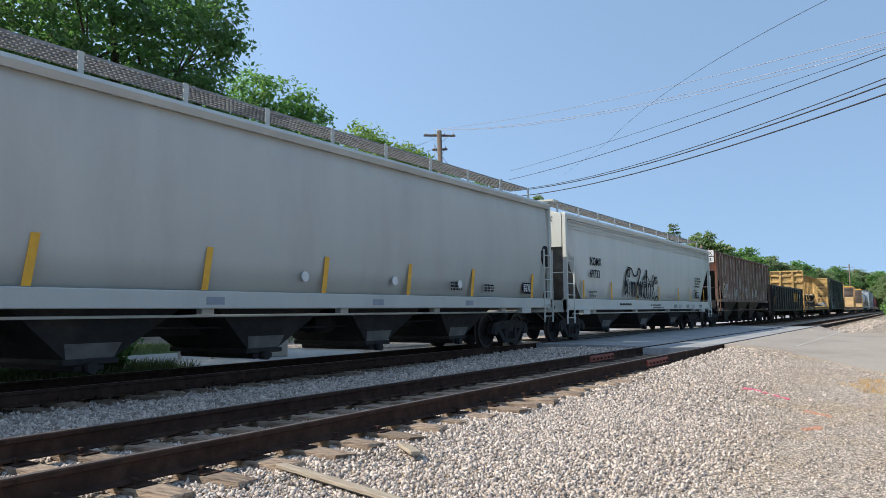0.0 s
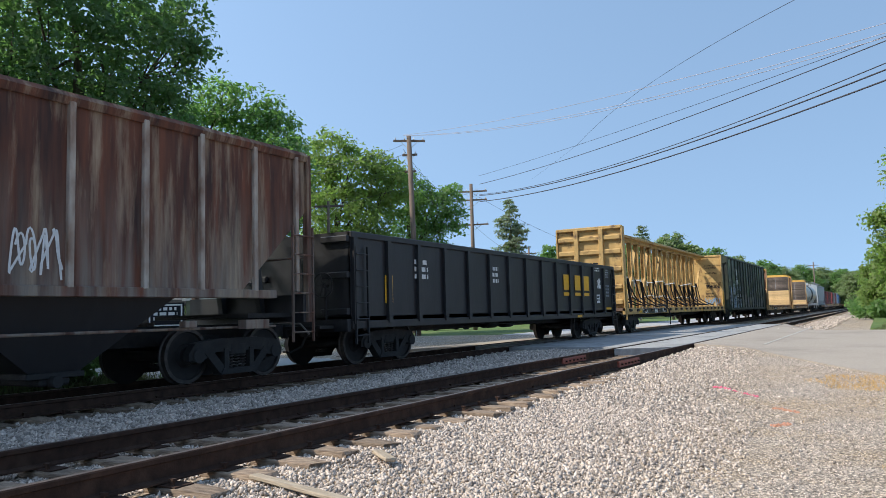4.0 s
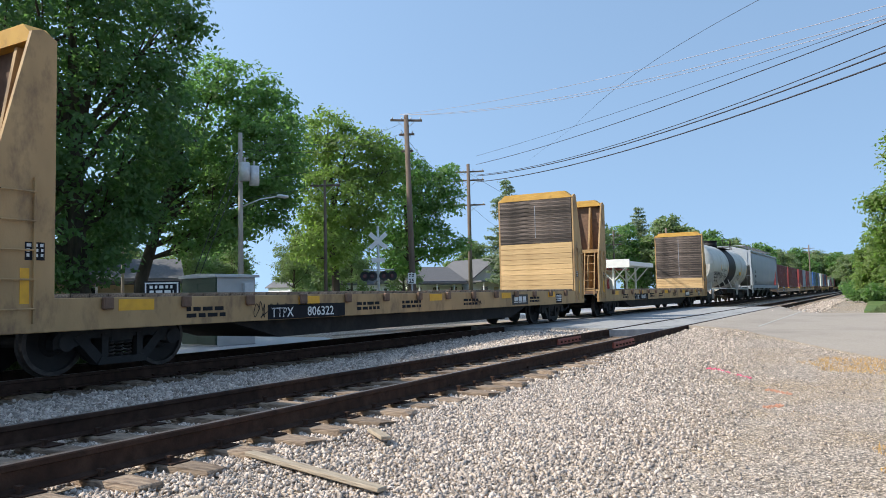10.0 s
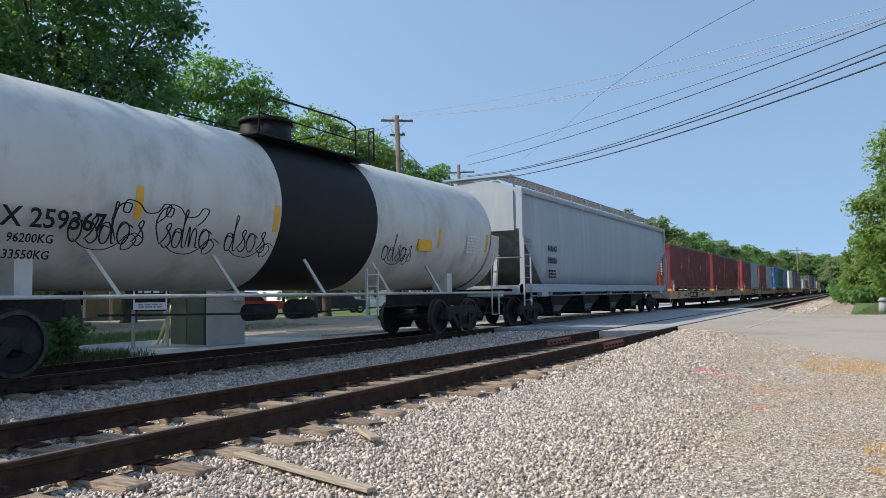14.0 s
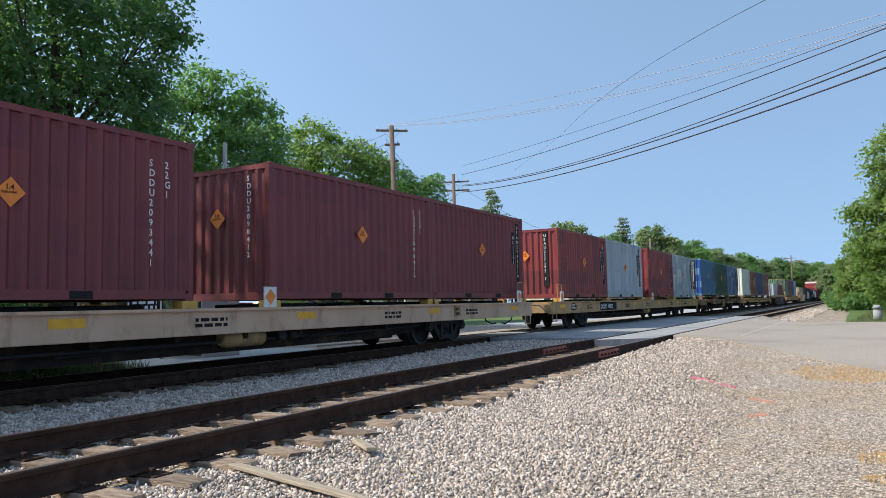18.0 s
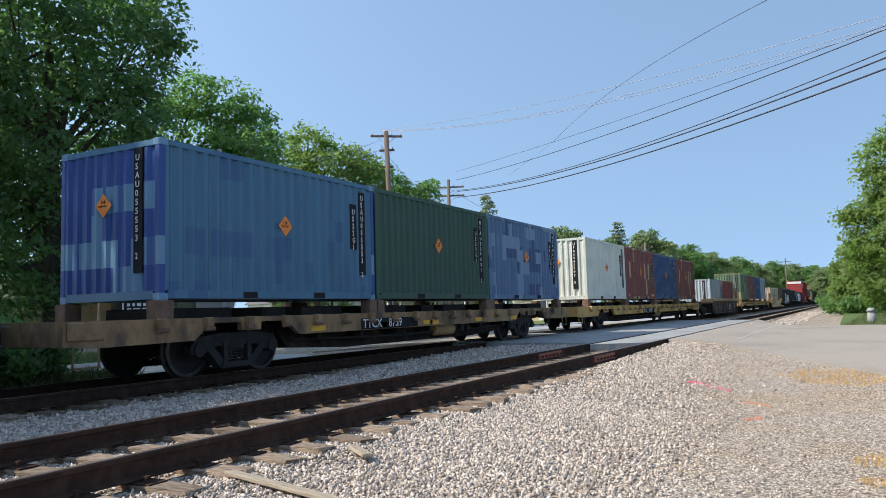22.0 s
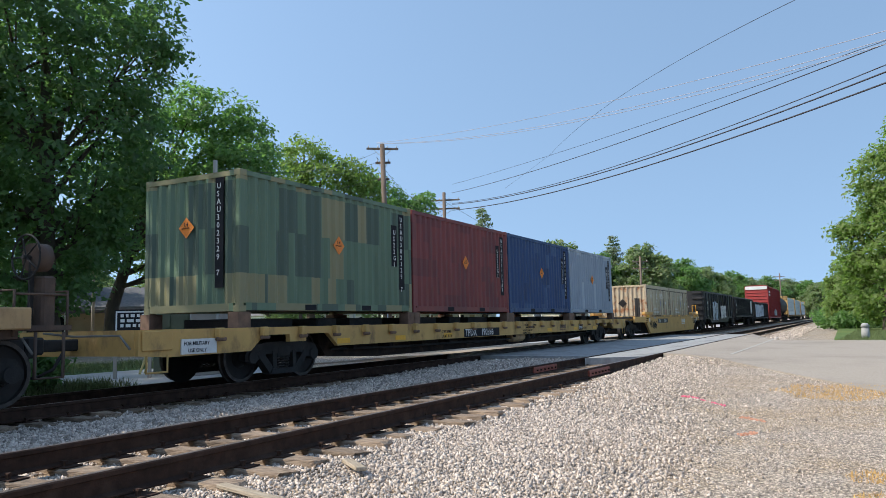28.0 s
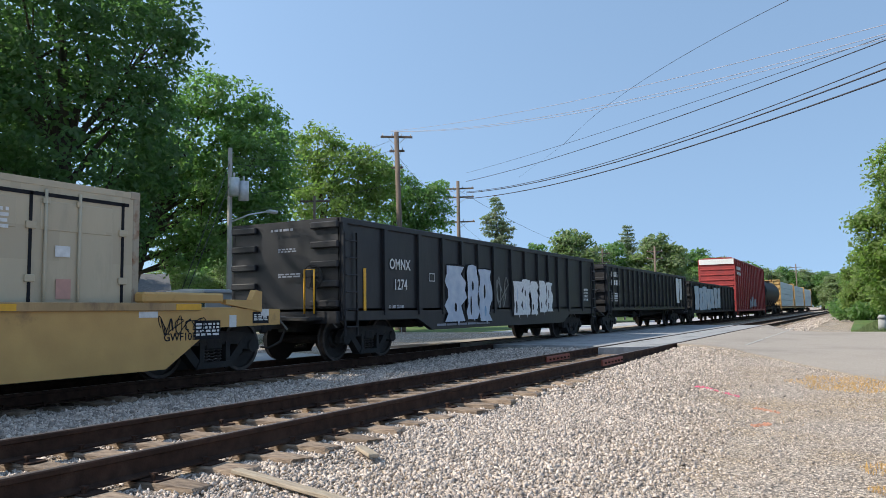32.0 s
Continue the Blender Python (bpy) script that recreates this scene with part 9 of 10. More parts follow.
def train_containers():
    z = 1.16
    for a, b, s0, s1, num, mx, seats in ((209.4, 238.1, 209.9, 237.6, "48991", 215.66, (211.3, 217.5, 225.38, 231.45)), (238.1, 267.4, 239.35, 266.9, "48992", 245.12, (240.84, 246.97, 254.4, 260.53))):
        container_flat("long tan flat car with a black marking panel, carrying containers", a, b, s0, s1, palesill_m if num == "48991" else tan_m, 0.60, 1.03, "DODX", num, mx, 0, seats, z + 0.003, (5.7, 5.7))
    container("dark red corrugated shipping container on a flat car", 211.30, z, red1_m, "SDDU2003448", "22G1", panel=False)
    container("dark red corrugated shipping container on a flat car", 217.50, z, red1_m, "SDDU2093441", "22G1", panel=False)
    container("dark red corrugated shipping container on a flat car", 225.38, z, red1_m, "SDDU2098412", "22G1", panel=False)
    container("dark red corrugated shipping container on a flat car", 231.45, z, red1_m, "USAU2994730")
    container("red shipping container with black touch-up panels", 240.84, z, red2_m, "USAU217195 7")
    container("grey corrugated shipping container with black stencil panels", 246.97, z, grey1_m, "USAU0283154")
    container("red-brown corrugated shipping container on a flat car", 254.40, z, red2_m, "USAU257481 0")
    container("pale grey corrugated shipping container on a flat car", 260.53, z, grey2_m, "USAU1162743")
    z = 1.28
    container_flat("rusty tan flat car with stake brackets, carrying containers", 267.4, 288.9, 268.0, 288.3, rusttan_m, 0.60, 0.99, "TTCX", "8759", 275.0, 19, (269.77, 275.9, 282.03), z + 0.003, (4.2, 4.2))
    container("blue shipping container with a patched lighter end", 269.77, z, blue1_m, "USAU055553 2", endm=blueend_m)
    container("dark green corrugated shipping container on a flat car", 275.90, z, grn1_m, "USAU239881 1")
    container("blue shipping container with pale touch-up patches", 282.03, z, blue2_m, "USAU049853 1")
    for a, b, s0, s1, num, mx, xs in ((288.9, 316.6, 289.5, 316.0, "190657", 300.07, (291.55, 297.68, 303.82, 309.95)), (338.0, 367.6, 338.9, 367.0, "190596", 349.78, (341.23, 347.36, 353.50, 359.63))):
        fl, _ = container_flat("yellowish tan flat car with stake brackets, carrying four containers", a, b, s0, s1, tansill_m, 0.56, 1.0, "TPDX", num, mx, 24, xs, z + 0.003, (4.6, 4.0))
        y = -1.425
        for k, s_ in enumerate(("LD LMT 201200", "LT WT  84800")):
            lettered(s_, 0.1, ink_p, fl, mx - a - 1.35, y, 0.63 + 0.12 * k, sx=0.85)
        pl = plate(fl, "inspection_stencil", ink_p, b - a - 7.75, b - a - 7.25, 0.62, 0.86, -1.422)
        bars(pl, b - a - 7.72, -1.427, 0.65, 0.44, 0.18, 3, white_p, seed=231)
        lettered("GSH90", 0.13, ink_p, fl, b - a - 7.15, y, 0.64)
        lettered("LOOSE CHAINS MUST BE STORED WITHIN", 0.075, ink_p, fl, b - a - 13.45, y, 0.85, sx=0.75)
        lettered("CHANNELS PRIOR TO MOVEMENT", 0.075, ink_p, fl, b - a - 13.35, y, 0.77, sx=0.75)
        lettered("FOR RESTRICTED LOADING ONLY", 0.075, ink_p, fl, b - a - 13.6, y, 0.68, sx=0.75)
        lettered("SEE EQUIPMENT REGISTER", 0.075, ink_p, fl, b - a - 13.6, y, 0.60, sx=0.75)
        block_logo(fl, deckrust_m, b - a - 9.95, y, 0.66, 0.63, 0.2, 3)
        if num == "190596":
            sg = part("notice_plate", bx(339.7 - a, 340.45 - a, -1.45, -1.425, 0.60, 0.84), white_p, fl, "white notice plate")
            lettered("FOR MILITARY", 0.085, ink_p, sg, 339.74 - a, -1.455, 0.74)
            lettered("USE ONLY", 0.085, ink_p, sg, 339.83 - a, -1.455, 0.63)
    container("off-white corrugated shipping container on a flat car", 291.55, z, white1_m, "USAU042797 3")
    container("brown-red shipping container with tan touch-up patches", 297.68, z, redtan_m, "USAU1186520")
    container("blue shipping container with pale touch-up patches", 303.82, z, blue3_m, "USAU2214763")
    container("brown-red corrugated shipping container on a flat car", 309.95, z, redtan_m, "USAU3320181")
    container("green shipping container mottled with brown touch-up paint", 341.23, z, grn2_m, "USAU302329 7")
    container("red corrugated shipping container on a flat car", 347.36, z, red3_m, "USAU3013287")
    container("blue shipping container with pale touch-up patches", 353.50, z, blue3_m, "USAU2240186")
    container("pale grey corrugated shipping container on a flat car", 359.63, z, grey3_m, "USAU1190375")
    # well cars
    a = 316.6
    ob, L = well_car("dark brown well car with tan chords holding containers", a, 338.0, wellrust_m, 322.5, 335.12, (3.5, 1.7), dark=True)
    container("grey shipping container with pale scrawls, set in a well car", 322.60, 0.27, grey1_m, "USAU1043387")
    container("red shipping container set low in a well car", 329.05, 0.27, red2_m, "USAU302285 1")
    hb = part("hand_brake", bx(20.85, 21.05, -1.30, -1.02, 1.0, 1.75, 0.03), wellrust_m, ob, "rusty hand-brake stand with a black wheel")
    part("brake_wheel", lathe_x(20.72, -1.12, 2.0, 0.30), dark_m, hb)
    part("brake_drum", rod(bmesh.new(), (20.78, -1.12, 2.0), (21.0, -1.12, 2.0), 0.19, 18), wellrust_m, hb, "round rusty gear case")
    part("end_deck", bx(20.45, 21.25, -1.35, 1.35, 1.02, 1.09), wellrust_m, ob)
    part("box_guide", extrude_x(bmesh.new(), [(-1.25, 1.34), (-0.35, 1.34), (-0.42, 1.6), (-0.62, 1.66), (-1.05, 1.62)], 18.75, 19.35), tan_m, ob, "tan cast-steel box guide on the platform")
    for x_ in (20.45, 21.2):
        part("platform_rail", path(bmesh.new(), [(x_, -1.32, 0.95), (x_, -1.32, 1.55), (x_, -0.9, 1.55)], 0.02), wellrust_m, ob)
    part("platform_rail", path(bmesh.new(), [(20.45, -1.32, 1.5), (21.2, -1.32, 1.5)], 0.018), wellrust_m, ob)
    part("step", path(bmesh.new(), [(21.1, -1.4, 1.0), (21.1, -1.4, 0.4), (20.7, -1.4, 0.4), (20.7, -1.4, 1.0)], 0.025), wellrust_m, ob)
    lg = plate(ob, "emblem_panel", black_m, 12.9, 15.1, 0.36, 0.98, -1.462)
    block_logo(lg, grey_p, 13.05, -1.466, 0.46, 1.9, 0.42, 3)
    pl = plate(ob, "stencil_panel", white_p, 16.08, 16.62, 0.38, 0.72, -1.462)
    inner = plate(pl, "stencil_panel", ink_p, 16.1, 16.6, 0.43, 0.70, -1.466)
    bars(inner, 16.14, -1.471, 0.47, 0.4, 0.18, 3, grey_p, seed=220)
    plate(ob, "sticker", rosetag_m, 16.2, 16.48, 0.82, 0.97, -1.462)
    plate(ob, "sticker", white_p, 17.45, 17.65, 0.70, 0.9, -1.462)
    bars(ob, 17.0, -1.463, 0.58, 0.55, 0.05, 1, white_p, seed=224)
    lettered("TPEX", 0.24, grey_p, ob, 6.75, -1.463, 0.52)
    lettered("747710", 0.24, grey_p, ob, 8.35, -1.463, 0.52, sx=0.8)
    for X in (6.3, 9.0, 16.4, 18.75):
        plate(ob, "reflector_strip", yellow_p, X, X + 0.5, 1.17, 1.28, -1.502)
    a = 367.6
    ob, L = well_car("mustard yellow well car with deep sides and black lettering", a, 388.6, mustard_m, 372.3, 384.9, (2.0, 2.2))
    container("tan side-opening government container set in a well car", 372.55, 0.27, tanbox_m, style="side", endm=rustpost_m)
    container("tan side-opening government container set in a well car", 378.68, 0.27, tanbox_m, style="side", endm=rustpost_m)
    pl = plate(ob, "mark_panel", black_m, 374.05 - a, 376.75 - a, 0.74, 0.98, -1.46)
    lettered("TPEX", 0.22, white_p, pl, 374.2 - a, -1.466, 0.78)
    lettered("59169", 0.22, white_p, pl, 375.7 - a, -1.466, 0.78)
    lettered("40", 0.56, ink_p, ob, 372.05 - a, -1.464, 0.52)
    scrawl(ob, ink_p, 372.72 - a, -1.464, 0.45, 0.95, 0.38, 221, 4, 0.07, label="dark sprayed tag")
    block_logo(ob, white_p, 380.92 - a, -1.464, 0.62, 1.1, 0.32, 3)
    lettered("52,900 LBS. MAX. GROSS WT. FOR 20 FT. CONTAINERS", 0.085, ink_p, ob, 373.1 - a, -1.504, 1.11, sx=0.72)
    for k, s_ in enumerate(("NO.24 BRAKE BEAM", "SPRG 1 DC 88", "LD LMT 88100")):
        lettered(s_, 0.075, ink_p, ob, 371.2 - a, -1.464, 0.98 - 0.1 * k, sx=0.8)
    plate(ob, "sticker", white_p, 371.9 - a, 372.1 - a, 0.82, 1.02, -1.461)
    plate(ob, "sticker", blue_p, 373.13 - a, 373.42 - a, 1.0, 1.07, -1.461)
    for sg in (-1, 1):
        part("girder_cap", bx(371.0 - a, 372.68 - a, *sorted((sg * 1.28, sg * 1.50)), 1.2, 1.36, 0.03), mustard_m, ob)
        part("girder_cap", bx(384.6 - a, 386.2 - a, *sorted((sg * 1.28, sg * 1.50)), 1.2, 1.36, 0.03), mustard_m, ob)
    for X in (371.3, 375.36, 377.16, 379.72, 382.2, 385.2):
        plate(ob, "reflector_strip", yellow_p, X - a, X - a + 0.5, 1.09, 1.18, -1.502)
    print_block(ob, 385.6 - a, 0.62, -1.46, 0.55, 0.3, 222)
    print_block(ob, 386.9 - a, 0.85, -1.46, 0.4, 0.2, 223)
    lettered("GWF10F", 0.17, ink_p, ob, 385.0 - a, -1.464, 0.62)
    scrawl(ob, ink_p, 384.9 - a, -1.465, 0.72, 0.95, 0.26, 226, 6, 0.016, label="thin dark sprayed tag")
    for X, z_, w_, h_ in ((384.55, 0.98, 0.34, 0.09), (386.35, 0.80, 0.16, 0.2), (387.1, 0.98, 0.2, 0.12)):
        plate(ob, "sticker", white_p, X - a, X - a + w_, z_, z_ + h_, -1.462)
    part("end_bracket", extrude_y(bmesh.new(), [(386.25 - a, 1.19), (387.1 - a, 1.05), (387.1 - a, 1.4), (386.95 - a, 1.43), (386.85 - a, 1.25), (386.25 - a, 1.26)], -1.49, -1.36), mustard_m, ob, "mustard end bracket over the platform")
    for x_ in (2.05, 2.55):
        part("end_post", bx(x_ - 0.05, x_ + 0.05, -1.4, -1.28, 0.95, 2.05, 0.01), dark_m, ob)
    part("end_deck", bx(0.6, 3.0, -1.3, 1.3, 1.02, 1.1), dark_m, ob)
    part("step", path(bmesh.new(), [(1.9, -1.42, 1.0), (1.9, -1.42, 0.4), (2.4, -1.42, 0.4), (2.4, -1.42, 1.0)], 0.03), dark_m, ob)


train_hoppers()
train_gondolas()
train_beams()
train_boxes()
train_bulkheads()
train_tanks()
train_containers()

# ---- poles and wires
polewood_m = mat("polewood_m", (0.20, 0.155, 0.12), (0.12, 0.09, 0.07), 0.95, scale=5, stretch=(1, 1, 0.15), bump=0.6, bscale=16)
palepole_m = mat("palepole_m", (0.42, 0.385, 0.34), (0.28, 0.25, 0.215), 0.95, scale=5, stretch=(1, 1, 0.15), bump=0.5, bscale=16)
galv_m = mat("galv_m", (0.58, 0.60, 0.60), (0.48, 0.50, 0.50), 0.5, 0.3, scale=9, bump=0.05)
porcelain_m = mat("porcelain_m", (0.5, 0.5, 0.48), (0.42, 0.42, 0.4), 0.3, bump=0)
wire_m = mat("wire_m", (0.035, 0.034, 0.045), (0.024, 0.024, 0.032), 0.7, bump=0)
brightwire_m = mat("brightwire_m", (0.42, 0.42, 0.47), (0.39, 0.39, 0.44), 0.8, 0.85, bump=0)


def utility_pole(x, y, h, arms, m, label, r=0.16, turn=0.0, lean=0.0, side=0.0):
    """A wooden pole; arms are (height, half length, tilt)."""
    ob = thing("utility_pole", pose(x, y, -0.3, -side, lean, turn), label, "utility pole", "utility poles")
    part("pole", rod(bmesh.new(), (0, 0, -0.2), (0, 0, h + 0.3), r, 12, r * 0.72), m, ob)
    for z, w_, tilt in arms:
        a = part("crossarm", bx(-0.05, 0.05, -w_, w_, -0.06, 0.06, 0.008), m, ob, at=pose(0.17, 0, z + 0.3, tilt))
        n = 4 if w_ > 0.9 else 3
        for k in range(n):
            yy = -w_ + 0.12 + k * (2 * w_ - 0.24) / (n - 1)
            part("insulator", rod(bmesh.new(), (0, yy, 0.05), (0, yy, 0.2), 0.045, 8, 0.025), porcelain_m, a)
        for sg in (-1, 1):
            part("brace", bar(bmesh.new(), (0, sg * w_ * 0.55, -0.05), (-0.05, 0, -0.55), 0.03), galv_m, a)
    return ob


utility_pole(37.35, 23.4, 11.7, [(11.45, 0.95, 3), (10.6, 0.45, 0), (9.6, 0.35, 0)], polewood_m, "tall brown wooden utility pole with a crossarm", 0.19, 30, 0.0, 1.3)
utility_pole(53.1, 27.9, 11.5, [(10.9, 1.25, 0), (10.2, 1.25, 0), (8.2, 1.3, 0)], polewood_m, "brown wooden utility pole with three crossarms", 0.18, 20)
pC = utility_pole(21.3, 21.2, 7.5, [], palepole_m, "pale wooden pole with two transformers and a street lamp", 0.115)
for dx, dy, z0, z1 in ((0.0, -0.22, 5.9, 6.6), (0.38, -0.35, 5.75, 6.5)):
    t_ = part("transformer", rod(bmesh.new(), (dx, dy, z0), (dx, dy, z1), 0.2, 14), galv_m, pC, "grey cylindrical transformer")
    part("bushing", rod(bmesh.new(), (dx, dy, z1), (dx, dy, z1 + 0.2), 0.04, 8), porcelain_m, t_)
part("lamp_arm", path(bmesh.new(), [(0, -0.1, 4.9), (0.5, -0.55, 5.2), (1.1, -1.0, 5.35)], 0.03), galv_m, pC)
part("lamp_head", bx(0.95, 1.45, -1.2, -0.95, 5.28, 5.4, 0.04), galv_m, pC)
utility_pole(35.1, 28.1, 8.0, [(7.7, 0.9, 0)], polewood_m, "thin dark wooden pole among the trees", 0.11, 30)
utility_pole(29.5, 39.0, 6.3, [(5.8, 0.5, 0)], palepole_m, "thin pale wooden pole by a house", 0.1, 30)
utility_pole(87.6, 20.5, 8.2, [(7.6, 0.9, 0), (6.8, 0.9, 0)], polewood_m, "distant wooden utility pole", 0.15, 20)
utility_pole(100, 30.5, 9.2, [(8.6, 1.0, 0), (7.4, 1.1, 0)], polewood_m, "distant wooden utility pole", 0.15, 20)
utility_pole(84, 36.5, 9.0, [(8.2, 0.9, 0)], polewood_m, "distant wooden utility pole", 0.14, 20)
utility_pole(206.0, 13.6, 11.6, [(10.8, 1.3, 0), (9.8, 1.3, 0)], polewood_m, "distant wooden utility pole by the line", 0.18, 10, 3)
utility_pole(16.0, -12.0, 9.6, [(9.3, 1.25, 0), (8.8, 1.25, 0)], polewood_m, "brown wooden utility pole beside the road", 0.18, 20)


def wire(a, b, zs, r, m, label="black overhead wire slung between poles", name="overhead_wire"):
    """A sagging wire over the plan line a-b; zs are heights at even steps."""
    c = np.polyfit(np.linspace(0, 1, len(zs)), zs, min(2, len(zs) - 1))
    bm = bmesh.new()
    n = 36
    pts = [(a[0] + (b[0] - a[0]) * u, a[1] + (b[1] - a[1]) * u, float(np.polyval(c, u))) for u in np.linspace(0, 1, n)]
    tube(bm, pts, r, 5)
    return solid(name, bm, m, label, "overhead wire", "overhead wires")


PB, P2 = (53.4, 27.3), (16.0, -12.0)
for dz, zs, r in ((0, (12.14, 10.97, 9.98, 9.18, 8.56), 0.011), (0, (11.45, 10.31, 9.52, 9.1, 9.05), 0.019), (0, (10.6, 9.18, 8.48, 8.5, 9.23), 0.019), (0, (10.52, 9.08, 8.34, 8.28, 8.91), 0.028), (0, (10.04, 8.71, 8.01, 7.95, 8.52), 0.030)):
    wire(PB, P2, zs, r, wire_m)
PA, P3 = (37.0, 23.9), (14.0, -12.0)
for zs in ((11.75, 10.04, 8.65, 7.7, 7.19), (11.7, 9.79, 8.23, 7.5, 7.61), (11.7, 9.7, 8.13, 7.4, 7.49)):
    wire(PA, P3, zs, 0.010, brightwire_m, "bright thin overhead wire catching the sun")
wire((37.7, 13.4), (7.85, -3.25), (9.8, 8.19, 5.0), 0.0062, wire_m)
wire((41.4, 17.6), (37.7, 13.4), (9.0, 9.4, 9.8), 0.004, wire_m)
for zs in ((10.9, 9.6, 10.9), (10.2, 9.0, 10.1), (9.6, 8.4, 9.8)):
    wire((37, 23.9), (53.1, 27.9), zs, 0.012, wire_m)
for zs in ((11.2, 8.6, 7.2), (10.6, 8.2, 6.9), (9.6, 7.4, 5.6), (8.6, 6.6, 4.9)):
    wire((37, 23.9), (21.3, 21.2), zs, 0.008, wire_m)
guard_m = mat("guard_m", (0.75, 0.62, 0.25), (0.65, 0.5, 0.2), 0.6, bump=0)
for dx in (0.0, 0.5):
    bm = bmesh.new()
    top = (21.3, 21.2, 6.9 - 1.6 * dx)
    end = (14.6 + dx * 0.6, 17.3 + dx * 0.3, -0.2)
    path(bm, [top, tuple(t * 0.72 + e * 0.28 for t, e in zip(end, top))], 0.012, 5)
    g_ = solid("guy_wire", bm, wire_m, "steel guy wire staying a utility pole", "guy wire", "guy wires")
    part("guard", rod(bmesh.new(), tuple(t * 0.72 + e * 0.28 for t, e in zip(end, top)), end, 0.035, 8), guard_m, g_, "pale yellow plastic guard")
wire((53.1, 27.9), (100, 30.5), (10.8, 8.8, 8.6), 0.012, wire_m)
wire((53.1, 27.9), (84, 36.5), (8.3, 7.4, 8.0), 0.01, wire_m)
wire((87.6, 20.5), (139.7, 8.7), (7.6, 6.6, 7.6), 0.01, wire_m)

# ---- crossing signal and signs
signal = thing("crossing_signal", pose(34.5, 23.9, -0.25, 0, 0, 35), "railway crossing signal with white crossbuck and unlit lamps", "crossing signal")
signwhite_m = mat("signwhite_m", (0.78, 0.78, 0.76), (0.7, 0.7, 0.68), 0.45, scale=6, bump=0)
lens_m = mat("lens_m", (0.10, 0.012, 0.012), (0.07, 0.01, 0.01), 0.2, bump=0)
part("mast", rod(bmesh.new(), (0, 0, 0), (0, 0, 5.2), 0.07, 12), galv_m, signal)
part("base", bx(-0.3, 0.3, -0.3, 0.3, -0.1, 0.25, 0.03), galv_m, signal)
for ang in (42, -42):
    part("crossbuck_blade", bx(-0.02, 0.0, -0.62, 0.62, -0.12, 0.12, 0.004), signwhite_m, signal, "white crossbuck blade", at=pose(-0.09 - (0.012 if ang > 0 else 0), 0, 4.35, ang))
part("track_count_plate", bx(-0.11, -0.09, -0.35, 0.35, 3.15, 3.4), signwhite_m, signal)
part("lamp_bar", rod(bmesh.new(), (0, -0.85, 2.75), (0, 0.85, 2.75), 0.035, 8), galv_m, signal)
for y in (-0.75, 0.35, -0.3, 0.75):
    hd = part("lamp_backing", rod(bmesh.new(), (-0.12, y, 2.4), (-0.09, y, 2.4), 0.27, 20), black_m, signal, "black round lamp backing")
    part("lamp_lens", rod(bmesh.new(), (-0.22, y, 2.4), (-0.12, y, 2.4), 0.12, 16), lens_m, hd)
    part("lamp_hood", rod(bmesh.new(), (-0.34, y, 2.47), (-0.12, y, 2.47), 0.13, 12, 0.13, False), black_m, hd)
sp = thing("speed_sign", pose(35.9, 22.6, -0.25, 0, 0, 40), "white rectangular speed limit sign on a post", "road sign")
part("post", rod(bmesh.new(), (0, 0, 0), (0, 0, 2.6), 0.03, 8), galv_m, sp)
face = part("face", bx(-0.05, -0.035, -0.23, 0.23, 1.95, 2.55, 0.004), signwhite_m, sp)
lettered("25", 0.32, ink_p, face, -0.052, 0.18, 2.0, FRONT)
bars(face, -0.052, 0.16, 2.3, 0.32, 0.2, 2, ink_p, seed=2, turn=FRONT)
ad = thing("business_sign", pose(13.4, 16.15, -0.22, 0, 0, 38), "small black and white business sign board on two posts", "sign")
board = part("board", bx(-0.03, 0.03, -0.45, 0.45, 0.95, 1.75, 0.005), ink_p, ad)
part("border", bx(-0.034, -0.03, -0.42, 0.42, 0.99, 1.71), signwhite_m, board)
fld = part("field", bx(-0.038, -0.034, -0.38, 0.38, 1.18, 1.67), ink_p, board)
bars(fld, -0.04, 0.3, 1.25, 0.6, 0.38, 3, signwhite_m, seed=4, turn=FRONT)
bars(board, -0.038, 0.3, 1.02, 0.6, 0.12, 2, grey_p, seed=5, turn=FRONT)
for y in (-0.42, 0.42):
    part("post", bx(-0.04, 0.04, y - 0.04, y + 0.04, 0, 1.0), palepole_m, ad)
hyd = thing("concrete_post", (41.6, -0.85, -0.17), "short grey concrete marker post in the grass", "post")
part("shaft", rod(bmesh.new(), (0, 0, -0.1), (0, 0, 0.55), 0.2, 14, 0.17), concrete_m, hyd)
part("cap", rod(bmesh.new(), (0, 0, 0.55), (0, 0, 0.72), 0.23, 14, 0.12), concrete_m, hyd)

# ---- the metal enclosure by the street
shedgreen_m = mat("shedgreen_m", (0.022, 0.05, 0.028), (0.016, 0.036, 0.02), 0.6, scale=3, bump=0.05)
shedgrey_m = mat("shedgrey_m", (0.46, 0.46, 0.44), (0.38, 0.38, 0.36), 0.6, scale=3, bump=0.05)
en = thing("metal_enclosure", pose(15.0, 15.9, -0.24, 0, 0, -8), "grey metal storage enclosure with a dark green front and low roof", "storage shed")
part("body", bx(-0.5, 0.75, -0.8, 0.8, 0, 1.86, 0.02), shedgrey_m, en)
part("front", bx(-0.53, -0.5, -0.78, 0.78, 0.05, 1.84), shedgreen_m, en)
for y in (-0.39, 0.39):
    part("door", bx(-0.545, -0.53, y - 0.36, y + 0.36, 0.1, 1.7, 0.005), shedgreen_m, en)
part("roof", extrude_x(bmesh.new(), [(-0.86, 1.85), (0.86, 1.85), (0.84, 1.92), (0, 1.97), (-0.84, 1.92)], -0.6, 0.85), shedgrey_m, en)
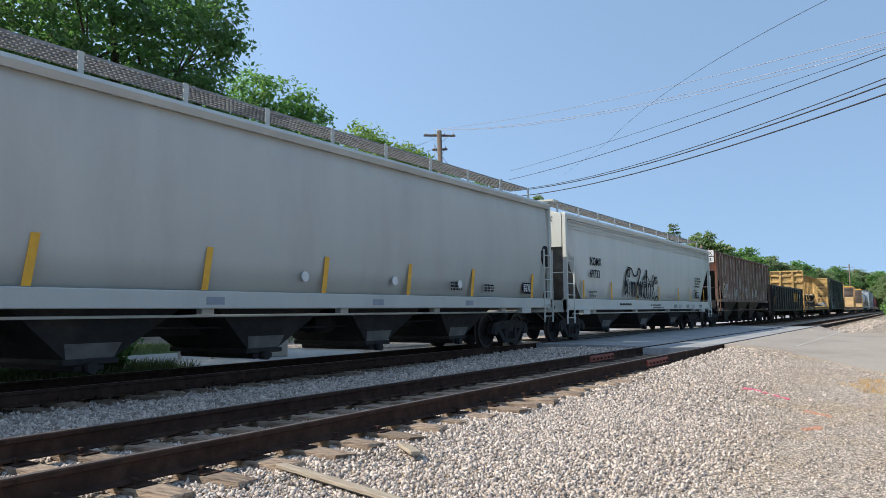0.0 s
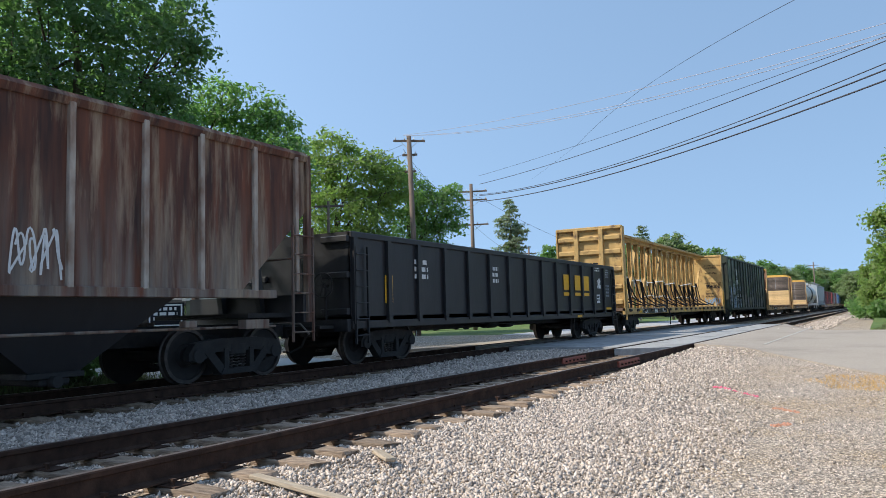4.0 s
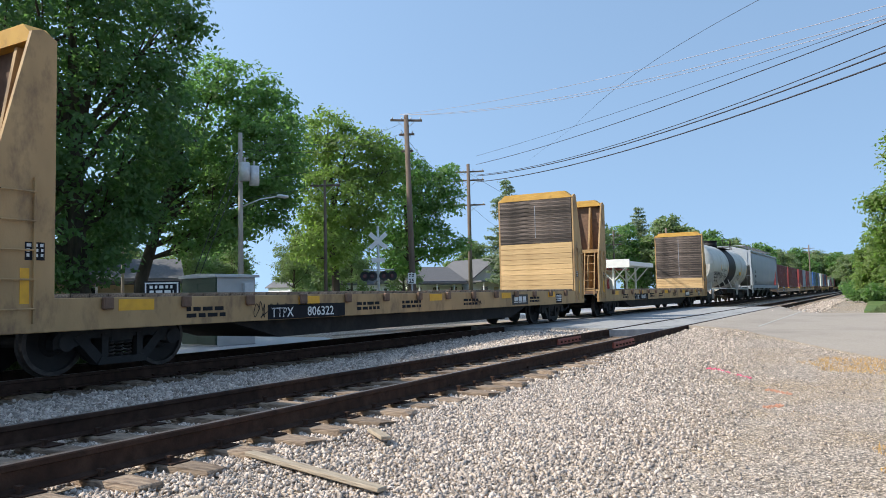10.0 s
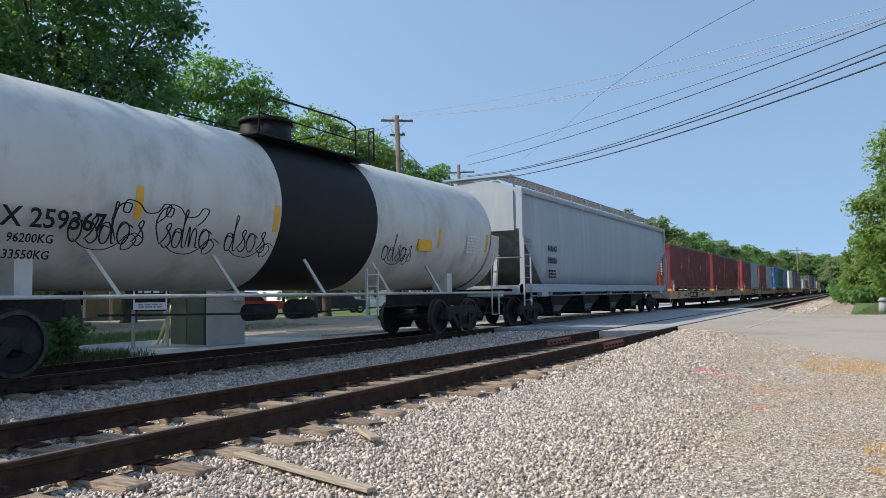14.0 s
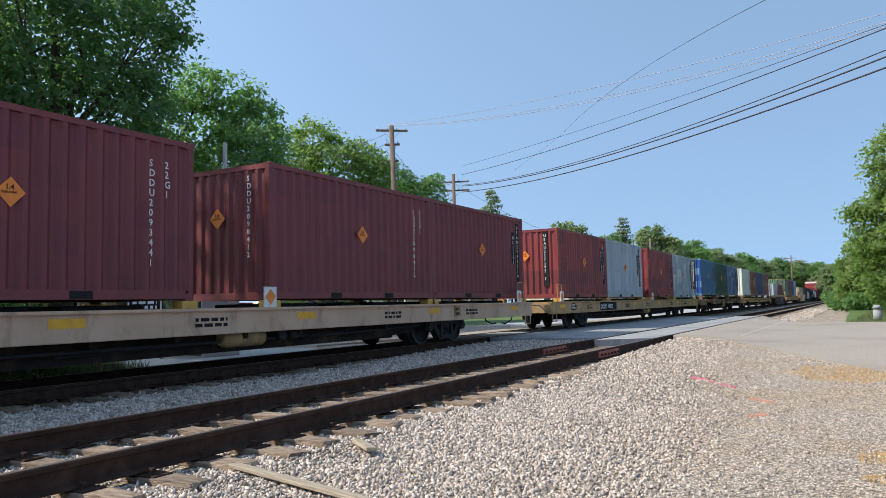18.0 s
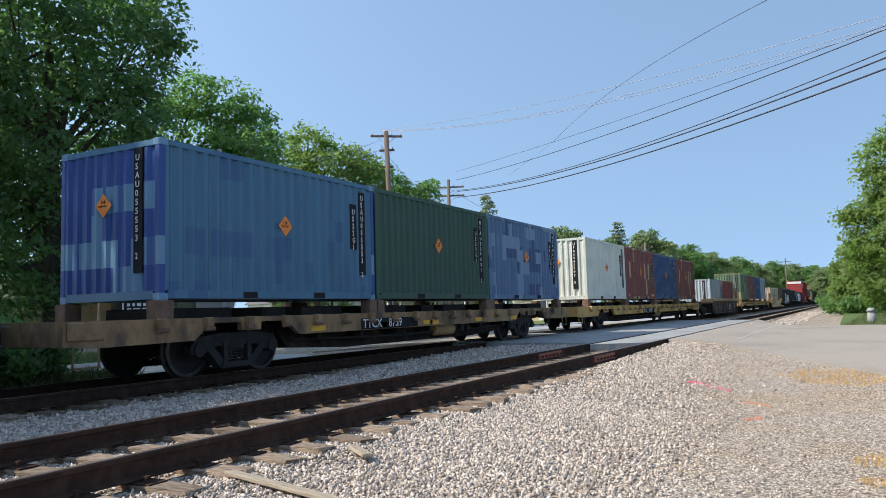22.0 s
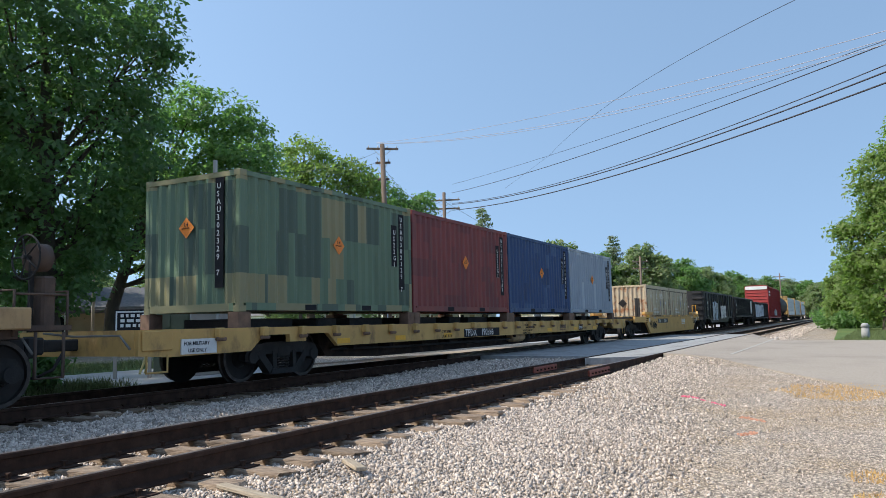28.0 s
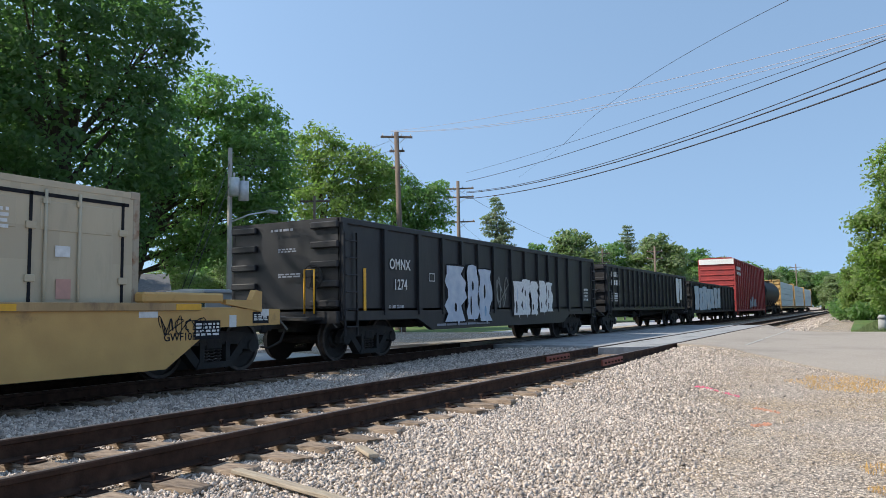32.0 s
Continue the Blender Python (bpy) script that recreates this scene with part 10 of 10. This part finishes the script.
part("meter_box", bx(0.3, 0.6, -0.92, -0.8, 1.2, 1.7, 0.01), galv_m, en)
part("skid", bx(-0.45, 0.7, -0.85, 0.85, -0.05, 0.03), concrete_m, en)

# ---- houses
siding_m = mat("siding_m", (0.74, 0.74, 0.71), (0.66, 0.66, 0.63), 0.7, scale=2, bump=0.05)
roofgrey_m = mat("roofgrey_m", (0.14, 0.14, 0.145), (0.09, 0.09, 0.095), 0.9, scale=6, bump=0.3)
roofred_m = mat("roofred_m", (0.43, 0.075, 0.07), (0.36, 0.06, 0.058), 0.6, scale=2, bump=0.05)
tanwall_m = mat("tanwall_m", (0.55, 0.45, 0.27), (0.46, 0.37, 0.22), 0.8, scale=2, bump=0.1)
glass_m = mat("glass_m", (0.03, 0.035, 0.04), (0.02, 0.022, 0.025), 0.08, spec=0.8, bump=0)


def house(x, y, rz, lx, ly, wall, ridge, wm, rm, label, windows=3, porch=False, gable_y=False, chimney=False):
    """A house: walls, gabled roof with eaves, framed windows, a door, perhaps a porch."""
    ob = thing("house", pose(x, y, -0.25, 0, 0, rz), label, "house", "houses")
    part("wall", bx(-lx / 2, lx / 2, -ly / 2, ly / 2, 0, wall), wm, ob)
    if gable_y:
        prof = [(-lx / 2 - 0.35, wall - 0.1), (lx / 2 + 0.35, wall - 0.1), (lx / 2 + 0.3, wall + 0.06), (0, ridge), (-lx / 2 - 0.3, wall + 0.06)]
        roof = part("roof", extrude_y(bmesh.new(), prof, -ly / 2 + 0.06, ly / 2 + 0.35), rm, ob)
        part("gable", extrude_y(bmesh.new(), [(-lx / 2, wall), (lx / 2, wall), (0, ridge - 0.15)], -ly / 2 - 0.01, -ly / 2 + 0.1), wm, ob)
        part("roof_edge", bar(bmesh.new(), (-lx / 2 - 0.35, -ly / 2 - 0.2, wall - 0.02), (0, -ly / 2 - 0.2, ridge + 0.02), 0.5, 0.12), rm, roof)
        part("roof_edge", bar(bmesh.new(), (lx / 2 + 0.35, -ly / 2 - 0.2, wall - 0.02), (0, -ly / 2 - 0.2, ridge + 0.02), 0.5, 0.12), rm, roof)
    else:
        prof = [(-ly / 2 - 0.45, wall - 0.1), (ly / 2 + 0.45, wall - 0.1), (ly / 2 + 0.4, wall + 0.05), (0, ridge), (-ly / 2 - 0.4, wall + 0.05)]
        roof = part("roof", extrude_x(bmesh.new(), prof, -lx / 2 - 0.4, lx / 2 + 0.4), rm, ob)
    if chimney:
        part("chimney", bx(0.5, 1.1, -0.3, 0.3, wall, ridge + 0.8), tanwall_m, roof)
    for face, span in (("y", lx), ("x", ly)):
        n = windows if face == "y" else 2
        for k in range(n):
            c = -span / 2 + (k + 0.5) * span / n
            if face == "y":
                w_ = part("window", bx(c - 0.5, c + 0.5, -ly / 2 - 0.06, -ly / 2, 0.95, 2.25), siding_m, ob)
                part("pane", bx(c - 0.42, c + 0.42, -ly / 2 - 0.075, -ly / 2 - 0.06, 1.03, 2.17), glass_m, w_)
            else:
                w_ = part("window", bx(-lx / 2 - 0.06, -lx / 2, c - 0.45, c + 0.45, 0.95, 2.25), siding_m, ob)
                part("pane", bx(-lx / 2 - 0.075, -lx / 2 - 0.06, c - 0.38, c + 0.38, 1.03, 2.17), glass_m, w_)
    d_ = part("door", bx(-0.45, 0.45, -ly / 2 - 0.05, -ly / 2 - 0.01, 0.05, 2.1), tanwall_m, ob) if windows % 2 == 0 else None
    if porch:
        part("porch_roof", bx(-lx / 2 - 0.3, lx / 2 + 0.3, -ly / 2 - 2.3, -ly / 2, wall - 0.35, wall - 0.15, 0.02), rm, ob)
        part("porch_floor", bx(-lx / 2, lx / 2, -ly / 2 - 2.1, -ly / 2, 0, 0.3), concrete_m, ob)
        for k in range(4):
            xx = -lx / 2 + 0.2 + k * (lx - 0.4) / 3
            part("porch_post", bx(xx - 0.07, xx + 0.07, -ly / 2 - 2.1, -ly / 2 - 1.96, 0.3, wall - 0.35), siding_m, ob)
    return ob


house(82.0, 42.5, -28, 7, 9, 3.0, 5.6, siding_m, roofgrey_m, "white clapboard house with a grey gabled roof", 2, True, True)
house(74.0, 45.5, -28, 7, 7, 2.8, 4.6, siding_m, roofgrey_m, "white clapboard house half hidden by trees", 3, True)
house(80.0, 67.0, -20, 8, 8, 2.8, 5.6, siding_m, roofgrey_m, "white house with a steep grey roof among trees", 3, False, True)
house(78.0, 57.0, -25, 11, 7, 2.8, 4.6, siding_m, roofgrey_m, "long white house behind trees", 3)
house(31.0, 47.0, -38, 14, 8, 2.7, 4.2, tanwall_m, roofgrey_m, "tan house with a long shady porch", 4, True)
house(54.0, 68.0, -30, 9, 8, 2.8, 5.2, siding_m, roofgrey_m, "white house with a low gabled roof", 3, False, True)
# the red-roofed depot: a gablet over a wide skirt roof, and a white canopy on braced posts
cream_m = mat("cream_m", (0.62, 0.565, 0.44), (0.54, 0.49, 0.38), 0.8, scale=2, bump=0.08, dirt=(0.42, 0.37, 0.28), dscale=1.2, dlow=0.55, dhigh=0.8)
brick_m = mat("brick_m", (0.36, 0.19, 0.13), (0.27, 0.14, 0.10), 0.85, scale=9, bump=0.3)


def depot(x, y, lx, ly):
    ob = thing("depot", pose(x, y, -0.25), "small cream depot with a red gablet roof and a white canopy", "depot")
    hx, hy = lx / 2, ly / 2
    part("wall", bx(-hx, hx, -hy, hy, 0, 3.55), cream_m, ob)
    part("wall_base", bx(-hx - 0.03, hx + 0.03, -hy - 0.03, hy + 0.03, 0, 0.9), tanwall_m, ob, "tan painted lower wall")
    part("frieze", bx(-hx - 0.02, hx + 0.02, -hy - 0.02, hy + 0.02, 3.0, 3.3), tanwall_m, ob)
    # skirt roof
    bm = bmesh.new()
    o = [bm.verts.new((sx * (hx + 1.1), sy * (hy + 1.1), 3.45)) for sx, sy in ((-1, -1), (1, -1), (1, 1), (-1, 1))]
    u = [bm.verts.new((v.co.x, v.co.y, 3.58)) for v in o]
    k = [bm.verts.new((sx * (hx - 0.5), sy * (hy - 0.65), 4.42)) for sx, sy in ((-1, -1), (1, -1), (1, 1), (-1, 1))]
    for i in range(4):
        j = (i + 1) % 4
        bm.faces.new((o[i], o[j], u[j], u[i]))
        bm.faces.new((u[i], u[j], k[j], k[i]))
    bm.faces.new(o[::-1])
    bm.faces.new(k)
    roof = part("roof", bm, roofred_m, ob, "red sheet roof")
    w = hy - 0.65
    part("upper_roof", extrude_x(bmesh.new(), [(-w - 0.25, 4.30), (0, 5.76), (w + 0.25, 4.30), (w + 0.3, 4.42), (0, 5.92), (-w - 0.3, 4.42)], -hx + 0.1, hx - 0.1), roofred_m, roof)
    for sx in (-1, 1):
        part("gable", extrude_x(bmesh.new(), [(-w, 4.38), (w, 4.38), (0, 5.72)], *sorted((sx * (hx - 0.5), sx * (hx - 0.45)))), cream_m, ob, "cream boarded gablet")
        for sg in (-1, 1):
            part("barge_board", bar(bmesh.new(), (sx * (hx - 0.12), sg * (w + 0.25), 4.36), (sx * (hx - 0.12), 0, 5.82), 0.06, 0.22), cream_m, roof)
    part("chimney", bx(3.0, 3.7, -0.35, 0.35, 4.6, 6.7, 0.02), brick_m, roof, "brick chimney")
    for yc, z0, z1, wd in ((1.05, 1.95, 2.75, 1.2),):
        w_ = part("window", bx(-hx - 0.07, -hx, yc - wd / 2, yc + wd / 2, z0, z1), brick_m, ob)
        part("pane", bx(-hx - 0.085, -hx - 0.07, yc - wd / 2 + 0.08, yc + wd / 2 - 0.08, z0 + 0.08, z1 - 0.08), glass_m, w_)
    d_ = part("door", bx(-hx - 0.06, -hx, -0.95, -0.05, 0.05, 2.75), siding_m, ob)
    part("pane", bx(-hx - 0.075, -hx - 0.06, -0.83, -0.17, 0.3, 2.62), glass_m, d_)
    for xc in (-3.2, -0.6, 2.2):
        w_ = part("window", bx(xc - 0.5, xc + 0.5, -hy - 0.06, -hy, 1.2, 2.6), brick_m, ob)
        part("pane", bx(xc - 0.42, xc + 0.42, -hy - 0.075, -hy - 0.06, 1.28, 2.52), glass_m, w_)
    cn = part("canopy", bx(-hx + 0.3, hx - 1.0, -hy - 4.2, -hy - 0.2, 3.62, 4.02, 0.03), siding_m, ob, "flat white canopy on braced posts")
    part("canopy_fascia", bx(-hx + 0.2, -hx + 0.296, -hy - 4.3, -hy + 0.2, 3.45, 4.2), siding_m, cn)
    for xx in (-hx + 0.8, 0.0, hx - 1.8):
        part("canopy_post", bar(bmesh.new(), (xx, -hy - 2.6, 0.2), (xx, -hy - 2.6, 3.62), 0.16), siding_m, ob)
        for sg in (-1, 1):
            part("canopy_brace", bar(bmesh.new(), (xx, -hy - 2.6, 2.2), (xx, -hy - 2.6 + sg * 1.3, 3.62), 0.1), siding_m, ob)
    return ob


depot(72.0, 26.0, 10.0, 5.2)

# ---- parked vehicles
tyre_m = mat("tyre_m", (0.02, 0.02, 0.02), (0.014, 0.014, 0.014), 0.85, bump=0.1)


def motor_car(x, y, rz, paint, label, kind="sedan"):
    ob = thing("parked_car", pose(x, y, -0.23, 0, 0, rz), label, "car", "parked cars")
    if kind == "pickup":
        low = [(-2.6, 0.45), (2.6, 0.45), (2.65, 0.9), (2.5, 1.05), (1.0, 1.1), (-2.6, 1.1)]
        cab = [(-0.7, 1.08), (1.1, 1.08), (0.55, 1.75), (-0.6, 1.78)]
    elif kind == "suv":
        low = [(-2.3, 0.4), (2.3, 0.4), (2.35, 0.85), (2.2, 1.0), (1.0, 1.08), (-2.3, 1.05)]
        cab = [(-2.25, 1.04), (1.15, 1.04), (0.55, 1.7), (-2.05, 1.74)]
    else:
        low = [(-2.25, 0.35), (2.25, 0.35), (2.3, 0.7), (2.1, 0.82), (0.9, 0.92), (-1.5, 0.95), (-2.25, 0.88)]
        cab = [(-1.6, 0.92), (1.0, 0.9), (0.3, 1.4), (-0.9, 1.42)]
    b_ = extrude_y(bmesh.new(), low, -0.88, 0.88)
    bmesh.ops.bevel(b_, geom=b_.edges[:], offset=0.06, segments=2, affect="EDGES")
    part("body", b_, paint, ob)
    c_ = extrude_y(bmesh.new(), cab, -0.74, 0.74)
    bmesh.ops.bevel(c_, geom=c_.edges[:], offset=0.05, segments=2, affect="EDGES")
    part("cabin", c_, paint, ob)
    ins = [(a * 0.9 + (0.1 if kind != "sedan" else -0.03), z + (0.04 if z < 1.3 else -0.09)) for a, z in cab]
    for y0, y1 in ((-0.755, -0.742), (0.742, 0.755)):
        part("side_window", extrude_y(bmesh.new(), ins, y0, y1), glass_m, ob)
    for xx in (-1.45, 1.45):
        for yy in (-0.80, 0.80):
            w_ = part("wheel", rod(bmesh.new(), (xx, yy - 0.1, 0.34), (xx, yy + 0.1, 0.34), 0.34, 18), tyre_m, ob)
            part("rim", rod(bmesh.new(), (xx, yy - 0.11, 0.34), (xx, yy + 0.11, 0.34), 0.2, 14), galv_m, w_)
    part("windscreen", bar(bmesh.new(), (cab[1][0] - 0.03, 0, cab[1][1] + 0.08), (cab[2][0] + 0.05, 0, cab[2][1] - 0.06), 1.3, 0.03), glass_m, ob)
    return ob


carred_m = mat("carred_m", (0.45, 0.03, 0.035), (0.4, 0.025, 0.03), 0.25, bump=0)
carnavy_m = mat("carnavy_m", (0.02, 0.028, 0.045), (0.015, 0.02, 0.035), 0.25, bump=0)
cardark_m = mat("cardark_m", (0.03, 0.03, 0.033), (0.02, 0.02, 0.023), 0.25, bump=0)
motor_car(43.3, 41.2, -35, carred_m, "red pickup truck parked by the houses", "pickup")
motor_car(48.1, 36.2, -35, carnavy_m, "dark blue sport utility car parked by the side street", "suv")
motor_car(54.5, 31.4, -30, cardark_m, "dark sedan parked under the trees")
motor_car(70.0, 38.0, -25, cardark_m, "dark sedan parked before a white house")
motor_car(24.5, 39.5, -40, cardark_m, "dark sedan parked before the tan house")

# ---- what moves


def run(t):
    """How far the train has rolled by t seconds; it slows a little."""
    return 12.12 * t - 0.0105 * t * t


def motions():
    for ob, x0, y, z in ROLL:
        walk(ob, [(t, pose(x0 - run(t), y, z)) for t in range(33)])
    # wheels turn with the rolling; each axle place of a truck shares one turning
    lead = {}
    for w, k in SPIN:
        if k not in lead:
            x = (-AXLE, AXLE)[k]
            walk(w, [(i / FPS, Matrix.Translation((x, 0, 0.455)) @ Matrix.Rotation(-run(i / FPS) / 0.455, 4, "Y")) for i in range(32 * FPS + 1)])
            lead[k] = w.animation_data
        else:
            w.rotation_mode = "QUATERNION"
            w.animation_data_create()
            w.animation_data.action = lead[k].action
            w.animation_data.action_slot = lead[k].action_slot


motions()
